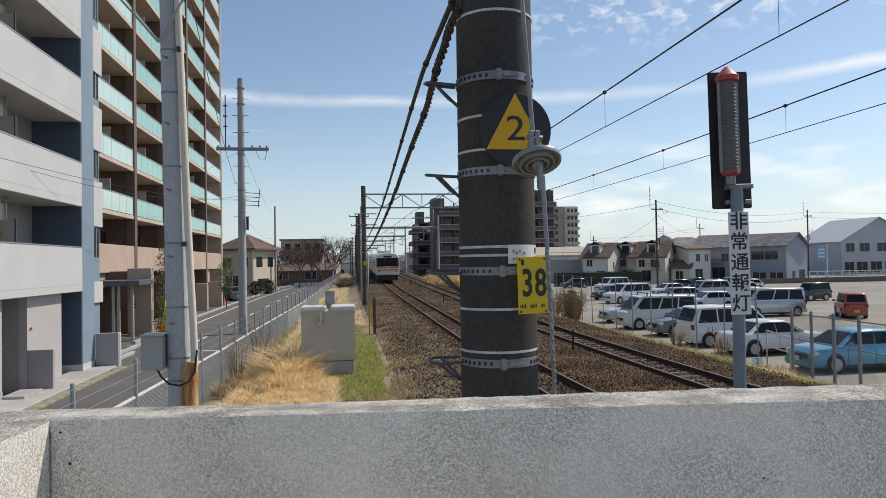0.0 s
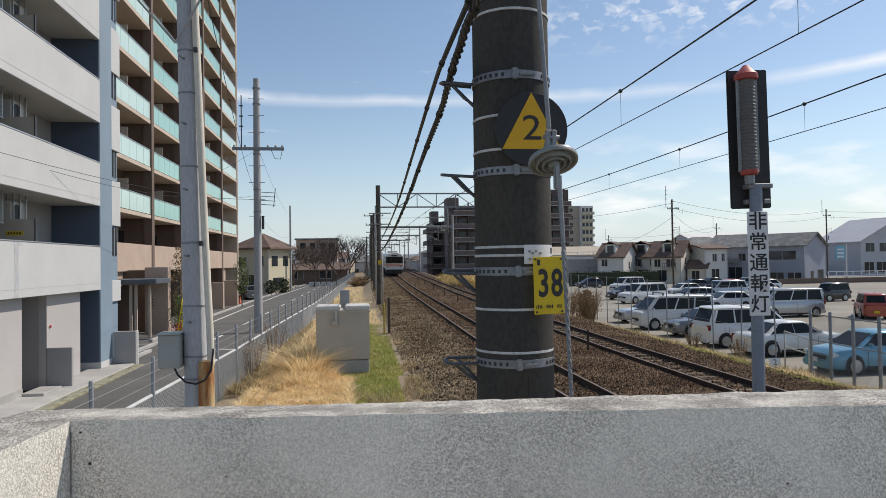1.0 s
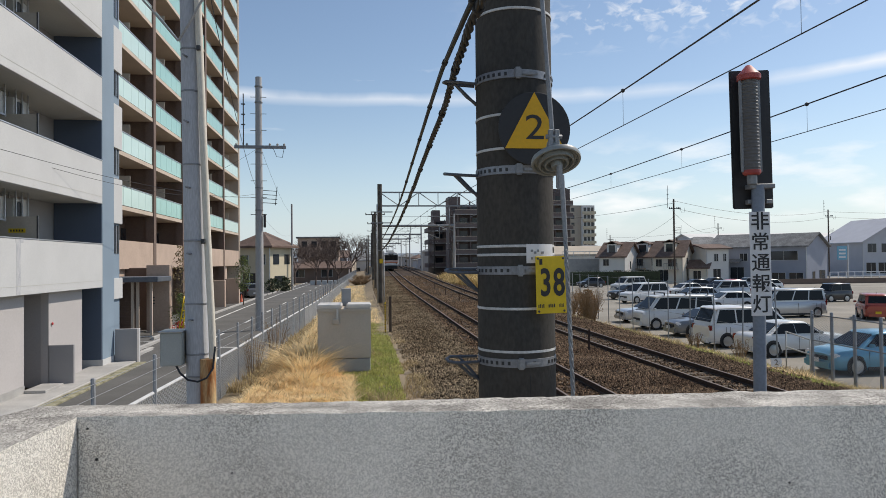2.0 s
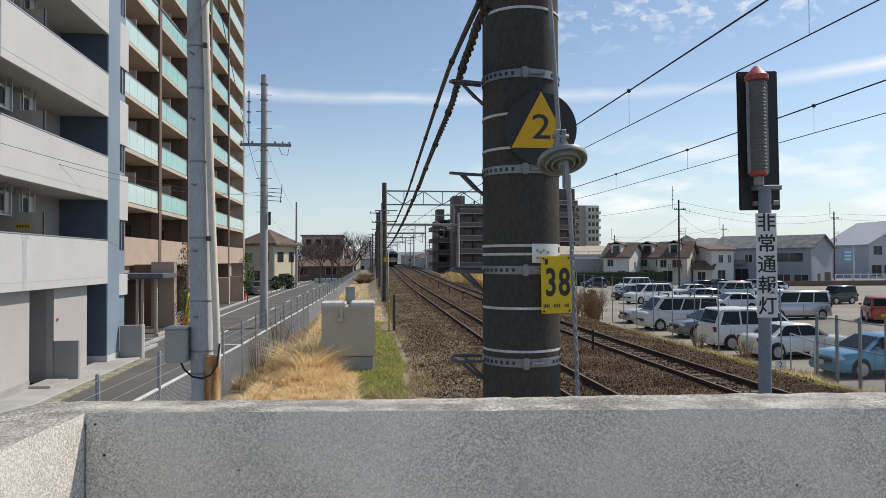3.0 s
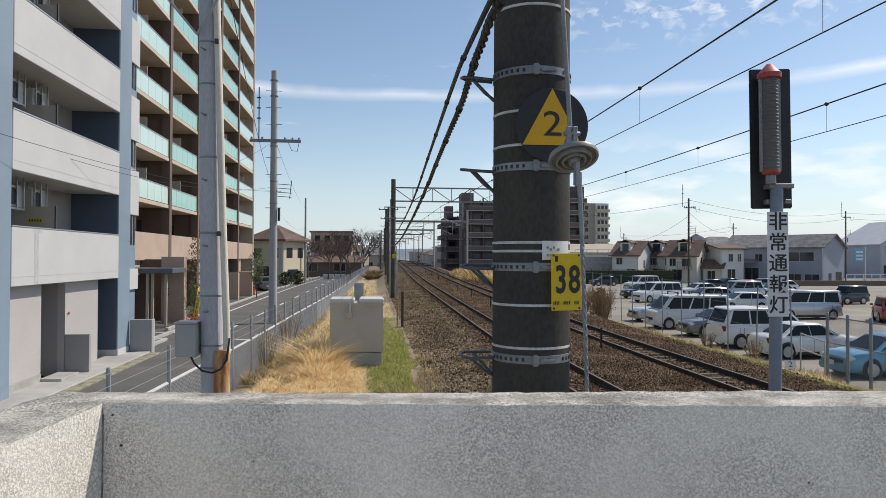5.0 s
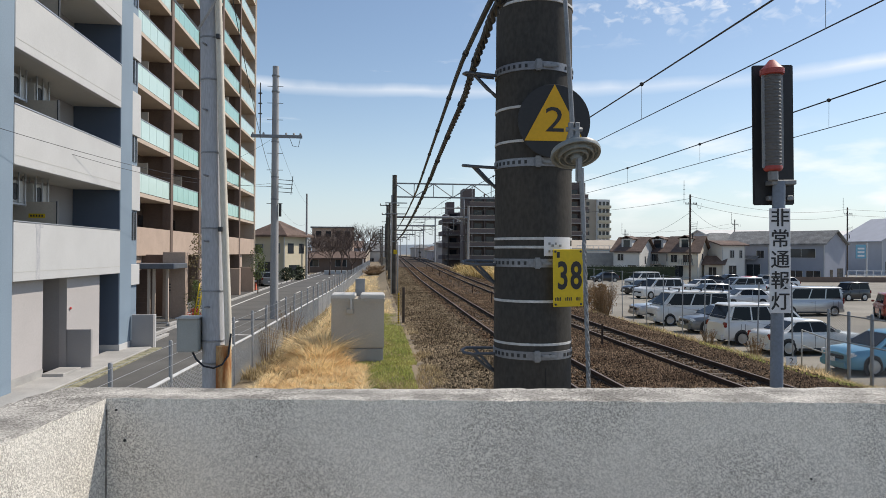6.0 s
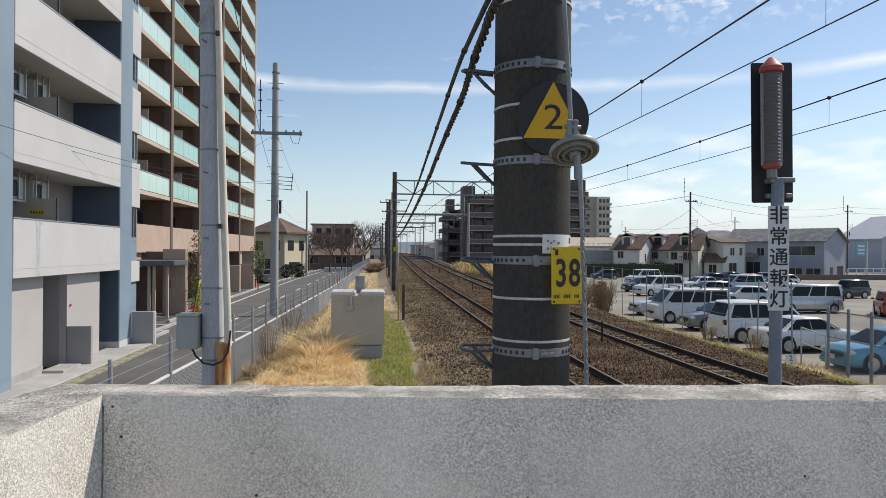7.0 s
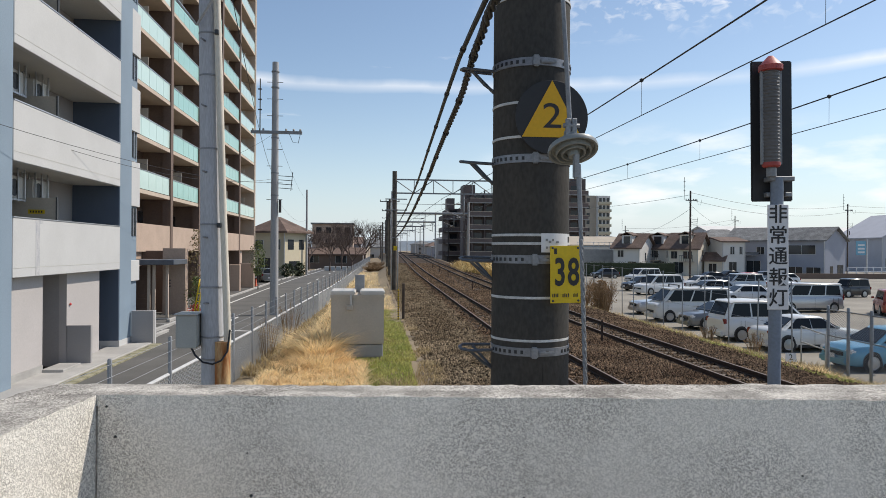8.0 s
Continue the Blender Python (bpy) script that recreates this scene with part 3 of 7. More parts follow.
def mast():
    top = thing("catenary_mast", "dark grey concrete mast with steel bands, stands by track", "mast")
    bm = B()
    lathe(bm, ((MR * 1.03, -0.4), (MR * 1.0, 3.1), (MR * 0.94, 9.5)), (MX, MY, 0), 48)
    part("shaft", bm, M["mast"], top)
    # white tapes
    for z in (2.62, 2.845, 3.13, 3.175, 3.69, 3.87, 4.43):
        bm = B()
        ring_band(bm, z - 0.006, 0.014, 0.002)
        part("tape", bm, M["white_band"], top, "thin white tape")
    part("seam", box(B(), -0.0015, 0.0015, -0.0015, 0.002, -0.3, 2.5, at_mast(6, 0.0015)), M["trim"], top)
    for z, has in ((2.54, 1), (3.025, 1), (3.555, 1), (4.06, 1)):
        bm = B()
        ring_band(bm, z, 0.045, 0.004)
        band = part("steel_band", bm, M["steel_band"], top, "punched steel band with a clamp")
        for k in range(-8, 9):
            if abs(k) < 2 or 2 < k < 5:
                continue
            bm = B()
            box(bm, -0.007, 0.007, -0.0022, 0.003, -0.009, 0.009, at_mast(k * 9 - 6, 0.004) @ pose(0, 0, z + 0.0225))
            part("slot", bm, M["sign_black"], band)
        bm = B()
        box(bm, -0.018, 0.018, -0.022, 0.004, -0.03, 0.03, at_mast(-7, 0.003) @ pose(0, 0, z + 0.022))
        bevel(bm, 0.006, 2)
        part("clamp", bm, M["galv"], band)
        bm = B()
        box(bm, 0.0, 0.085, -0.011, 0.003, -0.008, 0.008, at_mast(-1, 0.004) @ pose(0, 0, z + 0.02))
        bevel(bm, 0.004, 2)
        part("bolt", bm, M["galv"], band)
        # cable bracket at the left
        bm = B()
        pipe(bm, [(MX - MR * 0.98, MY - 0.02, z + 0.01), (MX - MR - 0.13, MY - 0.05, z + 0.012), (MX - MR - 0.172, MY - 0.03, z + 0.018), (MX - MR - 0.178, MY + 0.02, z + 0.025), (MX - MR - 0.15, MY + 0.07, z + 0.03), (MX - MR * 0.98, MY + 0.09, z + 0.025)], 0.0085, 8)
        pipe(bm, [(MX - MR - 0.13, MY - 0.03, z + 0.012), (MX - MR - 0.05, MY, z - 0.06), (MX - MR * 0.97, MY + 0.01, z - 0.095)], 0.0085, 8)
        pipe(bm, [(MX - MR - 0.1, MY + 0.07, z + 0.025), (MX - MR * 0.97, MY + 0.03, z - 0.095)], 0.0085, 8)
        part("cable_bracket", bm, M["bracket_steel"], top, "bent steel cable bracket")
    return top


mast()


def mast_signs():
    # round sign with a triangle and a figure
    disc = thing("round_sign", "black round sign with amber triangle, fixed to the mast", "sign")
    m = pose(0.936, 3.44, 3.785, 0, 0, 0)
    bm = B()
    lathe(bm, ((0.19, -0.002), (0.192, 0.0), (0.192, 0.003), (0.19, 0.004)), (0, 0, 0), 48)
    bm.transform(m @ pose(0, 0, 0, 90, 0, 0))
    part("plate", bm, M["sign_black"], disc)
    bm = B()
    prism(bm, ((-0.158, -0.104), (0.158, -0.104), (0.0, 0.19)), "y", -0.0085, -0.0045, m)
    part("triangle", bm, M["amber"], disc, "amber triangle")
    writing("2", 0.185, M["sign_black"], disc, m @ pose(0.0, -0.0095, 0.0) @ Matrix.Diagonal((1.2, 1, 1, 1)), "figure", extrude=0.0012)
    # mast number plate
    m = pose(1.014, 3.44, 2.972, 0, 0, 6) @ pose(0, 0, 0, 0, -0.7)
    plate = thing("number_plate", "yellow enamelled mast plate with a black 38", "sign plate")
    bm = B()
    box(bm, -0.083, 0.083, -0.002, 0.002, -0.149, 0.149)
    bevel(bm, 0.0015, 1)
    bm.transform(m)
    part("plate", bm, M["yellow"], plate)
    for ch, dx in (("3", -0.036), ("8", 0.038)):
        writing(ch, 0.2, M["sign_black"], plate, m @ pose(0.006 + dx, -0.0035, 0.005) @ Matrix.Diagonal((0.66, 1, 1.0, 1)), "figure", extrude=0.001, bold=0.004)
    for i, (x, w) in enumerate(((-0.055, 0.036), (0.003, 0.04), (0.056, 0.026))):
        for k in range(4):
            bm = B()
            box(bm, x - w / 2 + k * w / 4, x - w / 2 + k * w / 4 + w / 7, -0.0034, -0.0021, -0.118, -0.102 + 0.003 * (k % 2))
            bm.transform(m)
            part("small_mark", bm, M["sign_black"], plate)
    bm = B()
    box(bm, -0.062, -0.046, -0.0034, -0.0021, 0.105, 0.135)
    bm.transform(m)
    part("small_mark", bm, M["sign_black"], plate)
    for sx in (-1, 1):
        for sz in (-1, 1):
            bm = B()
            lathe(bm, ((0.006, 0), (0.006, 0.003), (0.003, 0.0045)), (0, 0, 0), 10)
            bm.transform(m @ pose(sx * 0.07, -0.002, sz * 0.137, 90))
            part("screw", bm, M["dark_steel"], plate)
    # paper label taped round the mast
    lab = thing("paper_label", "white paper label with faded marks on the mast", "label")
    bm = B()
    seg = 8
    ring = []
    for i in range(seg + 1):
        a = radians(2 + 52 * i / seg)
        ring.append([bm.verts.new((MX + (MR + 0.004) * math.sin(a), MY - (MR + 0.004) * math.cos(a), z)) for z in (3.085, 3.185)])
    for a, b in zip(ring, ring[1:]):
        bm.faces.new((a[0], b[0], b[1], a[1])).smooth = True
    part("sheet", bm, M["sign_white"], lab)
    for k, (a, w, z) in enumerate(((10, 0.012, 3.15), (15, 0.014, 3.14), (20, 0.01, 3.15), (28, 0.016, 3.14), (10, 0.01, 3.11), (17, 0.018, 3.112), (26, 0.01, 3.11))):
        bm = B()
        box(bm, -w / 2, w / 2, -0.001, 0.001, -0.006, 0.006, at_mast(a, 0.0055) @ pose(0, 0, z))
        part("mark", bm, M["galv"], lab)


mast_signs()


def guy():
    """Guy wire with its insulator before the mast."""
    top = thing("guy_wire", "grey stranded guy wire with a round insulator", "guy wire")
    a, b, c = Vector((0.848, 3.18, 5.4)), Vector((0.948, 3.15, 3.665)), Vector((1.06, 2.9, -0.4))
    bm = B()
    tube(bm, a, b, 0.0095, 0.012, seg=10)
    part("upper_rod", bm, M["galv"], top)
    bm = B()
    lathe(bm, ((0.018, 0.115), (0.026, 0.105), (0.034, 0.08), (0.046, 0.05), (0.06, 0.034), (0.085, 0.026), (0.116, 0.012), (0.12, 0.0), (0.117, -0.012), (0.107, -0.01), (0.1, 0.004), (0.088, 0.004), (0.085, -0.022), (0.077, -0.022), (0.072, 0.004), (0.062, 0.004), (0.058, -0.026), (0.05, -0.026), (0.044, 0.0), (0.032, 0.0), (0.026, -0.04)), (0.956, 3.13, 3.573), 32, pose(0, 0, 0, -26, -2, 0).to_3x3())
    part("insulator", bm, material("grey_porcelain", (0.27, 0.285, 0.27), 0.4, vary=0.08, scale=8, coat=0.2), top, "grey porcelain disc insulator")
    part("clevis_plate", bevel(box(B(), -0.012, 0.012, -0.01, 0.01, -0.05, 0.05, pose(0.935, 3.14, 3.673)), 0.004, 1), M["galv"], top)
    part("clevis_plate", bevel(box(B(), -0.012, 0.012, -0.01, 0.01, -0.05, 0.05, pose(0.965, 3.14, 3.673)), 0.004, 1), M["galv"], top)
    part("clevis_pin", tube(B(), (0.912, 3.14, 3.688), (0.99, 3.14, 3.688), 0.011, seg=8), M["galv"], top)
    part("socket", bevel(box(B(), -0.014, 0.014, -0.014, 0.014, -0.07, 0.05, pose(0.964, 3.105, 3.503)), 0.006, 2), M["galv"], top)
    bm = B()
    tube(bm, (0.975, 3.105, 3.5), (0.985, 3.09, 3.2), 0.013, 0.011, seg=10)
    part("sleeve", bm, M["galv"], top)
    bm = B()
    d = c - Vector((0.985, 3.09, 3.2))
    for k in range(3):
        pts = []
        for i in range(150):
            q = i / 149
            ang = q * 150 + k * 2.094
            p = Vector((0.985, 3.09, 3.2)) + d * q
            pts.append(p + Vector((0.0055 * math.cos(ang), 0.0055 * math.sin(ang), 0)))
        pipe(bm, pts, 0.0062, 5)
    part("strand", bm, M["galv"], top, "twisted wire strand")


guy()


def signal():
    """Emergency alarm lamp on its pipe."""
    top = thing("alarm_lamp", "emergency alarm lamp on black board, blue-grey pipe post", "signal lamp")
    X, Y = 2.53, 4.06
    m = pose(X, Y, 3.86, 0, -0.8, -8)
    bm = B()
    box(bm, -0.128, 0.128, 0.0, 0.02, -0.445, 0.445)
    bevel(bm, 0.006, 2)
    bm.transform(m)
    part("board", bm, M["sign_black"], top, "black backing board")
    grey = material("lamp_tube_grey", (0.13, 0.125, 0.12), 0.5, vary=0.08, scale=10)
    red = material("lamp_cap_red", (0.42, 0.07, 0.06), 0.5, vary=0.1, scale=8)
    bm = B()
    lathe(bm, ((0.05, -0.21), (0.05, 0.37)), (-0.045, -0.09, 0), 28)
    bm.transform(m)
    tube_ob = part("lamp_tube", bm, grey, top, "grey ribbed lamp tube")
    for k in range(26):
        bm = B()
        lathe(bm, ((0.05, 0), (0.0525, 0.003), (0.0525, 0.009), (0.05, 0.012)), (-0.045, -0.09, -0.2 + k * 0.0216), 24)
        bm.transform(m)
        part("rib", bm, grey, tube_ob)
    bm = B()
    for sx in (-1, 1):
        box(bm, -0.045 + sx * 0.056 - 0.007, -0.045 + sx * 0.056 + 0.007, -0.1, -0.08, -0.22, 0.38)
    bm.transform(m)
    part("guard", bm, M["galv"], top)
    for z, prof in ((0.36, ((0.055, -0.005), (0.07, 0.0), (0.071, 0.03), (0.064, 0.036), (0.016, 0.09), (0.004, 0.093))), (-0.24, ((0.045, 0), (0.054, 0.01), (0.054, 0.03), (0.045, 0.034)))):
        bm = B()
        lathe(bm, prof, (-0.045, -0.09, z), 28)
        bm.transform(m)
        part("cap", bm, red, top, "red end cap")
    bm = B()
    tube(bm, (-0.045, -0.09, -0.24), (-0.045, -0.09, -0.3), 0.03, seg=16)
    box(bm, -0.055, 0.1, -0.09, 0.0, -0.325, -0.295)
    box(bm, -0.055, -0.02, -0.05, 0.0, -0.42, -0.39)
    box(bm, 0.06, 0.1, -0.05, 0.0, -0.42, -0.39)
    bevel(bm, 0.004, 1)
    bm.transform(m)
    part("bracket", bm, M["galv"], top)
    bm = B()
    tube(bm, (2.495, Y - 0.06, -0.4), (2.53, Y - 0.06, 3.56), 0.038, seg=24)
    part("post", bm, material("blue_grey_paint", (0.2, 0.24, 0.3), 0.5, vary=0.1, scale=5), top, "blue-grey painted pipe")
    # lettered plate
    bm = B()
    box(bm, -0.064, 0.064, -0.003, 0.003, -0.324, 0.324)
    bevel(bm, 0.002, 1)
    pm = pose(2.508, Y - 0.108, 3.063, 0, -0.4, -8)
    bm.transform(pm)
    pl = part("name_plate", bm, M["sign_white"], top, "white plate with black characters")
    for k, ch in enumerate("非常通報灯"):
        writing(ch, 0.118, M["sign_black"], pl, pm @ pose(0, -0.0045, 0.258 - k * 0.129), "character", bold=0.0012)


signal()


# ---- flats with white parapets beside the street ----
def flats_near():
    top = thing("apartment_block", "white and blue apartment block with solid balcony parapets", "apartment building")
    X = -8.8
    for x1, y0, y1, z0, z1 in ((X - 1.6, 15.2, 18.79, -0.55, 17.2), (X - 1.6, 20.31, 25.9, -0.55, 17.2), (X - 1.6, 18.79, 20.31, 2.4, 17.2), (X - 4.2, 18.79, 20.31, -0.55, 2.4)):
        part("back_wall", box(B(), -20, x1, y0, y1, z0, z1), M["grey_wall"], top)
    for y0, y1 in ((12.0, 16.6), (23.8, 24.95)):
        bm = box(B(), X - 1.62, X, y0, y1, -0.55, 17.2)
        bevel(bm, 0.01, 1)
        part("column", bm, M["blue_wall"], top, "light blue rendered column")
    # added thin panel: the shade on the column's -Y side is put into its navy
    bm = box(B(), X - 1.58, X - 0.03, 23.77, 23.798, -0.2, 17.1)
    part("shade_panel", bm, M["shaded_navy_wall"], top, "dark navy side of the column, shade put into its colour")
    part("plinth", box(B(), X - 0.9, X + 0.02, 23.75, 25.0, -0.55, -0.2), M["white_wall"], top)
    for k in range(5):
        z0 = 2.31 + k * 2.91
        bm = box(B(), X - 0.16, X + 0.015, 16.61, 23.77, z0, z0 + 1.5)
        bevel(bm, 0.012, 1)
        par = part("balcony_parapet", bm, M["white_wall"], top, "white solid balcony parapet")
        part("drip_line", box(B(), X + 0.0155, X + 0.02, 16.63, 23.75, z0 + 0.235, z0 + 0.25), M["soffit"], par)
        part("top_rail", box(B(), X - 0.17, X + 0.03, 16.61, 23.77, z0 + 1.501, z0 + 1.53), M["alu"], par)
        part("slab", box(B(), X - 1.6, X - 0.161, 16.61, 23.77, z0 + 0.02, z0 + 0.22), M["soffit"], top)
        bm = box(B(), X - 1.5, X - 0.2, 19.38, 19.42, z0 + 0.3, z0 + 2.18)
        board = part("partition", bm, M["cabinet"], top, "grey balcony partition board")
        part("frame", box(B(), X - 0.2, X - 0.165, 19.36, 19.44, z0 + 0.23, z0 + 2.2), M["dark_steel"], board)
        if k == 0:
            st = part("sticker", box(B(), X - 0.95, X - 0.5, 19.368, 19.378, z0 + 1.72, z0 + 1.84), M["yellow"], board, "yellow notice sticker")
            for j in range(5):
                part("mark", box(B(), X - 0.9 + j * 0.075, X - 0.86 + j * 0.075, 19.362, 19.3675, z0 + 1.75, z0 + 1.81), M["sign_black"], st)
        if k < 4:
            for y in (18.2, 19.55):
                ac = part("air_conditioner", bevel(box(B(), X - 1.2, X - 0.9, y, y + 0.82, z0 + 2.1, z0 + 2.72), 0.02, 1), M["ac_paint"], top, "white outdoor air conditioner")
                bm = B()
                lathe(bm, ((0.23, 0), (0.235, 0.01), (0.2, 0.014), (0.19, 0.006), (0.06, 0.006), (0.05, 0.014), (0.001, 0.014)), (0, 0, 0), 20)
                bm.transform(pose(X - 0.899, y + 0.3, z0 + 2.4, 0, 90, 0))
                part("fan_grille", bm, M["dark_steel"], ac)
                for s in (0.04, 0.42, 0.78):
                    for dx in (-1.22, -0.86):
                        part("hanger", box(B(), X + dx - 0.018, X + dx + 0.018, y + s - 0.018, y + s + 0.018, z0 + 2.02, z0 + 2.93), M["alu"], ac)
                for dx in (-1.22, -0.86):
                    part("bearer", box(B(), X + dx - 0.02, X + dx + 0.02, y, y + 0.82, z0 + 2.04, z0 + 2.09), M["alu"], ac)
                part("refrigerant_pipe", pipe(B(), [(X - 1.3, y + 0.75, z0 + 2.3), (X - 1.45, y + 0.8, z0 + 2.25), (X - 1.56, y + 0.8, z0 + 2.6)], 0.03, 6), M["soffit"], ac)
        for y in (17.0, 20.2):
            w = part("window", box(B(), X - 1.6, X - 1.575, y, y + 1.7, z0 + 0.3, z0 + 2.2), M["window"], top)
            for s in (0.0, 0.83, 1.64):
                part("frame", box(B(), X - 1.6, X - 1.56, y + s, y + s + 0.06, z0 + 0.3, z0 + 2.2), M["alu"], w)
    # street level
    part("wall", box(B(), X - 0.5, X - 0.28, 16.61, 18.8, -0.5, 2.38), M["warm_wall"], top)
    part("wall", box(B(), X - 0.5, X - 0.28, 20.3, 22.75, -0.5, 2.38), M["warm_wall"], top)
    for y in (18.6, 20.311):
        part("passage_wall", box(B(), X - 1.599, X - 0.501, y, y + 0.19, -0.5, 2.38), M["grey_wall"], top)
    part("base_strip", box(B(), X - 0.279, X - 0.262, 16.61, 18.8, -0.5, -0.2), M["concrete"], top)
    part("low_wall", bevel(box(B(), X - 0.3, X + 0.42, 20.3, 20.42, -0.5, 0.73), 0.01, 1), M["grey_wall"], top)
    part("step", bevel(box(B(), X - 0.3, X + 0.3, 18.75, 19.9, -0.5, -0.33), 0.01, 1), M["concrete"], top)
    part("stain", box(B(), X + 0.0152, X + 0.0175, 17.75, 17.98, 2.33, 3.8), M["rain_stain"], top, "grey rain stain on the parapet")
    part("stain", box(B(), X + 0.0152, X + 0.0172, 17.7, 18.15, 3.7, 3.81), M["rain_stain"], top, "grey rain stain on the parapet")
    part("red_lamp", lathe(B(), ((0.045, 0), (0.045, 0.02), (0.02, 0.035)), (X - 0.26, 20.5, 1.35), 12, pose(0, 0, 0, 0, 90, 0).to_3x3()), material("red_lamp", (0.6, 0.08, 0.08), 0.3, vary=0.05), top)
    # narrow stair bay beside the column
    part("bay_wall", box(B(), X - 1.6, X - 0.12, 24.96, 25.85, -0.5, 17.1), M["blue_wall"], top)
    for z0, z1 in ((1.83, 2.6), (4.62, 6.3), (7.42, 9.05), (10.3, 11.95), (13.2, 14.9)):
        part("bay_panel", bevel(box(B(), X - 0.119, X - 0.02, 24.97, 25.9, z0, z1), 0.01, 1), M["white_wall"], top)
    for k in range(4):
        w = part("window", box(B(), X - 0.119, X - 0.1, 25.15, 25.7, 3.52 + k * 2.94, 4.55 + k * 2.94), M["window"], top)
        for s in (25.12, 25.4, 25.68):
            part("frame", box(B(), X - 0.118, X - 0.08, s, s + 0.05, 3.5 + k * 2.94, 4.57 + k * 2.94), M["alu"], w)
    top.matrix_basis = pose(0, 1.15, 0)
    # small gate wall towards the forecourt
    w = thing("gate_wall", "low grey rendered wall at the forecourt entrance", "wall")
    part("body", bevel(box(B(), -8.75, -7.97, 26.0, 26.16, -0.52, 0.75), 0.01, 1), M["grey_wall"], w)
    # sunlit end of the same wall: its brightness is put in as white
    part("end", bevel(box(B(), -8.05, -7.96, 26.161, 26.3, -0.52, 0.75), 0.01, 1), M["white_wall"], w)
    bm = box(B(), -9.2, -8.0, 10, 25.95, -0.56, -0.41)
    tagged(part("pavement", bevel(bm, 0.02, 1), M["concrete"]), "pale concrete strip along the flats", "pavement", kind="structure")


flats_near()


def gutter():
    """Mossy concrete gutter blocks between the pale strip and the street."""
    moss = material("mossy_concrete", (0.34, 0.32, 0.23), 0.95, vary=0.25, scale=4, fine=40, second=(0.2, 0.19, 0.11), per_object=0.06)
    slot = mesh_of("slot", box(B(), -0.16, -0.12, 0.1, 0.5, 0.0505, 0.053), M["trim"])
    me = mesh_of("gutter_block", bevel(box(B(), -0.24, 0.1, 0.006, 0.594, -0.1, 0.05), 0.008, 1), moss)
    run = thing("gutter", "mossy concrete gutter blocks along the street edge", "gutter", kind="structure")
    for k in range(26):
        o = new("gutter_block", me)
        o.parent = run
        o.matrix_basis = pose(-7.76, 10.4 + k * 0.6, ROAD_Z, 0, 0, 0)
        if k % 3 == 0:
            h = new("slot", slot)
            h.parent = o


gutter()


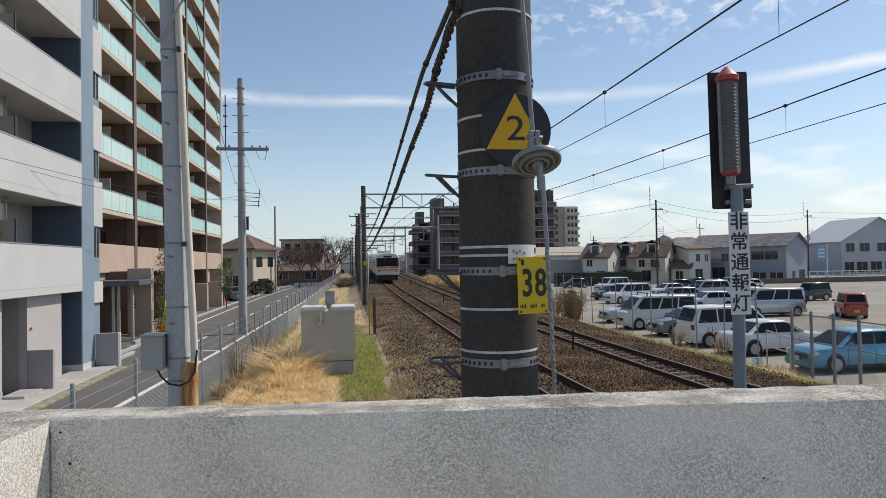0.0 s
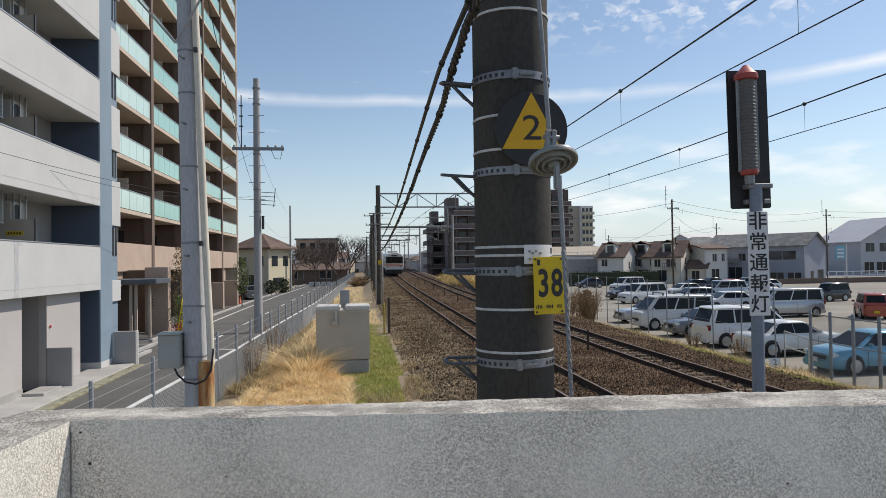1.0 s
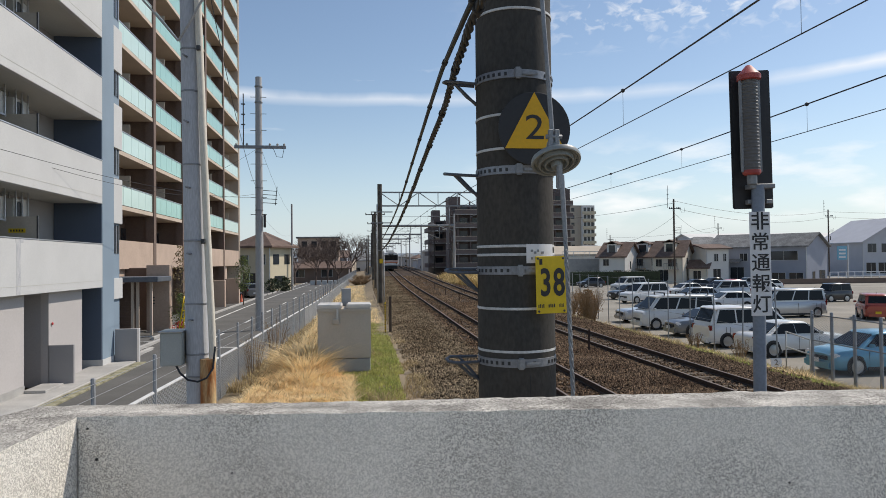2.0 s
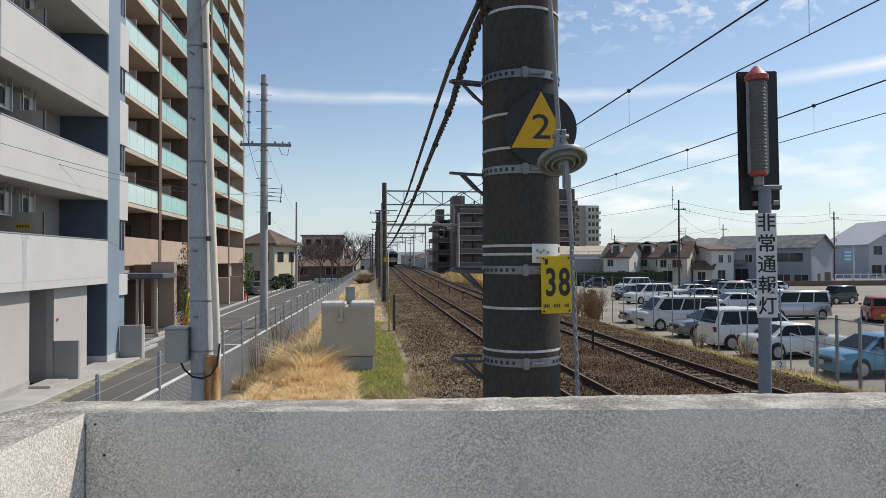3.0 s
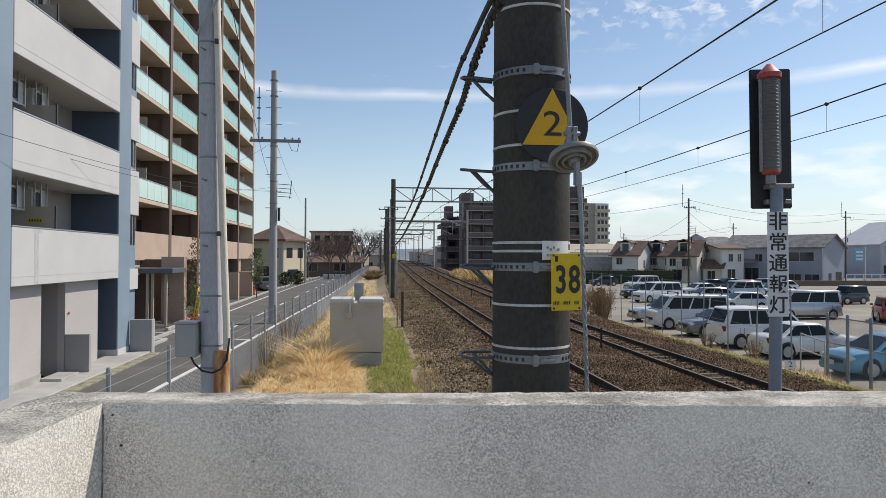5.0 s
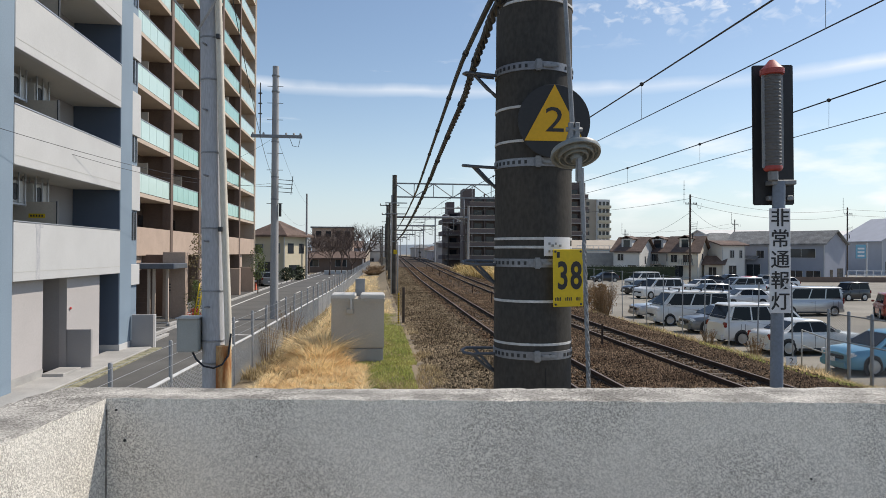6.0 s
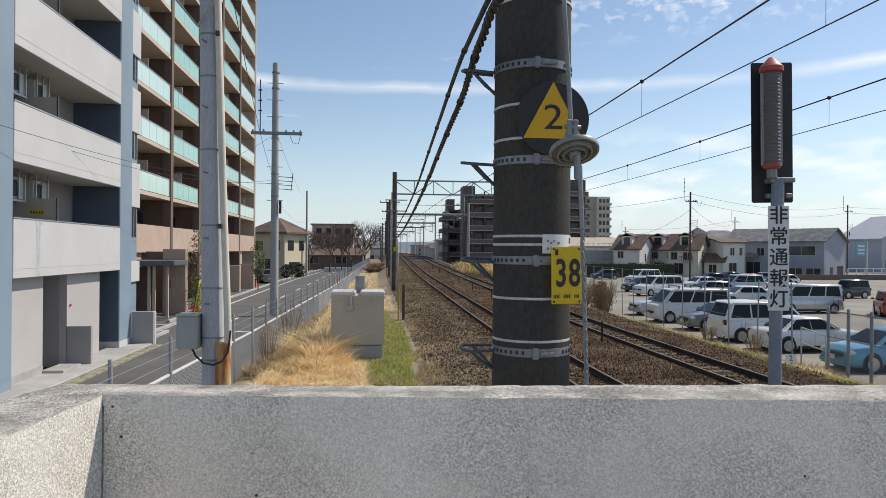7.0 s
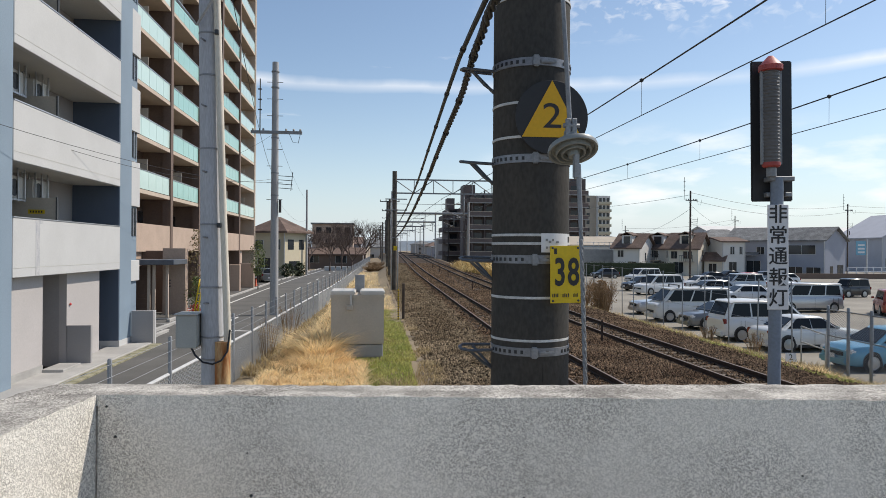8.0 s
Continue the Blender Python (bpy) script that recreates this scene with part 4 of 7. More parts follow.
def flats_far():
    top = thing("apartment_tower", "tall brown apartment tower with teal glass balconies", "apartment building")
    X = -12.5
    ys = (37.0, 44.05, 51.05, 58.56, 66.14, 74.6)
    N = 13
    H = 6.0 + N * 2.93
    part("core", box(B(), X - 14, X - 1.7, 37.0, 74.4, -0.5, H), M["brown_wall"], top)
    for i, y in enumerate(ys):
        w = 0.5 if i < 5 else 0.3
        part("column", box(B(), X - 0.45, X + 0.06, y - w / 2, y + w / 2, -0.5, H), M["brown_wall"] if i < 5 else M["beige_slab"], top)
    part("end_wall", box(B(), X - 1.7, X + 0.02, 74.2, 74.4, -0.5, H), M["beige_slab"], top)
    for y in ys[1:-1]:
        part("partition_wall", box(B(), X - 1.69, X - 0.46, y - 0.1, y + 0.1, -0.5, H), M["brown_wall"], top)
    pane = {}
    for (ya, yb), tint in zip(zip(ys, ys[1:]), (1, 0, 0, 0, 1)):
        n = 5
        w = (yb - ya - 0.55) / n
        bm = box(B(), 0, 0.012, 0.015, w - 0.015, 0, 1.02)
        pane[ya] = (mesh_of("pane", bm, M["balcony_glass_pale"] if tint else M["balcony_glass"]), n, w)
    for k in range(N):
        z = 6.05 + k * 2.93
        for i, (ya, yb) in enumerate(zip(ys, ys[1:])):
            slab = part("balcony", box(B(), X - 1.69, X, ya + 0.26, yb - 0.26, z, z + 0.22), M["beige_slab"], top, "beige balcony slab with glass front")
            part("handrail", box(B(), X - 0.06, X, ya + 0.26, yb - 0.26, z + 1.29, z + 1.33), M["alu"], slab)
            me, n, w = pane[ya]
            for j in range(n):
                o = new("pane", me)
                o.parent = slab
                o.matrix_basis = pose(X - 0.04, ya + 0.27 + j * w, z + 0.26)
            for y, wd in ((ya + 0.9, 1.8), (yb - 2.7, 1.7)):
                win = part("window", box(B(), X - 1.69, X - 1.66, y, y + wd, z + 0.3, z + 2.3), M["window"], top)
                for s in (0, wd / 2, wd):
                    part("frame", box(B(), X - 1.69, X - 1.64, y + s - 0.03, y + s + 0.03, z + 0.3, z + 2.3), M["alu"], win)
            unit = part("air_conditioner", box(B(), X - 1.6, X - 1.3, ya + 3.1, ya + 3.9, z + 0.25, z + 0.85), M["cabinet_top"], top, "pale outdoor air conditioner")
            part("screen", box(B(), X - 1.6, X - 0.3, (ya + yb) / 2 - 0.02, (ya + yb) / 2 + 0.02, z + 0.25, z + 2.1), M["cabinet"], top, "grey balcony partition screen")
            part("louvre", box(B(), X - 1.69, X - 1.62, ya + 2.75, ya + 3.0, z + 0.3, z + 2.4), M["beige_slab"], top)
            if i < 3:
                part("drain_pipe", tube(B(), (X - 1.55, ya + 2.9, z + 0.22), (X - 1.55, ya + 2.9, z + 2.93), 0.05, seg=8), M["alu"], top)
    # first floor with a solid parapet, street level with openings
    for ya, yb in zip(ys, ys[1:]):
        part("parapet", box(B(), X - 0.15, X + 0.02, ya + 0.26, yb - 0.26, 2.85, 4.4), M["pink_wall"], top, "pinkish tiled parapet")
        part("slab", box(B(), X - 1.69, X - 0.151, ya + 0.26, yb - 0.26, 2.85, 3.05), M["beige_slab"], top)
        part("wall", box(B(), X - 0.4, X - 0.2, ya + 0.3, ya + 2.6, -0.5, 2.84), M["pink_wall"], top)
        part("shutter", box(B(), X - 1.69, X - 1.66, ya + 2.7, yb - 0.4, -0.5, 2.4), M["cabinet"], top)
    for y in (44, 47, 51, 54, 59, 62, 67, 70):
        part("window", box(B(), X - 1.69, X - 1.65, y - 0.8, y + 0.8, 3.15, 5.3), M["window"], top)
    # entrance
    ent = thing("entrance_canopy", "flat dark canopy on posts with tiled pier", "canopy")
    part("roof", bevel(box(B(), -13.4, -9.95, 35.6, 38.18, 2.2, 2.46), 0.02, 1), M["canopy_steel"], ent)
    part("pier", bevel(box(B(), -11.25, -10.05, 38.2, 38.75, -0.52, 3.05), 0.01, 1), M["pink_wall"], ent, "pinkish tiled pier")
    part("wall", box(B(), -12.9, -11.26, 39.3, 39.6, -0.52, 2.9), M["brown_wall"], ent)
    for k in range(3):
        part("mark", box(B(), -11.0, -10.82, 38.185, 38.198, 0.95 + k * 0.16, 1.02 + k * 0.16), M["dark_steel"], ent)
    part("gate", box(B(), -12.6, -11.5, 37.4, 37.45, -0.4, 2.1), M["brown_wall"], ent, "dark slatted gate")
    for k in range(9):
        part("slat", box(B(), -12.6, -11.5, 37.36, 37.395, -0.3 + k * 0.26, -0.14 + k * 0.26), M["brown_wall"], ent)
    for x, y in ((-13.2, 35.8), (-11.3, 36.1), (-11.05, 36.1), (-10.42, 36.2)):
        part("post", box(B(), x - 0.06, x + 0.06, y - 0.06, y + 0.06, -0.52, 2.2), M["beige_slab"], ent)
    for x0, x1, y in ((-11.8, -10.9, 58), (-11.8, -10.6, 63)):
        g = thing("gate_pier", "beige tiled gate pier on the forecourt", "pier", "gate piers")
        part("body", bevel(box(B(), x0, x1, y, y + 0.5, -0.52, 1.7), 0.01, 1), M["pink_wall"], g)


flats_far()


# ---- poles and fences ----
def street_pole():
    """The near concrete pole with its conduit and meter box."""
    top = thing("utility_pole", "grey concrete pole with rusty foot, conduit and meter box", "utility pole")
    x, y = -1.915, 8.65

    def axis(z):
        """The shaft leans a little away from the track and tapers."""
        return -1.9 - 0.0187 * z, 0.145 - 0.0055 * z
    bm = B()
    tube(bm, (axis(-0.4)[0], y, -0.4), (axis(9.5)[0], y, 9.5), axis(-0.4)[1], axis(9.5)[1], seg=28)
    part("shaft", bm, material("streaked_pole_concrete", (0.5, 0.51, 0.53), 0.85, vary=0.14, scale=1.0, fine=40, bump=0.15, second=(0.4, 0.415, 0.44), stretch=(2, 2, 0.3)), top)
    pale = material("pale_conduit", (0.74, 0.69, 0.58), 0.6, vary=0.1, scale=3, stretch=(1, 1, 0.3))
    rust = material("rusty_sleeve", (0.66, 0.5, 0.26), 0.8, vary=0.25, scale=7, second=(0.34, 0.12, 0.03), stretch=(2, 2, 0.35))
    bm = B()
    pipe(bm, [(-1.735, y - 0.1, 1.9), (-1.745, y - 0.1, 2.3), (-1.797, y - 0.1, 3.52), (-1.89, y - 0.1, 6.16), (-1.99, y - 0.1, 9.0)], 0.043, 14)
    part("conduit", bm, pale, top, "pale plastic cable conduit")
    bm = B()
    tube(bm, (-1.78, y - 0.12, -0.3), (-1.787, y - 0.12, 1.95), 0.098, 0.09, seg=18)
    part("foot_sleeve", bm, rust, top, "rust-streaked sleeve")
    for z in (1.72, 1.99, 2.6, 3.37, 4.3, 5.2, 5.72):
        c, r = axis(z)
        bm = B()
        lathe(bm, ((r, z), (r + 0.006, z + 0.004), (r + 0.006, z + 0.02), (r, z + 0.024)), (c, y, 0), 28)
        part("strap", bm, M["galv"], top)
    for z in (3.37, 5.72):
        part("buckle", bevel(box(B(), -0.025, 0.025, -0.02, 0.02, -0.03, 0.03, pose(axis(z)[0] + 0.13, y - 0.15, z)), 0.006, 1), M["dark_steel"], top)
    for k in range(6):
        z = 2.42 + k * 0.8
        c, r = axis(z)
        bm = B()
        tube(bm, (c - 0.015, y - r + 0.01, z), (c - 0.045, y - r - 0.09, z + 0.005), 0.012, seg=8)
        part("step_bolt", bm, M["galv"], top)
    bm = box(B(), x - 0.41, x - 0.16, y - 0.2, y + 0.1, 1.88, 2.28)
    bevel(bm, 0.012, 2)
    mb = part("meter_box", bm, material("meter_box_paint", (0.4, 0.42, 0.4), 0.5, vary=0.06), top, "pale grey metal meter box")
    part("hood", bevel(box(B(), x - 0.425, x - 0.15, y - 0.22, y + 0.11, 2.281, 2.3), 0.006, 1), M["alu"], mb)
    bm = B()
    pipe(bm, [(x - 0.24, y - 0.15, 1.89), (x - 0.18, y - 0.2, 1.8), (x - 0.08, y - 0.24, 1.72), (x + 0.04, y - 0.27, 1.7), (x + 0.14, y - 0.26, 1.74), (x + 0.2, y - 0.2, 1.84), (x + 0.22, y - 0.16, 2.1)], 0.012, 8)
    part("cable_loop", bm, M["black_cable"], top, "black cable loop")
    bm = B()
    pipe(bm, [(x - 0.2, y - 0.14, 5.8), (x - 0.06, y - 0.2, 6.0), (x + 0.1, y - 0.2, 6.3)], 0.015, 8)
    pipe(bm, [(x - 0.2, y - 0.14, 5.8), (x - 0.45, y - 0.2, 6.1), (x - 0.8, y - 0.3, 6.5)], 0.013, 8)
    part("drop_cable", bm, M["concrete"], top)


street_pole()


def power_pole(x, y, h, base=ROAD_Z, arm=9.3, wide=1.0, thick=1.0, mat="concrete_pole", label="slender grey concrete power pole with a crossarm"):
    top = thing("power_pole", label, "utility pole", "power poles")
    bm = B()
    lathe(bm, (((0.21 * h / 13.6 + 0.02) * thick, base - 0.1), (0.165 * thick, base + h)), (x, y, 0), 18)
    part("shaft", bm, M[mat], top)
    for k in range(9):
        z = arm - 3.6 + k * 0.9
        if z < base + h - 0.2:
            part("rung", tube(B(), (x - 0.42 * thick, y - 0.1, z), (x + 0.42 * thick, y - 0.1, z), 0.016, seg=5), M["dark_steel"], top)
    for z in (base + h - 0.55, base + h - 1.4, arm - 0.3, arm - 2.2, arm - 3.4):
        r = 0.2 * thick
        part("band", lathe(B(), ((r, z), (r + 0.012, z + 0.01), (r + 0.012, z + 0.07), (r, z + 0.08)), (x, y, 0), 14), M["galv"], top)
    bm = box(B(), x - 1.25 * wide, x + 1.45 * wide, y - 0.24, y - 0.12, arm - 0.08 * wide, arm + 0.08 * wide)
    part("crossarm", bm, M["galv"] if wide == 1.0 else M["dark_steel"], top)
    for dx in (-1.15 * wide, -0.6 * wide, 0.6 * wide, 1.0 * wide, 1.35 * wide):
        bm = B()
        lathe(bm, ((0.03, 0), (0.07, 0.03), (0.045, 0.07), (0.07, 0.1), (0.03, 0.16)), (x + dx, y - 0.16, arm + 0.05), 10)
        part("insulator", bm, M["concrete"], top)
    bm = B()
    pipe(bm, [(x + 0.75, y - 0.16, arm), (x + 0.95, y - 0.16, arm - 0.5), (x + 1.25, y - 0.16, arm - 0.55), (x + 1.38, y - 0.16, arm + 0.1)], 0.015)
    part("jumper", bm, M["black_cable"], top)
    bm = B()
    for k in range(3):
        box(bm, x - 0.9, x - 0.7, y - 0.1, y, arm + 1.2 + k * 0.55, arm + 1.25 + k * 0.55)
    tube(bm, (x - 0.8, y, arm + 0.1), (x - 0.8, y, arm + 2.9), 0.03, seg=6)
    part("riser", bm, M["dark_steel"], top)
    bm = B()
    tube(bm, (x + 0.3, y - 0.1, arm - 4.3), (x + 0.3, y - 0.1, arm - 3.6), 0.07, seg=10)
    part("cable_closure", bm, M["trim"], top)
    bm = B()
    for k in range(4):
        tube(bm, (x + 0.15, y, arm - 2.3 - k * 0.22), (x + 0.95, y, arm - 2.35 - k * 0.22), 0.018, seg=5)
    tube(bm, (x + 0.95, y, arm - 2.1), (x + 0.85, y, arm - 3.1), 0.02, seg=5)
    part("bracket", bm, M["dark_steel"], top)
    return top


power_pole(-5.19, 37.3, 13.6)


def plain_pole(x, y, z0, z1, r, name="pole", label="thin concrete street pole"):
    top = thing(name, label, "pole", "thin poles")
    bm = B()
    lathe(bm, ((r, z0 - 0.1), (r * 0.7, z1)), (x, y, 0), 12)
    part("shaft", bm, M["concrete_pole"], top)
    return top


plain_pole(-8.6, 92, -0.5, 10.9, 0.16)


def fence_west():
    """Railway fence beside the street: posts, rail, chain-link and wires."""
    top = thing("railway_fence", "galvanised chain-link fence with posts along the street", "fence")
    bm = B()
    lathe(bm, ((0.036, -0.45), (0.036, 1.4), (0.024, 1.42)), (0, 0, 0), 8)
    me = mesh_of("post", bm, M["galv"])
    y = 10.67
    while y < 150:
        o = new("post", me)
        o.parent = top
        o.matrix_basis = pose(fence_x(y), y, 0, RNG.uniform(-1, 1), RNG.uniform(-1, 1), 0)
        y += 2.0 if y > 14 else 2.6
    ys = list(np.arange(8, 150, 3.0))
    pale = material("fence_rail_paint", (0.56, 0.57, 0.57), 0.5, vary=0.08, scale=4)
    bm = B()
    pipe(bm, [(fence_x(y) - 0.035, y, 0.7) for y in ys], 0.036, 8)
    part("top_rail", bm, pale, top, "pale top rail")
    for z in (0.95, 1.15, 1.34):
        bm = B()
        pipe(bm, [(fence_x(y) + 0.03, y, z) for y in ys], 0.005, 4)
        part("wire", bm, M["galv"], top)
    bm = B()
    pitch = 0.085
    n = int(70 / pitch)
    for k in range(n):
        for s in (0, 1):
            y0 = 8.5 + k * pitch
            y1 = y0 + 1.05
            a = (fence_x(y0) + 0.012 * s, y0, -0.4 if s else 0.69)
            b = (fence_x(y1) + 0.012 * s, y1, 0.69 if s else -0.4)
            tube(bm, a, b, 0.0048, seg=3, caps=False)
    sl = B()
    y = 36.0
    while y < 150:
        x = fence_x(y) + 0.02
        box(sl, x - 0.008, x + 0.008, y, y + 0.07, -0.35, 0.66)
        y += 0.17
    part("slat_infill", sl, pale, top, "pale steel slats of the fence", "stuff")
    part("chain_link", bm, M["mesh_wire"], top, "chain-link mesh", "stuff")


fence_west()


def cabinet():
    top = thing("signal_cabinet", "grey-brown trackside cabinet on a concrete base", "cabinet")
    x0, x1, y0 = -1.18, 0.4, 20.6
    part("base", bevel(box(B(), x0 + 0.06, x1 - 0.02, y0, y0 + 1.1, -0.3, 0.2), 0.015, 1), M["concrete"], top, "concrete plinth")
    part("body", bevel(box(B(), x0, x1, y0 - 0.03, y0 + 1.15, 0.22, 1.68), 0.015, 2), M["cabinet"], top)
    for a, b in ((x0 - 0.02, x0 + 0.72), (x0 + 0.86, x1 + 0.02)):
        bm = box(B(), a, b, y0 - 0.08, y0 + 1.2, 1.7, 1.83)
        bevel(bm, 0.03, 2)
        part("lid", bm, M["cabinet_top"], top, "pale sloping lid")
    part("lid_edge", box(B(), x0 - 0.02, x1 + 0.02, y0 - 0.07, y0 + 1.19, 1.62, 1.699), M["cabinet"], top)
    bm = box(B(), x0 + 0.45, x0 + 0.65, y0 - 0.11, y0 - 0.031, 1.25, 1.4)
    bevel(bm, 0.01, 1)
    part("lock", bm, M["cabinet"], top)
    part("hasp", box(B(), x0 + 0.56, x0 + 0.62, y0 - 0.1, y0 - 0.031, 1.4, 1.72), M["alu"], top)
    part("duct", bevel(box(B(), x0 + 0.68, x0 + 0.98, y0 + 1.3, y0 + 1.6, -0.3, 2.25), 0.01, 1), M["galv"], top, "grey cable duct")


cabinet()


def markers():
    m = thing("marker_stake", "yellow and black striped marker stake in grass", "stake")
    part("stake", tube(B(), (1.26, 31.2, -0.3), (1.26, 31.2, 1.25), 0.035, seg=10), M["yellow"], m)
    for k in range(12):
        part("stripe", tube(B(), (1.26, 31.2, -0.15 + k * 0.115), (1.26, 31.2, -0.1 + k * 0.115), 0.037, seg=10), M["sign_black"], m)
    w = thing("wooden_stake", "weathered brown wooden stake beside the track", "stake")
    part("stake", bevel(box(B(), 1.44, 1.56, 31.4, 31.5, -0.3, 1.5), 0.01, 1), M["bark"], w)
    for i, (x, y, h) in enumerate(((8.15, 23.3, 0.62), (7.35, 33, 0.7), (7.35, 41, 0.75), (7.35, 49, 0.8), (7.4, 57, 0.9), (7.5, 66, 1.0), (7.65, 76, 1.1), (7.85, 87, 1.2), (8.0, 98, 1.3))):
        s = thing("track_stake", "rusty steel stake between the tracks", "stake", "track stakes")
        part("stake", box(B(), x - 0.03, x + 0.03, y - 0.03, y + 0.03, -0.25 + rise(y), h), M["rail"], s)


markers()


def gantry(y, left=1.68, right=13.2, truss=True):
    """A portal over both tracks: two masts, a truss or a single tube as beam, drop arms."""
    o, h = bend(y), rise(y) if not truss else 0.0
    top = thing("catenary_gantry", "steel portal beam on concrete masts over the tracks", "gantry", "catenary gantries")
    for x, m, zz, r in ((left, M["gantry_mast"], 8.8, 0.19), (right, M["concrete_pole"], 8.8, 0.17)):
        bm = B()
        lathe(bm, ((r, -1.2), (r * 0.88, zz + h)), (x + o, y, 0), 16)
        part("mast", bm, m, top)
    a, b = left + o, right + o
    bm = B()
    if truss:
        for z in (7.2, 8.2):
            box(bm, a, b, y - 0.05, y + 0.05, z - 0.05, z + 0.05)
        n = 8
        for k in range(n):
            xa, xb = a + (b - a) * k / n, a + (b - a) * (k + 1) / n
            za, zb = (7.2, 8.2) if k % 2 else (8.2, 7.2)
            tube(bm, (xa, y, za), (xb, y, zb), 0.035, seg=6)
            tube(bm, (xb, y, 7.2), (xb, y, 8.2), 0.03, seg=6)
    else:
        tube(bm, (a, y, 7.15 + h), (b, y, 7.15 + h), 0.16, seg=12)
        for f in (0.12, 0.88):
            x = a + (b - a) * f
            tube(bm, (x, y, 7.15 + h), (a if f < 0.5 else b, y, 6.3 + h), 0.04, seg=6)
        part("stay_wire", tube(B(), (a, y, 8.4 + h), (b, y, 8.4 + h), 0.03, seg=6), M["galv"], top)
    part("beam", bm, M["galv"], top, "lattice truss beam" if truss else "single tubular beam")
    for c in (NEAR, FAR_T):
        x = c + o
        bm = B()
        tube(bm, (x + 1.5, y, 7.2 + h), (x + 1.5, y, 5.2 + h), 0.05, seg=8)
        tube(bm, (x + 1.5, y, 6.4 + h), (x - 0.1, y, 6.45 + h), 0.03, seg=6)
        tube(bm, (x + 1.5, y, 5.4 + h), (x + 0.1, y, 5.95 + h), 0.03, seg=6)
        part("drop_arm", bm, M["galv"], top)
        for dz in (6.4, 5.4):
            part("insulator", lathe(B(), ((0.03, -0.2), (0.08, -0.14), (0.04, -0.08), (0.08, -0.02), (0.04, 0.04), (0.08, 0.1), (0.03, 0.16)), (x + 1.15, y, h + dz + 0.05), 8, pose(0, 0, 0, 0, 90, 0).to_3x3()), M["concrete"], top)
    return top


def gantry_plates():
    g = gantry(50)
    for z, h in ((2.98, 0.32),):
        part("warning_plate", bevel(box(B(), 1.62, 1.9, 49.79, 49.805, z, z + h), 0.004, 1), M["yellow"], g, "yellow warning plate")
    for x, z1 in ((1.47, 7.3), (1.93, 3.9)):
        part("riser_pipe", tube(B(), (x, 49.75, -0.3), (x, 49.75, z1), 0.045, seg=8), M["concrete_pole"], g, "pale riser pipe")
    for z in (5.9, 6.7):
        part("bracket_arm", box(B(), 1.0, 2.6, 49.7, 49.78, z, z + 0.07), M["galv"], g)


gantry_plates()
for gy, gx in ((93, 12.85), (136, 11.45), (180, 11.8), (224, 12.6), (268, 12.6), (315, 12.6), (370, 12.6), (430, 12.6)):
    gantry(gy, right=gx, truss=False)


def side_mast(x, y, h, r=0.11):
    s = thing("line_mast", "thin concrete mast with crossarms beside the railway", "mast", "line masts")
    part("shaft", lathe(B(), ((r * 1.3, -0.8), (r, h)), (x, y, 0), 12), M["gantry_mast"], s)
    for z, w in ((h - 0.25, 1.0), (h - 1.2, 0.8)):
        part("crossarm", box(B(), x - w, x + w, y - 0.04, y + 0.04, z - 0.04, z + 0.04), M["dark_steel"], s)
        for dx in (-w, -w * 0.4, w * 0.4, w):
            part("insulator", lathe(B(), ((0.03, 0), (0.06, 0.04), (0.03, 0.16)), (x + dx * 0.95, y, z + 0.04), 8), M["concrete"], s)


for x, y, h in ((1.86, 70, 8.2), (2.67, 110, 8.3), (2.4, 150, 9.0), (2.6, 195, 9.8), (16.5, 118, 6.3), (17, 150, 8.5), (19.5, 175, 9.0), (15, 210, 9.5), (24, 240, 9.5)):
    side_mast(x, y, h)


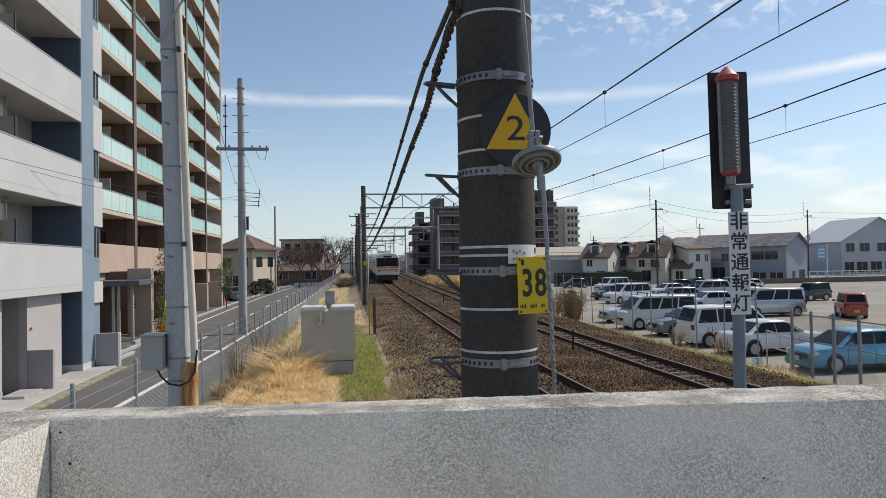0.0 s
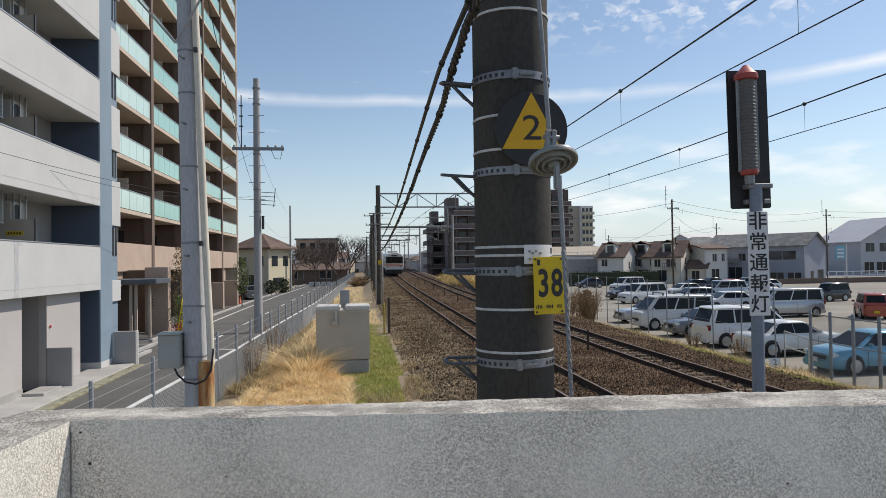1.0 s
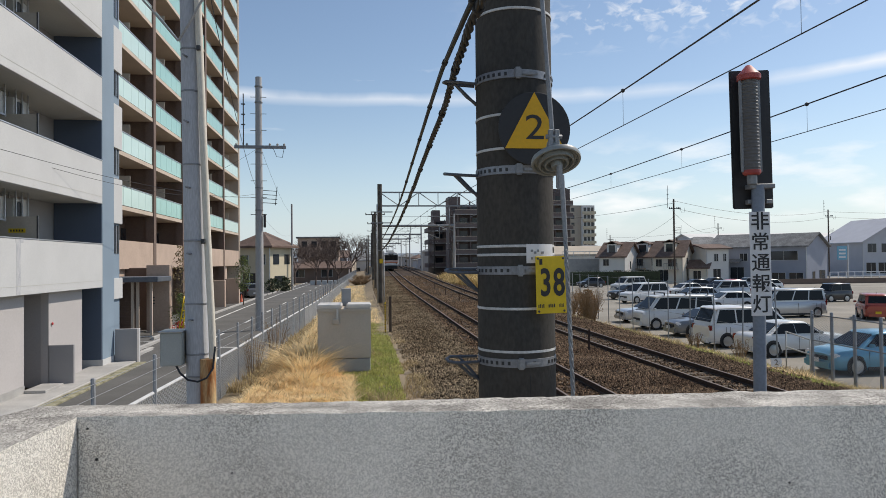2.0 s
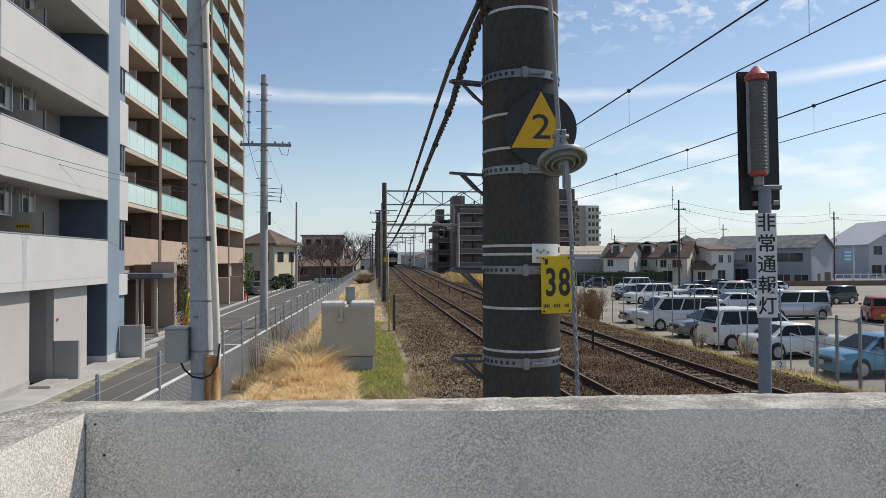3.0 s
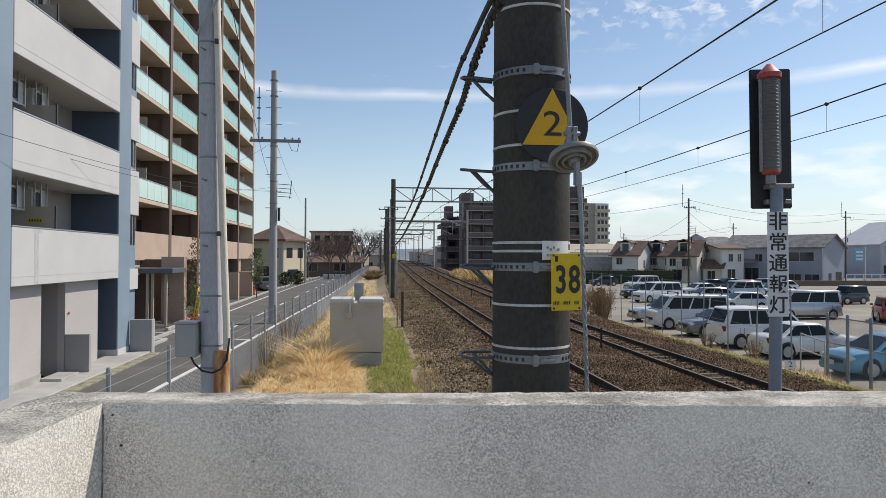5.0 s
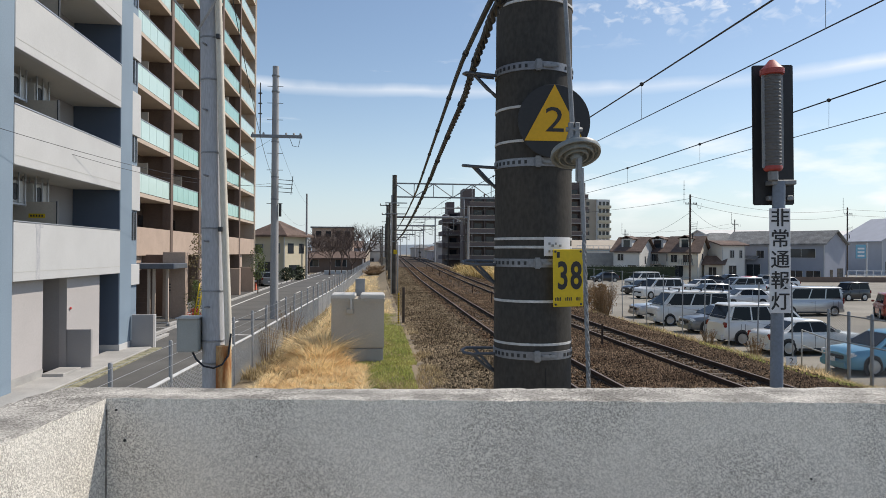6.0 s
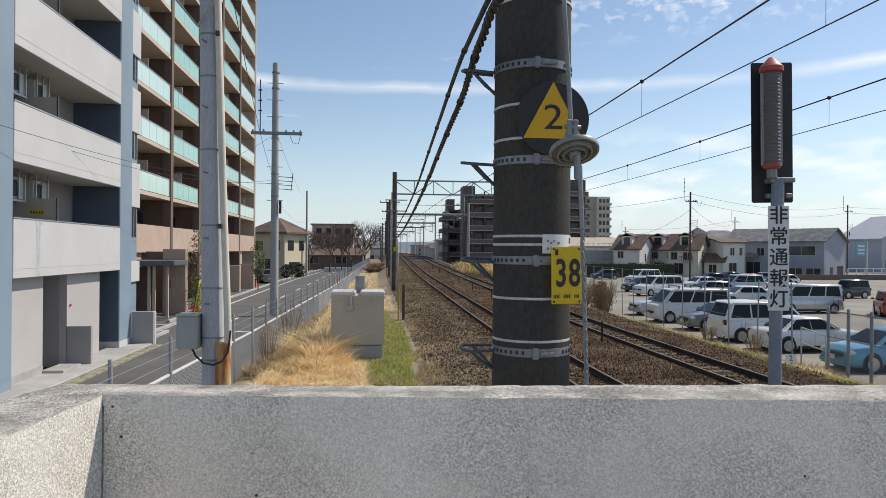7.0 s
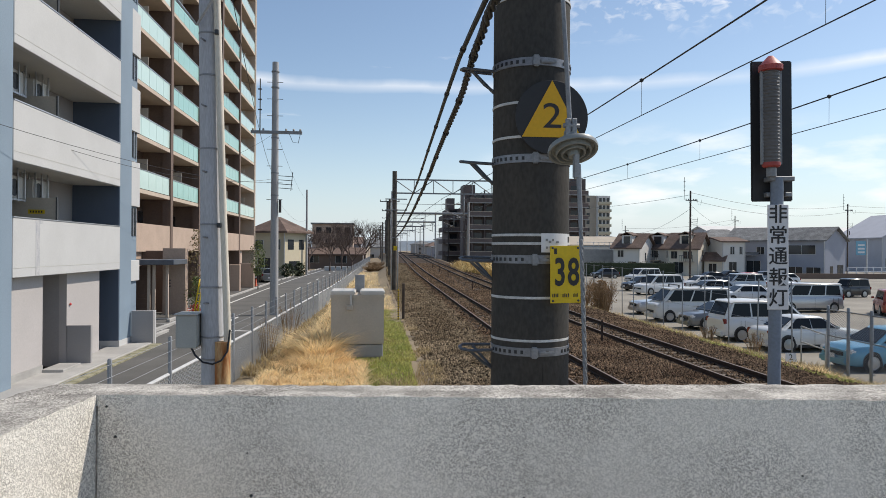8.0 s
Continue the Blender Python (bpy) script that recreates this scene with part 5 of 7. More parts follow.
# ---- overhead wires ----
def overhead():
    for c, zm, zc in ((NEAR, 6.56, 5.78), (FAR_T, 6.36, 5.71)):
        top = thing("overhead_line", "thin copper overhead line with droppers above the track", "overhead line", "overhead lines")
        ms, ct = [], []
        for y in np.arange(-20, 431, 2.5):
            o = bend(y) + c
            sag = ((y % 50) - 25) ** 2 / 625 * 0.18
            ms.append((o, float(y), zm - 0.12 + sag + rise(y)))
            ct.append((o, float(y), zc + 0.03 * sag + rise(y)))
        part("messenger_wire", pipe(B(), ms, 0.015, 5), M["wire"], top)
        part("contact_wire", pipe(B(), ct, 0.009, 5), M["wire"], top)
        for k in range(-2, 24):
            y = 13 + k * 5.5
            o = bend(y) + c
            sag = ((y % 50) - 25) ** 2 / 625 * 0.18
            part("dropper", tube(B(), (o, y, zc + rise(y)), (o, y, zm - 0.12 + sag + rise(y)), 0.004, seg=4), M["wire"], top)
            part("clamp", lathe(B(), ((0.015, -0.04), (0.043, -0.015), (0.043, 0.02), (0.015, 0.04)), (o, y, zm - 0.12 + sag + rise(y)), 8), M["dark_steel"], top)
    # feeder cables held by the mast's brackets, sagging to the next mast and rising again beyond it
    for x0, x1, knots, cores, label in ((0.57, 1.5, ((-2, 4.12), (2, 4.11), (3.6, 4.13), (6.5, 3.99), (8.3, 3.89), (11.7, 3.77), (19.3, 3.62), (32, 3.62), (44, 3.8), (50, 3.95), (60, 4.9), (70, 6.6)), 3, "black twisted feeder cable slung between masts"),
                                        (0.485, 1.5, ((-2, 4.14), (2, 4.14), (3.6, 4.165), (5.4, 4.09), (6.5, 4.05), (9, 3.94), (13.5, 3.9), (25.8, 3.97), (40, 4.3), (50, 4.75), (70, 6.8)), 1, "black feeder cable bound with ties between masts")):
        top = thing("feeder_cable", label, "cable", "feeder cables")
        ky, kz = [k[0] for k in knots], [k[1] for k in knots]
        pts = []
        n = 520
        for i in range(n + 1):
            y = -2 + 72 * (i / n) ** 1.7
            z = sum(float(np.interp(y + d * (0.4 + 0.1 * abs(y)), ky, kz)) for d in (-1, -0.5, 0, 0.5, 1)) / 5
            # made-up turn below y 2.1, out of view: keeps the cable's shadow off the coping
            pts.append(Vector((x0 + (x1 - x0) * max((y - 3.68) / 46.3, 0.0) + 4.0 * max(0.0, min(1.0, 2.1 - y)) - (0.045 * max(0.0, min(1.4, 4.2 - y)) if cores > 1 else 0.0), y, z)))
        for k in range(cores):
            w = 0.0125 if cores > 1 else 0.0
            bm = B()
            pipe(bm, [p + Vector((w * math.cos(p.y * 22 + k * 2.094), 0, w * math.sin(p.y * 22 + k * 2.094))) for p in pts], 0.0115 if cores > 1 else 0.0125, 7)
            part("core", bm, M["black_cable"], top)
        for k in range(30):
            p = pts[60 + k * 11]
            q = pts[61 + k * 11]
            part("tie", tube(B(), p, p + (q - p).normalized() * 0.03, 0.0255 if cores > 1 else 0.017, seg=8), M["trim"], top)
    # service wires across the street
    for a, b, sag in (((-5.3, 37.2, 9.2), (-13, 45, 8.2), 0.6), ((-5.3, 37.2, 6.8), (-9, 20, 6.0), 0.5), ((-5.3, 37.2, 6.6), (-9.2, 12, 6.1), 0.5), ((-5.1, 37.3, 9.3), (-8.4, 92, 9.5), 0.8), ((-5.4, 37.3, 6.2), (-8.6, 92, 7.0), 0.9),
                      ((-2.0, 8.7, 7.6), (-5.2, 37.2, 7.0), 0.7), ((39.1, 80, 10.3), (83.9, 112, 11.3), 1.2), ((39.1, 80, 9.4), (83.9, 112, 10.2), 1.3), ((39.1, 80, 8.3), (61.6, 160, 7.8), 1.5), ((83.9, 112, 11.2), (140, 95, 11.5), 1.0), ((83.9, 112, 10.2), (140, 95, 10.4), 1.0), ((84.2, 150, 10.5), (61.6, 160, 8.5), 0.8), ((39.1, 80, 7.2), (52, 107, 5.2), 0.6), ((39.1, 80, 8.8), (84.2, 150, 10.0), 1.6), ((39.1, 80, 10.0), (22, 150, 13), 1.6)):
        top = thing("service_wire", "thin black service wire between poles", "wire", "service wires")
        A, C = Vector(a), Vector(b)
        part("strand", pipe(B(), [A + (C - A) * i / 14 - Vector((0, 0, sag * 4 * (i / 14) * (1 - i / 14))) for i in range(15)], 0.007 if A.y < 50 else 0.02, 4), M["black_cable"], top)


overhead()


# ---- parked vehicles ----
def paint(name, colour, metal=0.0):
    return material(name, colour, 0.28, metal, vary=0.03, scale=2, coat=0.6)


P_WHITE, P_PEARL = paint("white_paint", (0.74, 0.74, 0.73)), paint("pearl_paint", (0.68, 0.68, 0.66))
P_SILVER, P_GREY = paint("silver_paint", (0.5, 0.51, 0.52), 0.5), paint("grey_paint", (0.2, 0.21, 0.22), 0.4)
P_BLACK, P_BLUE, P_RED, P_PINK = paint("black_paint", (0.015, 0.015, 0.018)), paint("blue_paint", (0.12, 0.34, 0.49), 0.25), paint("red_paint", (0.4, 0.06, 0.03)), paint("pinkish_red_paint", (0.6, 0.12, 0.14))

# length, width, height, belt, bonnet height, windscreen foot, roof front, roof rear, rear glass foot (x from the nose back)
SHAPES = {
    "sedan": (4.5, 1.72, 1.45, 0.92, 0.88, 1.25, 2.05, 3.2, 3.95),
    "hatchback": (4.0, 1.7, 1.48, 0.95, 0.9, 0.95, 1.75, 3.3, 3.9),
    "wagon": (4.5, 1.72, 1.5, 0.94, 0.9, 1.1, 1.9, 3.9, 4.35),
    "minivan": (4.85, 1.82, 1.88, 1.08, 1.02, 0.85, 1.7, 4.45, 4.8),
    "van": (4.7, 1.7, 1.98, 1.12, 1.12, 0.35, 1.05, 4.55, 4.68),
    "kei_car": (3.4, 1.48, 1.7, 1.0, 0.98, 0.7, 1.2, 3.2, 3.36),
}


def vehicle(kind, mat, label, x, y, rz, roof_bars=False, z=LOT_Z):
    L, W, H, belt, bonnet, wf, rf, rr, rg = SHAPES[kind]
    top = thing("parked_" + ("car" if kind in ("sedan", "hatchback", "wagon", "kei_car") else "van"), label, "car" if kind not in ("van", "minivan") else "van", "parked cars")
    h = W / 2
    # lower body lofted from nose to tail
    st = [(0.0, 0.42, 0.7, 0.72), (0.08, 0.24, bonnet - 0.16, 0.86), (0.3, 0.2, bonnet - 0.05, 0.96), (wf * 0.75 + 0.1, 0.19, bonnet, 1.0), (wf + 0.15, 0.19, belt, 1.0), (L * 0.55, 0.19, belt, 1.0),
          (L * 0.8, 0.19, belt + 0.02, 1.0), (L - 0.3, 0.22, belt + (0.0 if kind != "sedan" else 0.03), 0.97), (L - 0.07, 0.28, belt - 0.06, 0.9), (L, 0.42, belt - 0.14, 0.8)]
    fine = []
    for i in range(len(st) - 1):
        p0, p1, p2, p3 = (np.array(st[max(0, min(len(st) - 1, i + j))]) for j in (-1, 0, 1, 2))
        for u in (0.0, 0.34, 0.67):
            v = 0.5 * (2 * p1 + (p2 - p0) * u + (2 * p0 - 5 * p1 + 4 * p2 - p3) * u ** 2 + (3 * p1 - p0 - 3 * p2 + p3) * u ** 3)
            fine.append(tuple(float(q) for q in v))
    fine.append(st[-1])
    bm = B()
    rings = []
    for sx, zb, zt, wk in fine:
        w = h * wk
        row = [(-w * 0.9, zb), (-w, zb + 0.14), (-w * 1.0, (zb + zt) / 2), (-w * 0.975, zt - 0.1), (-w * 0.9, zt - 0.01), (-w * 0.5, zt + 0.025), (0, zt + 0.035)]
        row = row + [(-a, b) for a, b in row[-2::-1]]
        rings.append([bm.verts.new((-sx, a, b)) for a, b in row])
    for a, b in zip(rings, rings[1:]):
        for i in range(len(a) - 1):
            bm.faces.new((a[i], a[i + 1], b[i + 1], b[i])).smooth = True
        bm.faces.new((a[-1], a[0], b[0], b[-1]))
    bm.faces.new(rings[0])
    bm.faces.new(rings[-1][::-1])
    part("body", bm, mat, top)
    # cabin glass, roof, pillars
    tw = 0.8 if kind in ("van", "minivan", "kei_car") else 0.7
    lo, hi = h * 0.93, h * tw
    bm = B()
    vs = [bm.verts.new(c) for c in ((-wf, -lo, belt - 0.04), (-wf, lo, belt - 0.04), (-rg, lo, belt - 0.04), (-rg, -lo, belt - 0.04), (-rf, -hi, H - 0.05), (-rf, hi, H - 0.05), (-rr, hi, H - 0.05), (-rr, -hi, H - 0.05))]
    for f in ((0, 1, 5, 4), (1, 2, 6, 5), (2, 3, 7, 6), (3, 0, 4, 7), (4, 5, 6, 7)):
        bm.faces.new([vs[i] for i in f])
    bevel(bm, 0.09, 3)
    for f in bm.faces:
        f.smooth = True
    part("cabin", bm, mat, top)

    def pane(name, c, u0, u1, v0, v1):
        """A pane set on the cabin side with corners c (foot a, foot b, top b, top a), between fractions u and v."""
        c = [Vector(q) for q in c]
        nrm = (c[1] - c[0]).cross(c[3] - c[0]).normalized()
        if nrm.dot(c[0] - Vector((-(wf + rg) / 2, 0, belt))) < 0:
            nrm = -nrm
        bm = B()
        pts = []
        for u, v in ((u0, v0), (u1, v0), (u1, v1), (u0, v1)):
            pts.append(c[0].lerp(c[1], u).lerp(c[3].lerp(c[2], u), v))
        out = [bm.verts.new(p + nrm * 0.012) for p in pts]
        inn = [bm.verts.new(p - nrm * 0.02) for p in pts]
        bm.faces.new(out)
        for i in range(4):
            bm.faces.new((out[i], out[(i + 1) % 4], inn[(i + 1) % 4], inn[i]))
        bmesh.ops.recalc_face_normals(bm, faces=bm.faces)
        part(name, bm, M["car_glass"], top, "dark window glass")
    zt = H - 0.05
    pane("windscreen", ((-wf, -lo, belt), (-wf, lo, belt), (-rf, hi, zt), (-rf, -hi, zt)), 0.07, 0.93, 0.08, 0.92)
    pane("rear_window", ((-rg, -lo, belt), (-rg, lo, belt), (-rr, hi, zt), (-rr, -hi, zt)), 0.1, 0.9, 0.14, 0.88)
    cuts = [0.05, 0.4, 0.68, 0.95] if kind in ("van", "minivan", "wagon") else [0.07, 0.5, 0.93]
    for s in (-1, 1):
        side = ((-wf, s * lo, belt), (-rg, s * lo, belt), (-rr, s * hi, zt), (-rf, s * hi, zt))
        for u0, u1 in zip(cuts, cuts[1:]):
            pane("side_window", side, u0 + 0.012, u1 - 0.012, 0.07, 0.86)
    bm = B()
    rows = []
    for sx, dz, k in ((rf - 0.1, -0.085, 0.95), (rf + 0.05, -0.02, 1.0), ((rf + rr) / 2, 0.0, 1.03), (rr - 0.08, -0.025, 1.0), (rr + 0.05, -0.09, 0.95)):
        rows.append([bm.verts.new((-sx, a * hi * k, H + dz + e)) for a, e in ((-1.04, -0.06), (-0.95, -0.012), (-0.5, 0), (0.5, 0), (0.95, -0.012), (1.04, -0.06))])
    for a, b in zip(rows, rows[1:]):
        for i in range(5):
            bm.faces.new((a[i], a[i + 1], b[i + 1], b[i])).smooth = True
    for r in (rows[0], rows[-1]):
        bm.faces.new(r)
    bm.faces.new([r[0] for r in rows])
    bm.faces.new([r[-1] for r in rows])
    part("roof", bm, mat, top)
    mids = [rf + (rr - rf) * 0.42]
    if kind in ("van", "minivan", "wagon"):
        mids.append(rf + (rr - rf) * 0.8)
    for s in (-1, 1):
        # doors, handles, mirror
        for d in [wf + 0.35] + mids + ([rr - 0.35] if kind in ("van", "minivan") else []):
            part("door_gap", box(B(), -d - 0.006, -d + 0.006, s * h * 1.0 - 0.004, s * h * 1.0 + 0.004, 0.3, belt - 0.12), M["trim"], top)
        for d in mids:
            part("door_handle", bevel(box(B(), -d + 0.1, -d + 0.27, s * h - 0.015, s * h + 0.02, belt - 0.2, belt - 0.165), 0.008, 1), mat, top)
        bm = box(B(), -wf - 0.42, -wf - 0.3, s * (h + 0.12) - 0.1, s * (h + 0.12) + 0.1, belt + 0.02, belt + 0.15)
        part("mirror", bevel(bm, 0.03, 2), mat, top)
        bm = box(B(), -0.32, -0.03, s * h * 0.72 - 0.17, s * h * 0.72 + 0.17, bonnet - 0.28, bonnet - 0.13)
        part("headlight", bevel(bm, 0.04, 2), M["headlight"], top, "clear headlight")
        bm = box(B(), -L + 0.01, -L + 0.14, s * h * 0.8 - 0.1, s * h * 0.8 + 0.12, belt - 0.3, belt - (0.05 if kind != "van" else -0.1))
        part("taillight", bevel(bm, 0.03, 2), M["taillight"], top, "red tail light")
    for nx, zz, w in ((0.0, 0.42, 0.55), (-L, 0.45, 0.55)):
        part("bumper", bevel(box(B(), nx - 0.1, nx + 0.1, -h * 0.8, h * 0.8, 0.22, 0.5), 0.06, 2), mat, top)
        sgn = 1 if nx == 0 else -1
        part("plate", box(B(), nx + sgn * 0.1, nx + sgn * 0.115, -0.165, 0.165, 0.42, 0.58), M["sign_white"] if kind != "kei_car" else M["yellow"], top)
    for sd in (-1, 1):
        part("sill", bevel(box(B(), -L + 1.25, -1.25, sd * h * 0.97 - 0.03, sd * h * 0.97 + 0.02, 0.17, 0.3), 0.02, 1), M["trim"], top)
    if kind in ("van", "minivan", "kei_car", "wagon", "hatchback"):
        part("rear_wiper", tube(B(), (-rg - 0.05, -0.05, belt + 0.12), (-rg - 0.02, 0.3, belt + 0.2), 0.012, seg=5), M["trim"], top)
    part("antenna", tube(B(), (-rr + 0.25, 0, H - 0.02), (-rr + 0.05, 0, H + 0.12), 0.008, 0.004, seg=5), M["trim"], top)
    part("grille", bevel(box(B(), -0.1, 0.03, -h * 0.55, h * 0.55, 0.52, 0.66), 0.02, 1), M["trim"], top)
    for wx in (0.82, L - 0.8):
        for s in (-1, 1):
            bm = B()
            lathe(bm, ((0.3, -0.01), (0.37, -0.005), (0.37, 0.012), (0.3, 0.014)), (0, 0, 0), 20)
            bm.transform(pose(-wx, s * h * 0.992, 0.34, 90 * s))
            part("wheel_arch", bm, M["trim"], top)
            bm = B()
            lathe(bm, ((0.22, -0.09), (0.29, -0.1), (0.315, -0.07), (0.315, 0.07), (0.29, 0.1), (0.22, 0.09)), (0, 0, 0), 24)
            bm.transform(pose(-wx, s * (h - 0.075), 0.315, 90))
            wheel = part("wheel", bm, M["tyre"], top)
            bm = B()
            lathe(bm, ((0.05, 0.0), (0.2, 0.012), (0.225, 0.0), (0.225, 0.03), (0.21, 0.032), (0.19, 0.015), (0.06, 0.026), (0.04, 0.03)), (0, 0, 0), 20)
            bm.transform(pose(-wx, s * (h + 0.004), 0.315, -90 * s))
            part("rim", bm, M["rim"], wheel, "alloy wheel rim")
    if roof_bars:
        for k in range(3):
            bx = -(rf + 0.4 + k * (rr - rf - 0.8) / 2)
            part("roof_bar", tube(B(), (bx, -hi, H + 0.13), (bx, hi, H + 0.13), 0.025, seg=6), M["trim"], top)
            for s in (-1, 1):
                part("bar_foot", box(B(), bx - 0.03, bx + 0.03, s * hi * 0.95 - 0.03, s * hi * 0.95 + 0.03, H - 0.02, H + 0.13), M["trim"], top)
    top.matrix_basis = pose(x, y, z, 0, 0, rz)
    return top


# near row along the fence: noses towards the track (180) or tails towards it (0)
vehicle("hatchback", P_BLUE, "light blue hatchback parked behind the mesh fence", 16.15, 22.2, 181)
vehicle("sedan", P_PEARL, "silver-white sedan parked with its tail to fence", 20.55, 26.9, 2)
vehicle("minivan", P_WHITE, "white minivan parked with its tail to fence", 20.7, 30.0, 1)
vehicle("hatchback", P_GREY, "dark grey hatchback between two white vans", 16.4, 34.2, 181)
vehicle("van", P_PEARL, "white cargo van with black roof bars", 16.25, 38.2, 181, True)
vehicle("sedan", P_SILVER, "silver sedan parked nose to the fence", 16.9, 42.4, 183)
# further rows
vehicle("hatchback", P_WHITE, "white hatchback in the middle of car park", 27.0, 50.6, 178)
vehicle("van", P_SILVER, "silver-grey cargo van with side windows", 27.2, 43.6, 180)
vehicle("hatchback", P_WHITE, "white hatchback beside a silver van", 34.6, 48.0, -8)
vehicle("minivan", P_WHITE, "white minivan seen from its front corner", 24.5, 60.5, 196)
vehicle("hatchback", P_BLACK, "black hatchback behind a white minivan", 25.6, 66.5, 192)
vehicle("wagon", P_SILVER, "silver estate car in a middle row", 28.0, 58.3, 180)
vehicle("minivan", P_PEARL, "pearl white van near the hedge", 32.0, 82.0, 200)
vehicle("kei_car", P_BLACK, "black boxy small car near the brick wall", 41.6, 57.2, 188)
vehicle("kei_car", P_RED, "red boxy small car with a yellow plate", 34.6, 42.6, 62)
vehicle("hatchback", P_BLACK, "black hatchback parked before the hedge", 32.0, 96.0, 186)
FILL = [("wagon", P_WHITE), ("hatchback", P_BLACK), ("sedan", P_WHITE), ("hatchback", P_PINK), ("minivan", P_SILVER), ("sedan", P_PEARL), ("hatchback", P_WHITE), ("wagon", P_GREY), ("hatchback", P_PEARL), ("hatchback", P_WHITE), ("sedan", P_BLACK)]
NAMES = {id(P_WHITE): "white", id(P_BLACK): "black", id(P_PINK): "pinkish red", id(P_SILVER): "silver", id(P_PEARL): "pearl white", id(P_GREY): "dark grey"}
for i, (x, y) in enumerate(((29.5, 71.0), (40.5, 81.5), (38.5, 72.5), (44.0, 79.5), (34.5, 64.5), (34.0, 56.0), (41.0, 68.5), (49.0, 84.0), (33.0, 69.0), (47.5, 77.5), (46.0, 87.5))):
    k, m = FILL[i]
    vehicle(k, m, f"{NAMES[id(m)]} {k.replace('_', ' ')} in a row of parked cars", x, y, 180 + (i % 3) * 5)


def east_x(y):
    """Where the car park's fence runs."""
    return float(np.interp(y, (17, 23, 30, 38, 46, 92), (15.0, 15.05, 15.5, 15.8, 16.5, 20.0)))


# ---- fences of the car park ----
def fence_east():
    top = thing("car_park_fence", "tall chain-link fence with thin posts along car park", "fence")
    bm = B()
    lathe(bm, ((0.028, -1.05), (0.028, 2.0), (0.015, 2.02)), (0, 0, 0), 8)
    me = mesh_of("post", bm, M["galv"])
    y = 22.9
    while y < 92:
        o = new("post", me)
        o.parent = top
        o.matrix_basis = pose(east_x(y), y, 0, RNG.uniform(-1, 1), RNG.uniform(-1, 1), 0)
        y += 2.45
    for z in (0.4, 1.2, 1.95):
        part("wire", pipe(B(), [(east_x(y), float(y), z) for y in np.arange(22.9, 92, 4)], 0.006, 4), M["galv"], top)
    near = thing("mesh_fence", "dark galvanised mesh fence with thick posts", "fence")
    for y in (20.9, 19.95, 18.95, 17.9, 16.8):
        part("post", lathe(B(), ((0.05, -1.05), (0.05, 1.3), (0.03, 1.33)), (15.0, y, 0), 10), M["galv"], near)
    for z in (0.35, 1.2):
        part("rail", tube(B(), (15.0, 20.9, z), (15.0, 16.8, z - 0.05), 0.02, seg=6), M["galv"], near)
    bm = B()
    for k in range(60):
        y = 16.8 + k * 0.07
        for s in (0, 1):
            a, b = (15.02, y, -0.95 if s else 1.2), (15.02, min(20.9, y + 1.9), 1.2 if s else -0.95)
            if y + 1.9 > 20.9:
                f = (20.9 - y) / 1.9
                b = (15.02, 20.9, a[2] + f * (b[2] - a[2]))
            tube(bm, a, b, 0.003, seg=3, caps=False)
    part("mesh", bm, M["galv"], near, "diamond mesh", "stuff")
    gate = thing("leaning_panel", "bent grey steel gate frame leaning by the fence", "gate")
    pale = material("pale_gate_paint", (0.5, 0.5, 0.47), 0.6, vary=0.1, scale=4)
    for a, b in (((15.2, 22.6, -1.0), (15.2, 22.6, 0.45)), ((15.2, 21.3, -1.0), (15.2, 21.3, 0.3)), ((15.2, 22.6, 0.45), (15.2, 21.3, 0.3)), ((15.2, 22.6, -0.1), (15.2, 21.3, -0.2))):
        part("bar", tube(B(), a, b, 0.025, seg=8), pale, gate)
    sign = thing("distance_marker", "small white marker board with a black figure", "sign")
    m = pose(13.5, 20.6, -0.32, -10, 0, -12)
    bm = box(B(), -0.17, 0.17, -0.01, 0.01, -0.14, 0.14)
    bm.transform(m)
    part("board", bm, M["sign_white"], sign)
    writing("2", 0.26, M["sign_black"], sign, m @ pose(0, -0.012, 0), "figure")
    part("stake", tube(B(), (13.5, 20.62, -0.9), (13.5, 20.62, -0.2), 0.02, seg=6), M["galv"], sign)


fence_east()


# ---- houses ----
M["roof_tile"] = material("grey_roof_tile", (0.23, 0.235, 0.235), 0.8, vary=0.25, scale=1.0, fine=5, spec=0.2)
M["roof_brown"] = material("brown_roof_tile", (0.19, 0.135, 0.11), 0.8, vary=0.2, scale=1.0, fine=5, spec=0.2)
M["cream"] = material("cream_render", (0.62, 0.55, 0.4), 0.85, vary=0.06, scale=0.5)
M["off_white"] = material("off_white_siding", (0.72, 0.71, 0.68), 0.8, vary=0.05, scale=0.5)
M["pale_cream"] = material("pale_cream_siding", (0.72, 0.66, 0.56), 0.8, vary=0.05, scale=0.5)
M["pale_grey"] = material("pale_grey_cladding", (0.5, 0.51, 0.55), 0.7, vary=0.06, scale=0.4)
M["slate_blue"] = material("blue_grey_siding", (0.33, 0.35, 0.41), 0.8, vary=0.06, scale=0.5)
M["beige_siding"] = material("beige_siding", (0.46, 0.4, 0.32), 0.8, vary=0.06, scale=0.5)


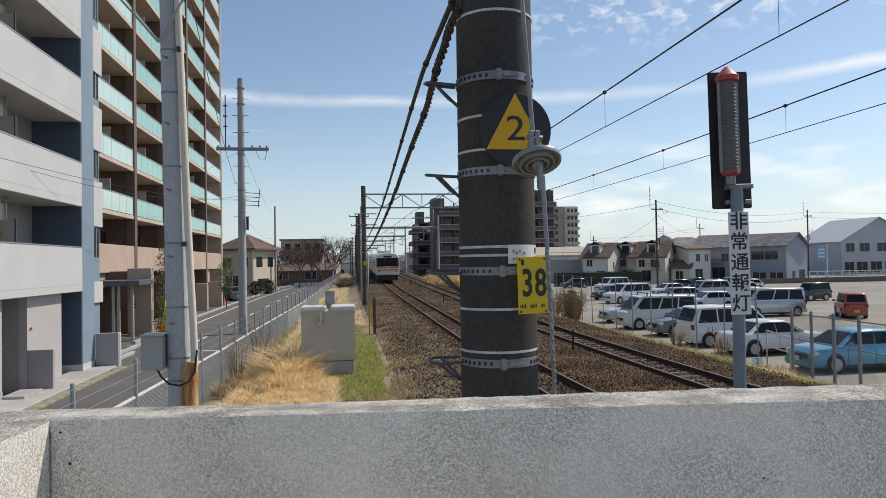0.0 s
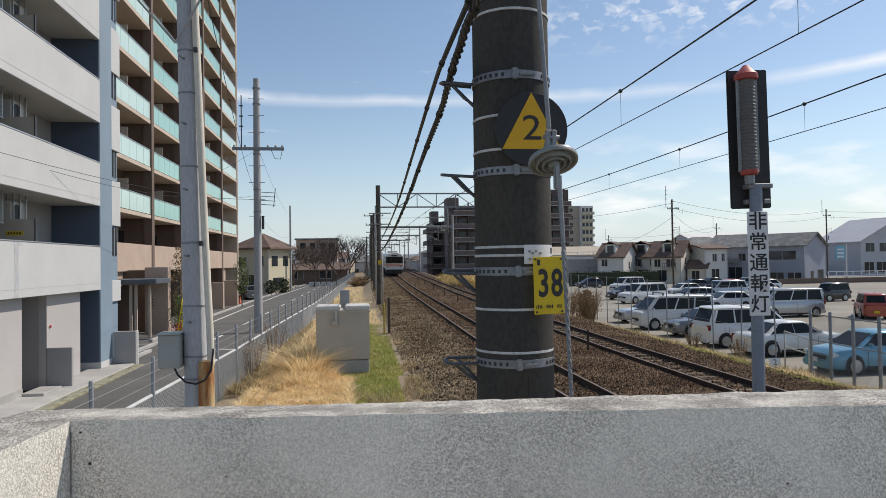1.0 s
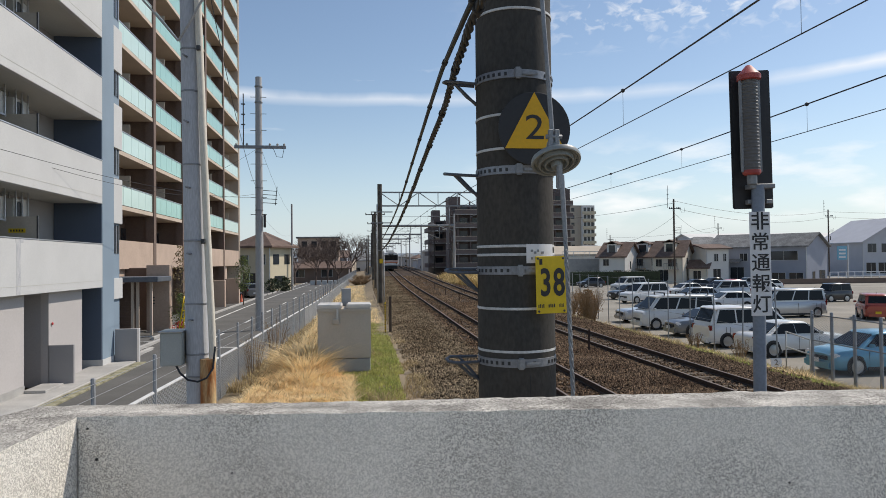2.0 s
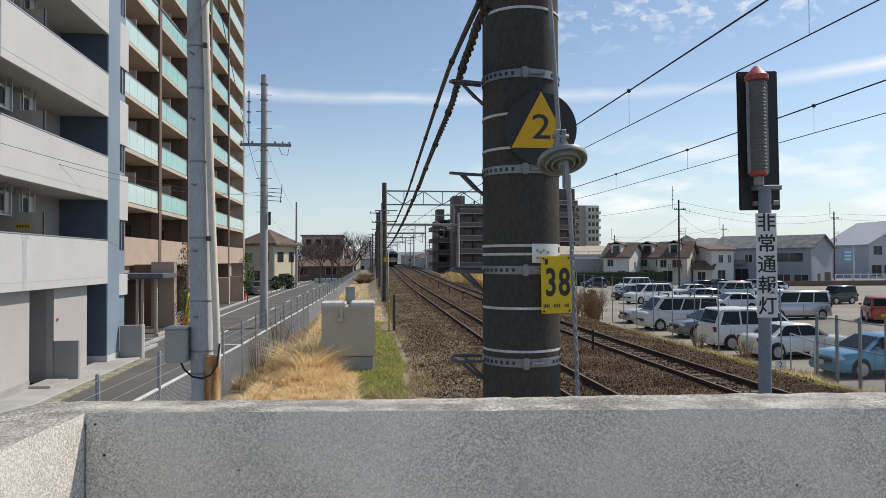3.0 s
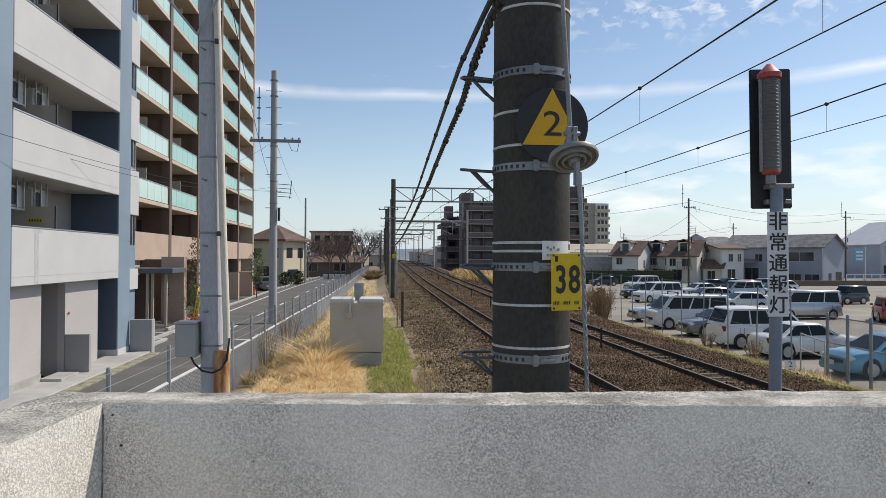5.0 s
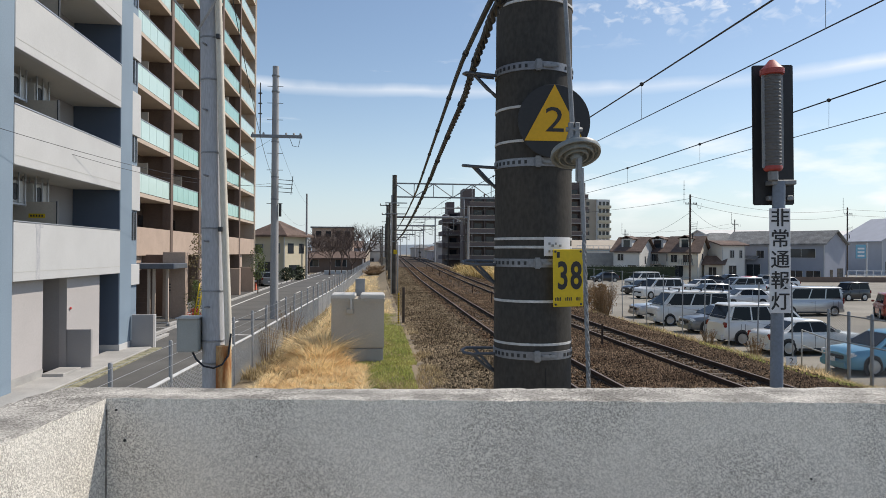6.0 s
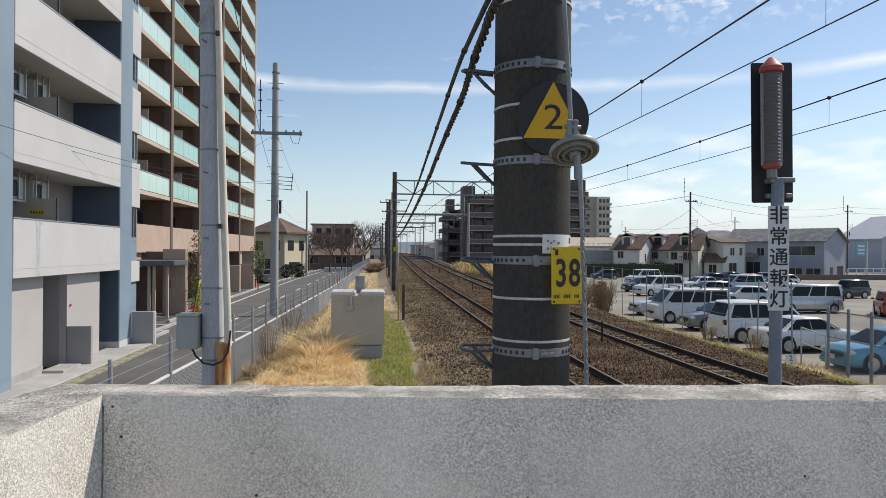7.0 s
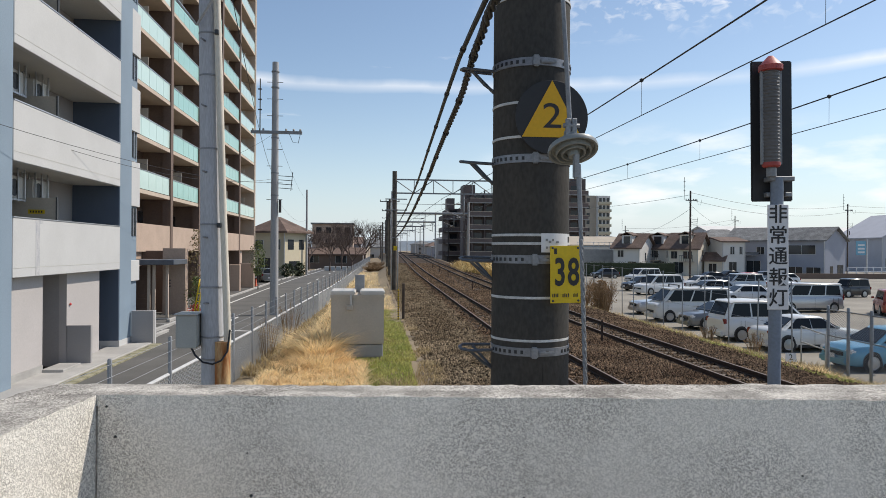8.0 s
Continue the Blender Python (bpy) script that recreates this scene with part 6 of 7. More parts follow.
def house(label, w, d, eave, ridge, wall, roof, at, hip=False, along="x", windows=(), over=0.5, balcony=None, porch=None, dormer=None):
    """A house with walls, a tiled gable or hip roof and windows; x along its front, front facing -y."""
    top = thing("house", label, "house", "houses")
    part("wall", box(B(), 0, w, 0, d, -0.3, eave), wall, top)
    bm = B()
    o, t = over, 0.18
    if hip:
        a = [(-o, -o), (w + o, -o), (w + o, d + o), (-o, d + o)]
        lo = [bm.verts.new((x, y, eave - 0.05)) for x, y in a]
        up = [bm.verts.new((x, y, eave + t)) for x, y in a]
        k = min(d, w) / 2 * 0.95
        r = [bm.verts.new((k, d / 2, ridge)), bm.verts.new((w - k, d / 2, ridge))] if w > d else [bm.verts.new((w / 2, k, ridge)), bm.verts.new((w / 2, d - k, ridge))]
        bm.faces.new(lo[::-1])
        for i in range(4):
            bm.faces.new((lo[i], lo[(i + 1) % 4], up[(i + 1) % 4], up[i]))
        if w > d:
            bm.faces.new((up[0], up[1], r[1], r[0])), bm.faces.new((up[1], up[2], r[1])), bm.faces.new((up[2], up[3], r[0], r[1])), bm.faces.new((up[3], up[0], r[0]))
        else:
            bm.faces.new((up[0], up[1], r[0])), bm.faces.new((up[1], up[2], r[1], r[0])), bm.faces.new((up[2], up[3], r[1])), bm.faces.new((up[3], up[0], r[0], r[1]))
        part("roof", bm, roof, top)
    else:
        gb = B()
        if along == "x":
            prism(bm, ((-o, eave - 0.25), (d / 2, ridge - 0.2), (d + o, eave - 0.25), (d + o, eave - 0.05), (d / 2, ridge), (-o, eave - 0.05)), "x", -o, w + o)
            prism(gb, ((0.02, eave), (d - 0.02, eave), (d / 2, ridge - 0.25)), "x", 0, w)
        else:
            prism(bm, ((-o, eave - 0.25), (w / 2, ridge - 0.2), (w + o, eave - 0.25), (w + o, eave - 0.05), (w / 2, ridge), (-o, eave - 0.05)), "y", -o, d + o)
            prism(gb, ((0.02, eave), (w - 0.02, eave), (w / 2, ridge - 0.25)), "y", 0, d)
        part("roof", bm, roof, top)
        part("gable", gb, wall, top)
    for side, a, z, ww, hh in windows:
        if side == "f":
            g = (a, a + ww, -0.03, 0.01, z, z + hh)
        else:
            x = w if side == "r" else 0
            g = (x - 0.03, x + 0.03, a, a + ww, z, z + hh)
        win = part("window", box(B(), *g), M["window"], top)
        if side == "f":
            for u in (a - 0.04, a + ww / 2 - 0.02, a + ww):
                part("frame", box(B(), u, u + 0.05, -0.06, 0.0, z - 0.04, z + hh + 0.04), M["alu"], win)
            part("sill", box(B(), a - 0.08, a + ww + 0.08, -0.1, 0.0, z - 0.09, z - 0.041), M["alu"], win)
    if balcony:
        a, ww, z = balcony
        bal = part("balcony", box(B(), a, a + ww, -1.0, -0.01, z, z + 0.15), M["beige_slab"], top)
        for k in range(7):
            part("baluster", box(B(), a + k * (ww - 0.05) / 6, a + 0.05 + k * (ww - 0.05) / 6, -1.0, -0.95, z + 0.15, z + 1.1), M["dark_steel"], bal)
        part("handrail", box(B(), a, a + ww, -1.02, -0.93, z + 1.1, z + 1.16), M["dark_steel"], bal)
    if porch:
        a, ww, z = porch
        bm = prism(B(), ((-1.3, z), (0.0, z + 0.55), (0.0, z + 0.4), (-1.3, z - 0.12)), "x", a, a + ww)
        part("porch_roof", bm, roof, top)
    if dormer:
        # a gabled dormer set in the front slope
        a, ww = dormer
        z0, z1 = eave + 0.1, eave + (ridge - eave) * 0.86
        dm = part("dormer", box(B(), a, a + ww, d * 0.1, d * 0.46, z0, z1 - 0.02), wall, top)
        part("dormer_roof", prism(B(), ((a - 0.25, z1 - 0.12), (a + ww / 2, z1 + 0.38), (a + ww + 0.25, z1 - 0.12), (a + ww + 0.25, z1 + 0.0), (a + ww / 2, z1 + 0.5), (a - 0.25, z1 + 0.0)), "y", d * 0.06, d * 0.5), roof, dm)
        part("dormer_window", box(B(), a + 0.35, a + ww - 0.35, d * 0.1 - 0.03, d * 0.1 - 0.002, z0 + 0.5, z1 - 0.25), M["window"], dm)
    for cx in (0.06, w - 0.1):
        part("downpipe", box(B(), cx, cx + 0.08, -0.1, -0.005, -0.2, eave - 0.1), M["alu"], top)
    top.matrix_basis = at
    return top


# beside the street
house("cream two-storey house with a dark hipped tile roof", 5.0, 5.3, 5.6, 7.7, M["cream"], M["roof_brown"], pose(-15.48, 90.11, -0.5, 0, 0, -25), True, windows=(("f", 0.6, 3.4, 1.2, 1.2), ("f", 3.0, 3.4, 1.3, 1.3), ("f", 1.0, 0.4, 2.0, 1.9), ("r", 0.7, 3.4, 1.4, 1.3), ("r", 3.4, 3.4, 1.3, 1.3), ("r", 1.0, 0.3, 2.6, 1.6)), over=0.7)
house("low house with brown roof behind street trees", 12, 8, 2.6, 3.8, M["brown_wall"], M["roof_brown"], pose(-13.5, 125, -0.5), windows=(("f", 2, 1, 2, 1.2), ("f", 7, 1, 2, 1.2)))
# beyond the car park
house("white house with brown roof, dormer and lit gable", 4.6, 7.4, 4.6, 7.1, M["off_white"], M["roof_brown"], pose(41.5, 113.2, LOT_Z, 0, 0, -42), windows=(("f", 0.8, 3.0, 1.0, 1.1), ("f", 2.6, 0.4, 1.4, 1.8), ("r", 2.6, 2.4, 0.5, 1.3)), dormer=(1.2, 1.8))
house("white house with brown tiled roof, dormer and balcony", 8.4, 7.0, 4.5, 7.2, M["off_white"], M["roof_brown"], pose(46.4, 117.2, LOT_Z, 0, 0, -42), windows=(("f", 0.6, 2.9, 1.3, 1.1), ("f", 3.2, 2.9, 1.5, 1.2), ("f", 6.2, 2.9, 1.2, 1.2), ("f", 0.8, 0.3, 1.8, 1.9), ("f", 4.0, 0.3, 1.8, 1.9)), balcony=(2.8, 2.4, 2.3), porch=(0.2, 2.4, 2.7), dormer=(3.4, 2.0))
house("cream house with brown roof, dormer and lit gable", 5.0, 6.4, 4.5, 7.2, M["pale_cream"], M["roof_brown"], pose(49.5, 109.4, LOT_Z, 0, 0, -42), windows=(("f", 0.6, 2.8, 1.0, 1.2), ("f", 2.6, 2.8, 1.4, 1.2), ("f", 1.0, 0.3, 1.6, 1.9), ("r", 2.4, 3.2, 0.6, 1.0), ("r", 4.4, 0.4, 1.0, 1.8)), balcony=(2.2, 2.2, 2.2), dormer=(1.8, 1.8))
house("small cream annexe with a brown lean roof", 3.0, 3.4, 2.6, 3.9, M["pale_cream"], M["roof_brown"], pose(55.0, 107.6, LOT_Z, 0, 0, -42), windows=(("f", 0.8, 0.3, 1.2, 1.7),))
house("white cubic house with a low brown roof", 4.0, 7, 5.8, 6.5, M["off_white"], M["roof_brown"], pose(57.3, 106, LOT_Z), windows=(("f", 1.4, 3.6, 0.7, 1.2), ("f", 3.0, 3.6, 0.5, 1.2), ("f", 1.2, 0.2, 1.3, 2.1)))
house("blue-grey two-storey house with grey tile roof", 7.0, 9, 6.0, 8.2, M["slate_blue"], M["roof_tile"], pose(60.9, 111.2, LOT_Z, 0, 0, -50), windows=(("f", 0.8, 3.6, 1.5, 1.5), ("f", 5.0, 3.6, 1.2, 1.2), ("f", 3.4, 0.2, 2.2, 2.3), ("f", 0.5, 0.3, 1.8, 1.4)), porch=(2.8, 2.6, 3.4))
house("blue-grey house with grey tile gable roof", 10.0, 7.0, 6.0, 8.1, M["slate_blue"], M["roof_tile"], pose(65.4, 107.7, LOT_Z, 0, 0, -60), windows=(("f", 4.2, 3.7, 4.4, 1.4), ("f", 1.0, 3.7, 1.5, 1.4), ("f", 4.4, 0.4, 2.2, 1.2), ("f", 7.2, 0.4, 2.2, 1.2), ("r", 4.2, 0.6, 2.0, 1.4), ("r", 1.8, 0.2, 0.9, 1.6)))
house("large pale grey gabled hall", 18, 14, 7.2, 12.4, M["pale_grey"], M["pale_grey"], pose(105, 130, LOT_Z), along="y", windows=(("f", 1.2, 5.0, 2.0, 1.8), ("f", 4.4, 5.0, 2.4, 1.8), ("f", 8.6, 5.0, 2.4, 1.8), ("f", 0.8, 0.6, 2.2, 2.2), ("f", 3.6, 0.6, 2.6, 2.2), ("f", 7.0, 0.6, 2.6, 2.2), ("f", 10.4, 0.6, 2.6, 2.2)))
house("long white shed with a shallow roof", 44, 14, 8.2, 10.2, M["pale_grey"], M["off_white"], pose(80, 152, LOT_Z), windows=(("f", 4, 3, 3, 1.4), ("f", 14, 3, 3, 1.4), ("f", 24, 3, 3, 1.4)))
house("dark roofed house behind the row", 11, 8, 6.0, 8.4, M["beige_siding"], M["roof_tile"], pose(63, 124, LOT_Z), True)
house("low workshop with a pale roof", 13, 10, 5.2, 6.9, M["off_white"], M["beige_siding"], pose(36.5, 130, LOT_Z), windows=(("f", 1, 2.4, 5, 1.4), ("f", 7, 2.4, 5, 1.4)))


def walls_and_hedge():
    bm = box(B(), 36.5, 47.2, 118, 118.5, -1.1, 3.25)
    tagged(part("retaining_wall", bm, M["concrete"]), "stained grey concrete wall behind a hedge", "wall", kind="structure")
    fence = thing("blue_fence", "pale blue steel railing on the concrete wall", "fence")
    for k in range(11):
        part("post", box(B(), 36.6 + k * 1.0, 36.66 + k * 1.0, 118.2, 118.26, 3.25, 4.6), M["headlight"], fence)
    for z in (3.7, 4.5):
        part("rail", box(B(), 36.6, 46.8, 118.2, 118.26, z, z + 0.07), P_BLUE, fence)
    bw = thing("brick_wall", "low brown wall at the edge of car park", "wall")
    part("wall", box(B(), 58, 110, 96, 96.3, -1.1, -0.2), M["brown_wall"], bw)
    sg = thing("blue_sign", "blue and white notice board on a pale post", "sign")
    part("board", box(B(), 80.2, 82.0, 105, 105.1, 2.6, 4.9), P_BLUE, sg)
    for k in range(3):
        part("mark", box(B(), 80.5, 81.7, 104.97, 104.995, 2.9 + k * 0.6, 3.2 + k * 0.6), M["sign_white"], sg)
    part("post", box(B(), 82.1, 82.3, 105, 105.2, -1.05, 5.2), M["alu"], sg)
    rl = thing("white_railing", "white steel railing before the gabled hall", "railing")
    for k in range(14):
        part("post", box(B(), 78 + k * 1.5, 78.1 + k * 1.5, 104, 104.1, -1.05, 0.6), M["sign_white"], rl)
    for z in (-0.2, 0.5):
        part("rail", box(B(), 78, 97.6, 103.98, 104.12, z, z + 0.12), M["sign_white"], rl)
    r = random.Random(5)
    bm = B()
    for i in range(9000):
        x, y, z = r.uniform(33.2, 48), r.uniform(102.6, 104.2), r.uniform(-1.0, 1.25) + 0.12 * math.sin(i)
        s = r.uniform(0.08, 0.16)
        a = Vector((r.uniform(-1, 1), r.uniform(-1, 1), r.uniform(-1, 1))) * s
        c = Vector((r.uniform(-1, 1), r.uniform(-1, 1), r.uniform(-1, 1))) * s
        p = Vector((x, y, z))
        bm.faces.new([bm.verts.new(p), bm.verts.new(p + a), bm.verts.new(p + c)])
    h = thing("hedge", "long dark green clipped hedge", "hedge")
    part("foliage", bm, M["hedge"], h)
    part("core", box(B(), 33.4, 47.8, 102.9, 104, -1.1, 1.1), M["hedge"], h)


walls_and_hedge()


def brown_complex():
    """Stepped brown apartment buildings beyond the railway."""
    dark = material("dark_brown_facade", (0.13, 0.103, 0.095), 0.8, vary=0.1, scale=0.3)
    rail_m = material("brown_balcony_front", (0.16, 0.125, 0.115), 0.8, vary=0.08, scale=0.4)
    for x0, x1, y, h, lab in ((17.7, 22.4, 158, 12.6, "narrow brown apartment building with small balconies"), (21.0, 32.0, 142, 15.0, "dark brown apartment building with long balconies"), (34.5, 49.0, 152, 19.5, "tall brown apartment building with stacked balconies")):
        top = thing("apartment_building", lab, "apartment building", "brown apartments")
        part("core", box(B(), x0, x1, y, y + 12, -0.8, h), dark, top)
        if x0 == 21.0:
            part("stair_tower", box(B(), x0 - 1.6, x0 + 0.9, y + 1, y + 6, -0.8, h + 1.8), rail_m, top)
        if x0 == 17.7:
            part("lift_tower", box(B(), x0 + 0.1, x0 + 1.9, y + 2, y + 6, h + 0.001, h + 2.6), rail_m, top)
        n = int(h / 2.8)
        for k in range(n):
            z = 1.6 + k * 2.8
            b = part("balcony", box(B(), x0 - 0.5, x1 + 0.3, y - 1.3, y - 0.02, z, z + 1.1), rail_m, top)
            for j in range(int((x1 - x0) / 2.6) + 1):
                part("partition", box(B(), x0 + j * 2.6, x0 + 0.12 + j * 2.6, y - 1.29, y - 0.03, z + 1.101, z + 2.75), rail_m, b)
            part("slab_edge", box(B(), x0 - 0.53, x1 + 0.33, y - 1.34, y - 1.301, z - 0.02, z + 0.16), M["concrete"], b)
            part("front_line", box(B(), x0 - 0.52, x1 + 0.32, y - 1.33, y - 1.301, z + 1.0, z + 1.1), M["beige_slab"], b)
            side = part("side_balcony", box(B(), x0 - 1.2, x0 - 0.51, y - 0.5, y + 9, z, z + 1.0), rail_m, top)
            for j in range(int((x1 - x0) / 2.6)):
                w = part("window", box(B(), x0 + 0.6 + j * 2.6, x0 + 2.2 + j * 2.6, y - 0.015, y + 0.02, z + 0.2, z + 2.2), M["window"], top)
    top = thing("apartment_building", "distant beige high-rise flats with rows of balconies", "apartment building")
    part("core", box(B(), 79.8, 89.3, 250, 262, -0.8, 23.8), M["beige_siding"], top)
    part("wing", box(B(), 84.8, 89.5, 248, 249.98, -0.8, 23.6), M["off_white"], top)
    for k in range(8):
        for j in range(3):
            part("window", box(B(), 85.2 + j * 1.45, 86.2 + j * 1.45, 247.95, 247.99, 1.8 + k * 2.8, 3.2 + k * 2.8), M["window"], top)
        part("balcony", box(B(), 84.7, 89.7, 246.9, 247.9, 0.7 + k * 2.8, 1.7 + k * 2.8), M["cream"], top)
        part("window", box(B(), 81, 82.2, 249.95, 249.99, 1.8 + k * 2.8, 3.2 + k * 2.8), M["window"], top)
    top = thing("apartment_building", "square brown building behind bare trees", "apartment building")
    part("core", box(B(), -15.4, -4.9, 180, 192, -0.8, 9.4), M["pink_wall"], top)
    part("roof", box(B(), -15.8, -4.5, 179.6, 192.4, 9.41, 9.8), M["roof_tile"], top)
    for k in range(3):
        for j in range(4):
            part("window", box(B(), -14.4 + j * 2.5, -13.0 + j * 2.5, 179.95, 179.99, 1.2 + k * 2.9, 2.8 + k * 2.9), M["window"], top)


brown_complex()


def yard_fence():
    """Pale slatted fence on a low bank between the railway and the brown flats."""
    sheet("ground", [(y, ((15.0 + bend(y), LOT_Z - 0.03), (16.6 + bend(y), LOT_Z + 0.6), (26.0, LOT_Z + 0.6), (28.0, LOT_Z - 0.03))) for y in range(104, 141, 6)], M["far_ground"], "raised yard before the brown flats", "ground")
    top = thing("yard_fence", "pale grey slatted fence beside the railway", "fence")
    me = mesh_of("slat", box(B(), -0.05, 0.05, -0.012, 0.012, 0, 1.3), M["mesh_wire"])
    for k in range(110):
        y = 105 + k * 0.3
        o = new("slat", me)
        o.parent = top
        o.matrix_basis = pose(16.8 + bend(y), y, LOT_Z + 0.58, 0, 0, 90)
    for z in (0.2, 1.1):
        part("rail", pipe(B(), [(16.83 + bend(y), y, LOT_Z + 0.58 + z) for y in (105, 115, 125, 138)], 0.03, 5), M["galv"], top)


yard_fence()


def skyline():
    """Small distant houses and a low wooded ridge."""
    r = random.Random(21)
    n = 0
    walls = [M["off_white"], M["beige_siding"], M["grey_wall"], M["slate_blue"], M["cream"]]
    for i in range(110):
        y = r.uniform(190, 430)
        a = r.uniform(-0.16, 0.62) if i % 3 else r.uniform(-0.06, 0.2)
        x = y * a
        if abs(x - 7 - bend(y)) < 13 or -17 < x < -3 and y < 200:
            continue
        w, d, h = r.uniform(8, 14), r.uniform(8, 12), r.uniform(4.5, 7.5)
        ws = tuple(("f", 1 + k * 3.0, 1.0 + 2.6 * s, 1.4, 1.1) for k in range(int((w - 1) / 3)) for s in range(2 if h > 5.4 else 1))
        house("distant pale house with a tiled roof", w, d, h, h + r.uniform(1.2, 2.4), r.choice(walls), r.choice([M["roof_tile"], M["roof_brown"]]), pose(x, y, -0.9, 0, 0, r.uniform(-20, 20)), r.random() < 0.4, r.choice("xy"), ws)
    bm = B()
    last = None
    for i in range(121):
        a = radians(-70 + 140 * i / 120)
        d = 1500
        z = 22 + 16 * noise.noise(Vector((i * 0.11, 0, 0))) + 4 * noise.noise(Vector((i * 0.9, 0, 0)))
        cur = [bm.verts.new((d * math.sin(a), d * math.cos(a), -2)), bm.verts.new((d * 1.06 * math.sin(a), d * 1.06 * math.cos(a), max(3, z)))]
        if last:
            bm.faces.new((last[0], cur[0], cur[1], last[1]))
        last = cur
    # distance haze is put into the ridge's blue-grey colour
    tagged(part("backdrop", bm, material("haze_tinted_ridge", (0.2, 0.24, 0.28), 0.95, vary=0.1, scale=0.02, fine=0.2)), "low wooded ridge on the horizon, haze put into its colour", "hill", kind="structure")


skyline()
for px, py, h in ((39.1, 80, 11.5), (83.9, 112, 12.6), (84.2, 150, 12.3), (61.6, 160, 10.1)):
    t = power_pole(px, py, h, LOT_Z, h - 2.2, 0.55, 0.62, "bark", "grey-brown power pole with crossarms behind the car park")


# ---- vegetation ----
def blades(name, count, area, height, mat, label, seed, lean=0.35, width=0.012, category="grass", ground=None, clump=0.0):
    """Bent grass blades as one mesh. area: a function of the random generator that gives x, y."""
    r = random.Random(seed)
    verts, faces = [], []
    for i in range(count):
        x, y = area(r)
        z = ground(x, y) if ground else SIDE_Z
        h = height(x, y) * r.uniform(0.5, 1.25)
        a = r.uniform(0, 6.283)
        w = width * r.uniform(0.7, 1.5) * (1 + 0.012 * y)
        dx, dy = math.cos(a) * w, math.sin(a) * w
        b = a + r.uniform(0.8, 2.3)
        l1, l2 = lean * h * r.uniform(0.1, 0.5), lean * h * r.uniform(0.5, 1.6)
        n = len(verts)
        verts += [(x - dx, y - dy, z - 0.02), (x + dx, y + dy, z - 0.02),
                  (x - dx * 0.7 + l1 * math.cos(b), y - dy * 0.7 + l1 * math.sin(b), z + h * 0.55), (x + dx * 0.7 + l1 * math.cos(b), y + dy * 0.7 + l1 * math.sin(b), z + h * 0.55),
                  (x + l2 * math.cos(b), y + l2 * math.sin(b), z + h)]
        faces += [(n, n + 1, n + 3, n + 2), (n + 2, n + 3, n + 4)]
    me = bpy.data.meshes.new(name)
    me.from_pydata(verts, [], faces)
    me.materials.append(mat)
    return tagged(new(name, me), label, category, kind="stuff")


def patch(x0, x1, y0, y1, power=1.6, clump=None):
    """Random places in a rectangle, denser near y0; clump keeps them to patches."""
    def pick(r):
        for k in range(12):
            x, y = r.uniform(x0, x1), y0 + (y1 - y0) * r.random() ** power
            if clump is None or noise.noise(Vector((x * 0.9, y * 0.45, clump))) > 0.05:
                break
        return x, y
    return pick


def straw_area(r):
    y = 15.6 + 6.0 * r.random()
    x = -2.7 + 2.6 * r.random() ** 1.15
    return (x, y) if x < -1.25 or y < 20.5 - 0.9 * max(0.0, x + 1.25) else (-2.0 + 0.7 * r.random(), y)


def heap(x, y):
    """Height of the straw: tallest against the cabinet's side, falling towards the track and the fence."""
    rough = 0.75 + 0.7 * noise.noise(Vector((x * 3.1, y * 2.3, 0)))
    return rough * (0.2 + 0.85 * max(0.0, 1 - abs(x + 1.45) / 0.9) * max(0.0, min(1.0, (y - 17.5) / 3)))


blades("dry_grass", 19000, straw_area, heap, M["straw"], "tangled golden dry grass heaped beside the cabinet", 1, 1.5, 0.009)
blades("dry_grass", 2200, straw_area, lambda x, y: 1.15 * heap(x, y), M["straw"], "upright golden grass stalks beside the cabinet", 21, 0.45, 0.008)
blades("dry_grass", 1500, straw_area, lambda x, y: 1.1 * heap(x, y), M["weed_straw"], "darker withered stalks among the golden grass", 22, 0.9, 0.008)
blades("dry_grass", 9000, patch(-2.3, 0.3, 23, 40, 1.5), lambda x, y: 0.22 + 0.25 * max(0, noise.noise(Vector((x, y * 0.2, 4)))), M["straw"], "short straw-coloured grass along the track", 2, 0.8, 0.012)
blades("dry_grass", 8000, patch(-1.9, 1.3, 36, 90, 1.4), lambda x, y: 0.22 + 0.25 * max(0, noise.noise(Vector((x, y * 0.2, 4)))), M["straw"], "straw-coloured grass further along the track", 23, 0.8, 0.012)
blades("green_grass", 9000, patch(0.3, 1.35, 20, 42, 1.2), lambda x, y: max(0.03, 0.12 + 0.1 * noise.noise(Vector((x * 1.4, y * 0.5, 5)))), M["grass"], "green grass strip beside the cable trough", 24, 0.6, 0.010)
blades("green_grass", 24000, patch(-0.7, 1.15, 12, 32, 1.5), lambda x, y: max(0.02, 0.1 + 0.09 * noise.noise(Vector((x * 1.1, y * 0.6, 9)))), M["grass"], "short patchy green grass beside the track", 3, 0.5, 0.009)
blades("dry_grass", 6500, patch(0.0, 1.95, 14, 44, 1.2, 2.0), lambda x, y: 0.1 + 0.1 * max(0, noise.noise(Vector((x, y * 0.5, 3)))), M["weed_straw"], "thin straw in the green grass", 4, 0.9, 0.008)


blades("dry_grass", 4500, lambda r: (lambda y: (fence_x(y) + 0.1 + 1.5 * r.random(), y))(18 + 50 * r.random() ** 1.5), lambda x, y: 0.22, M["weed_straw"], "withered weeds along the foot of the street fence", 12, 0.9, 0.011)


def bank_z(x, y):
    u = x - bend(y)
    return float(np.interp(u, (12.2, 14.8), (SIDE_Z - 0.06, LOT_Z)))


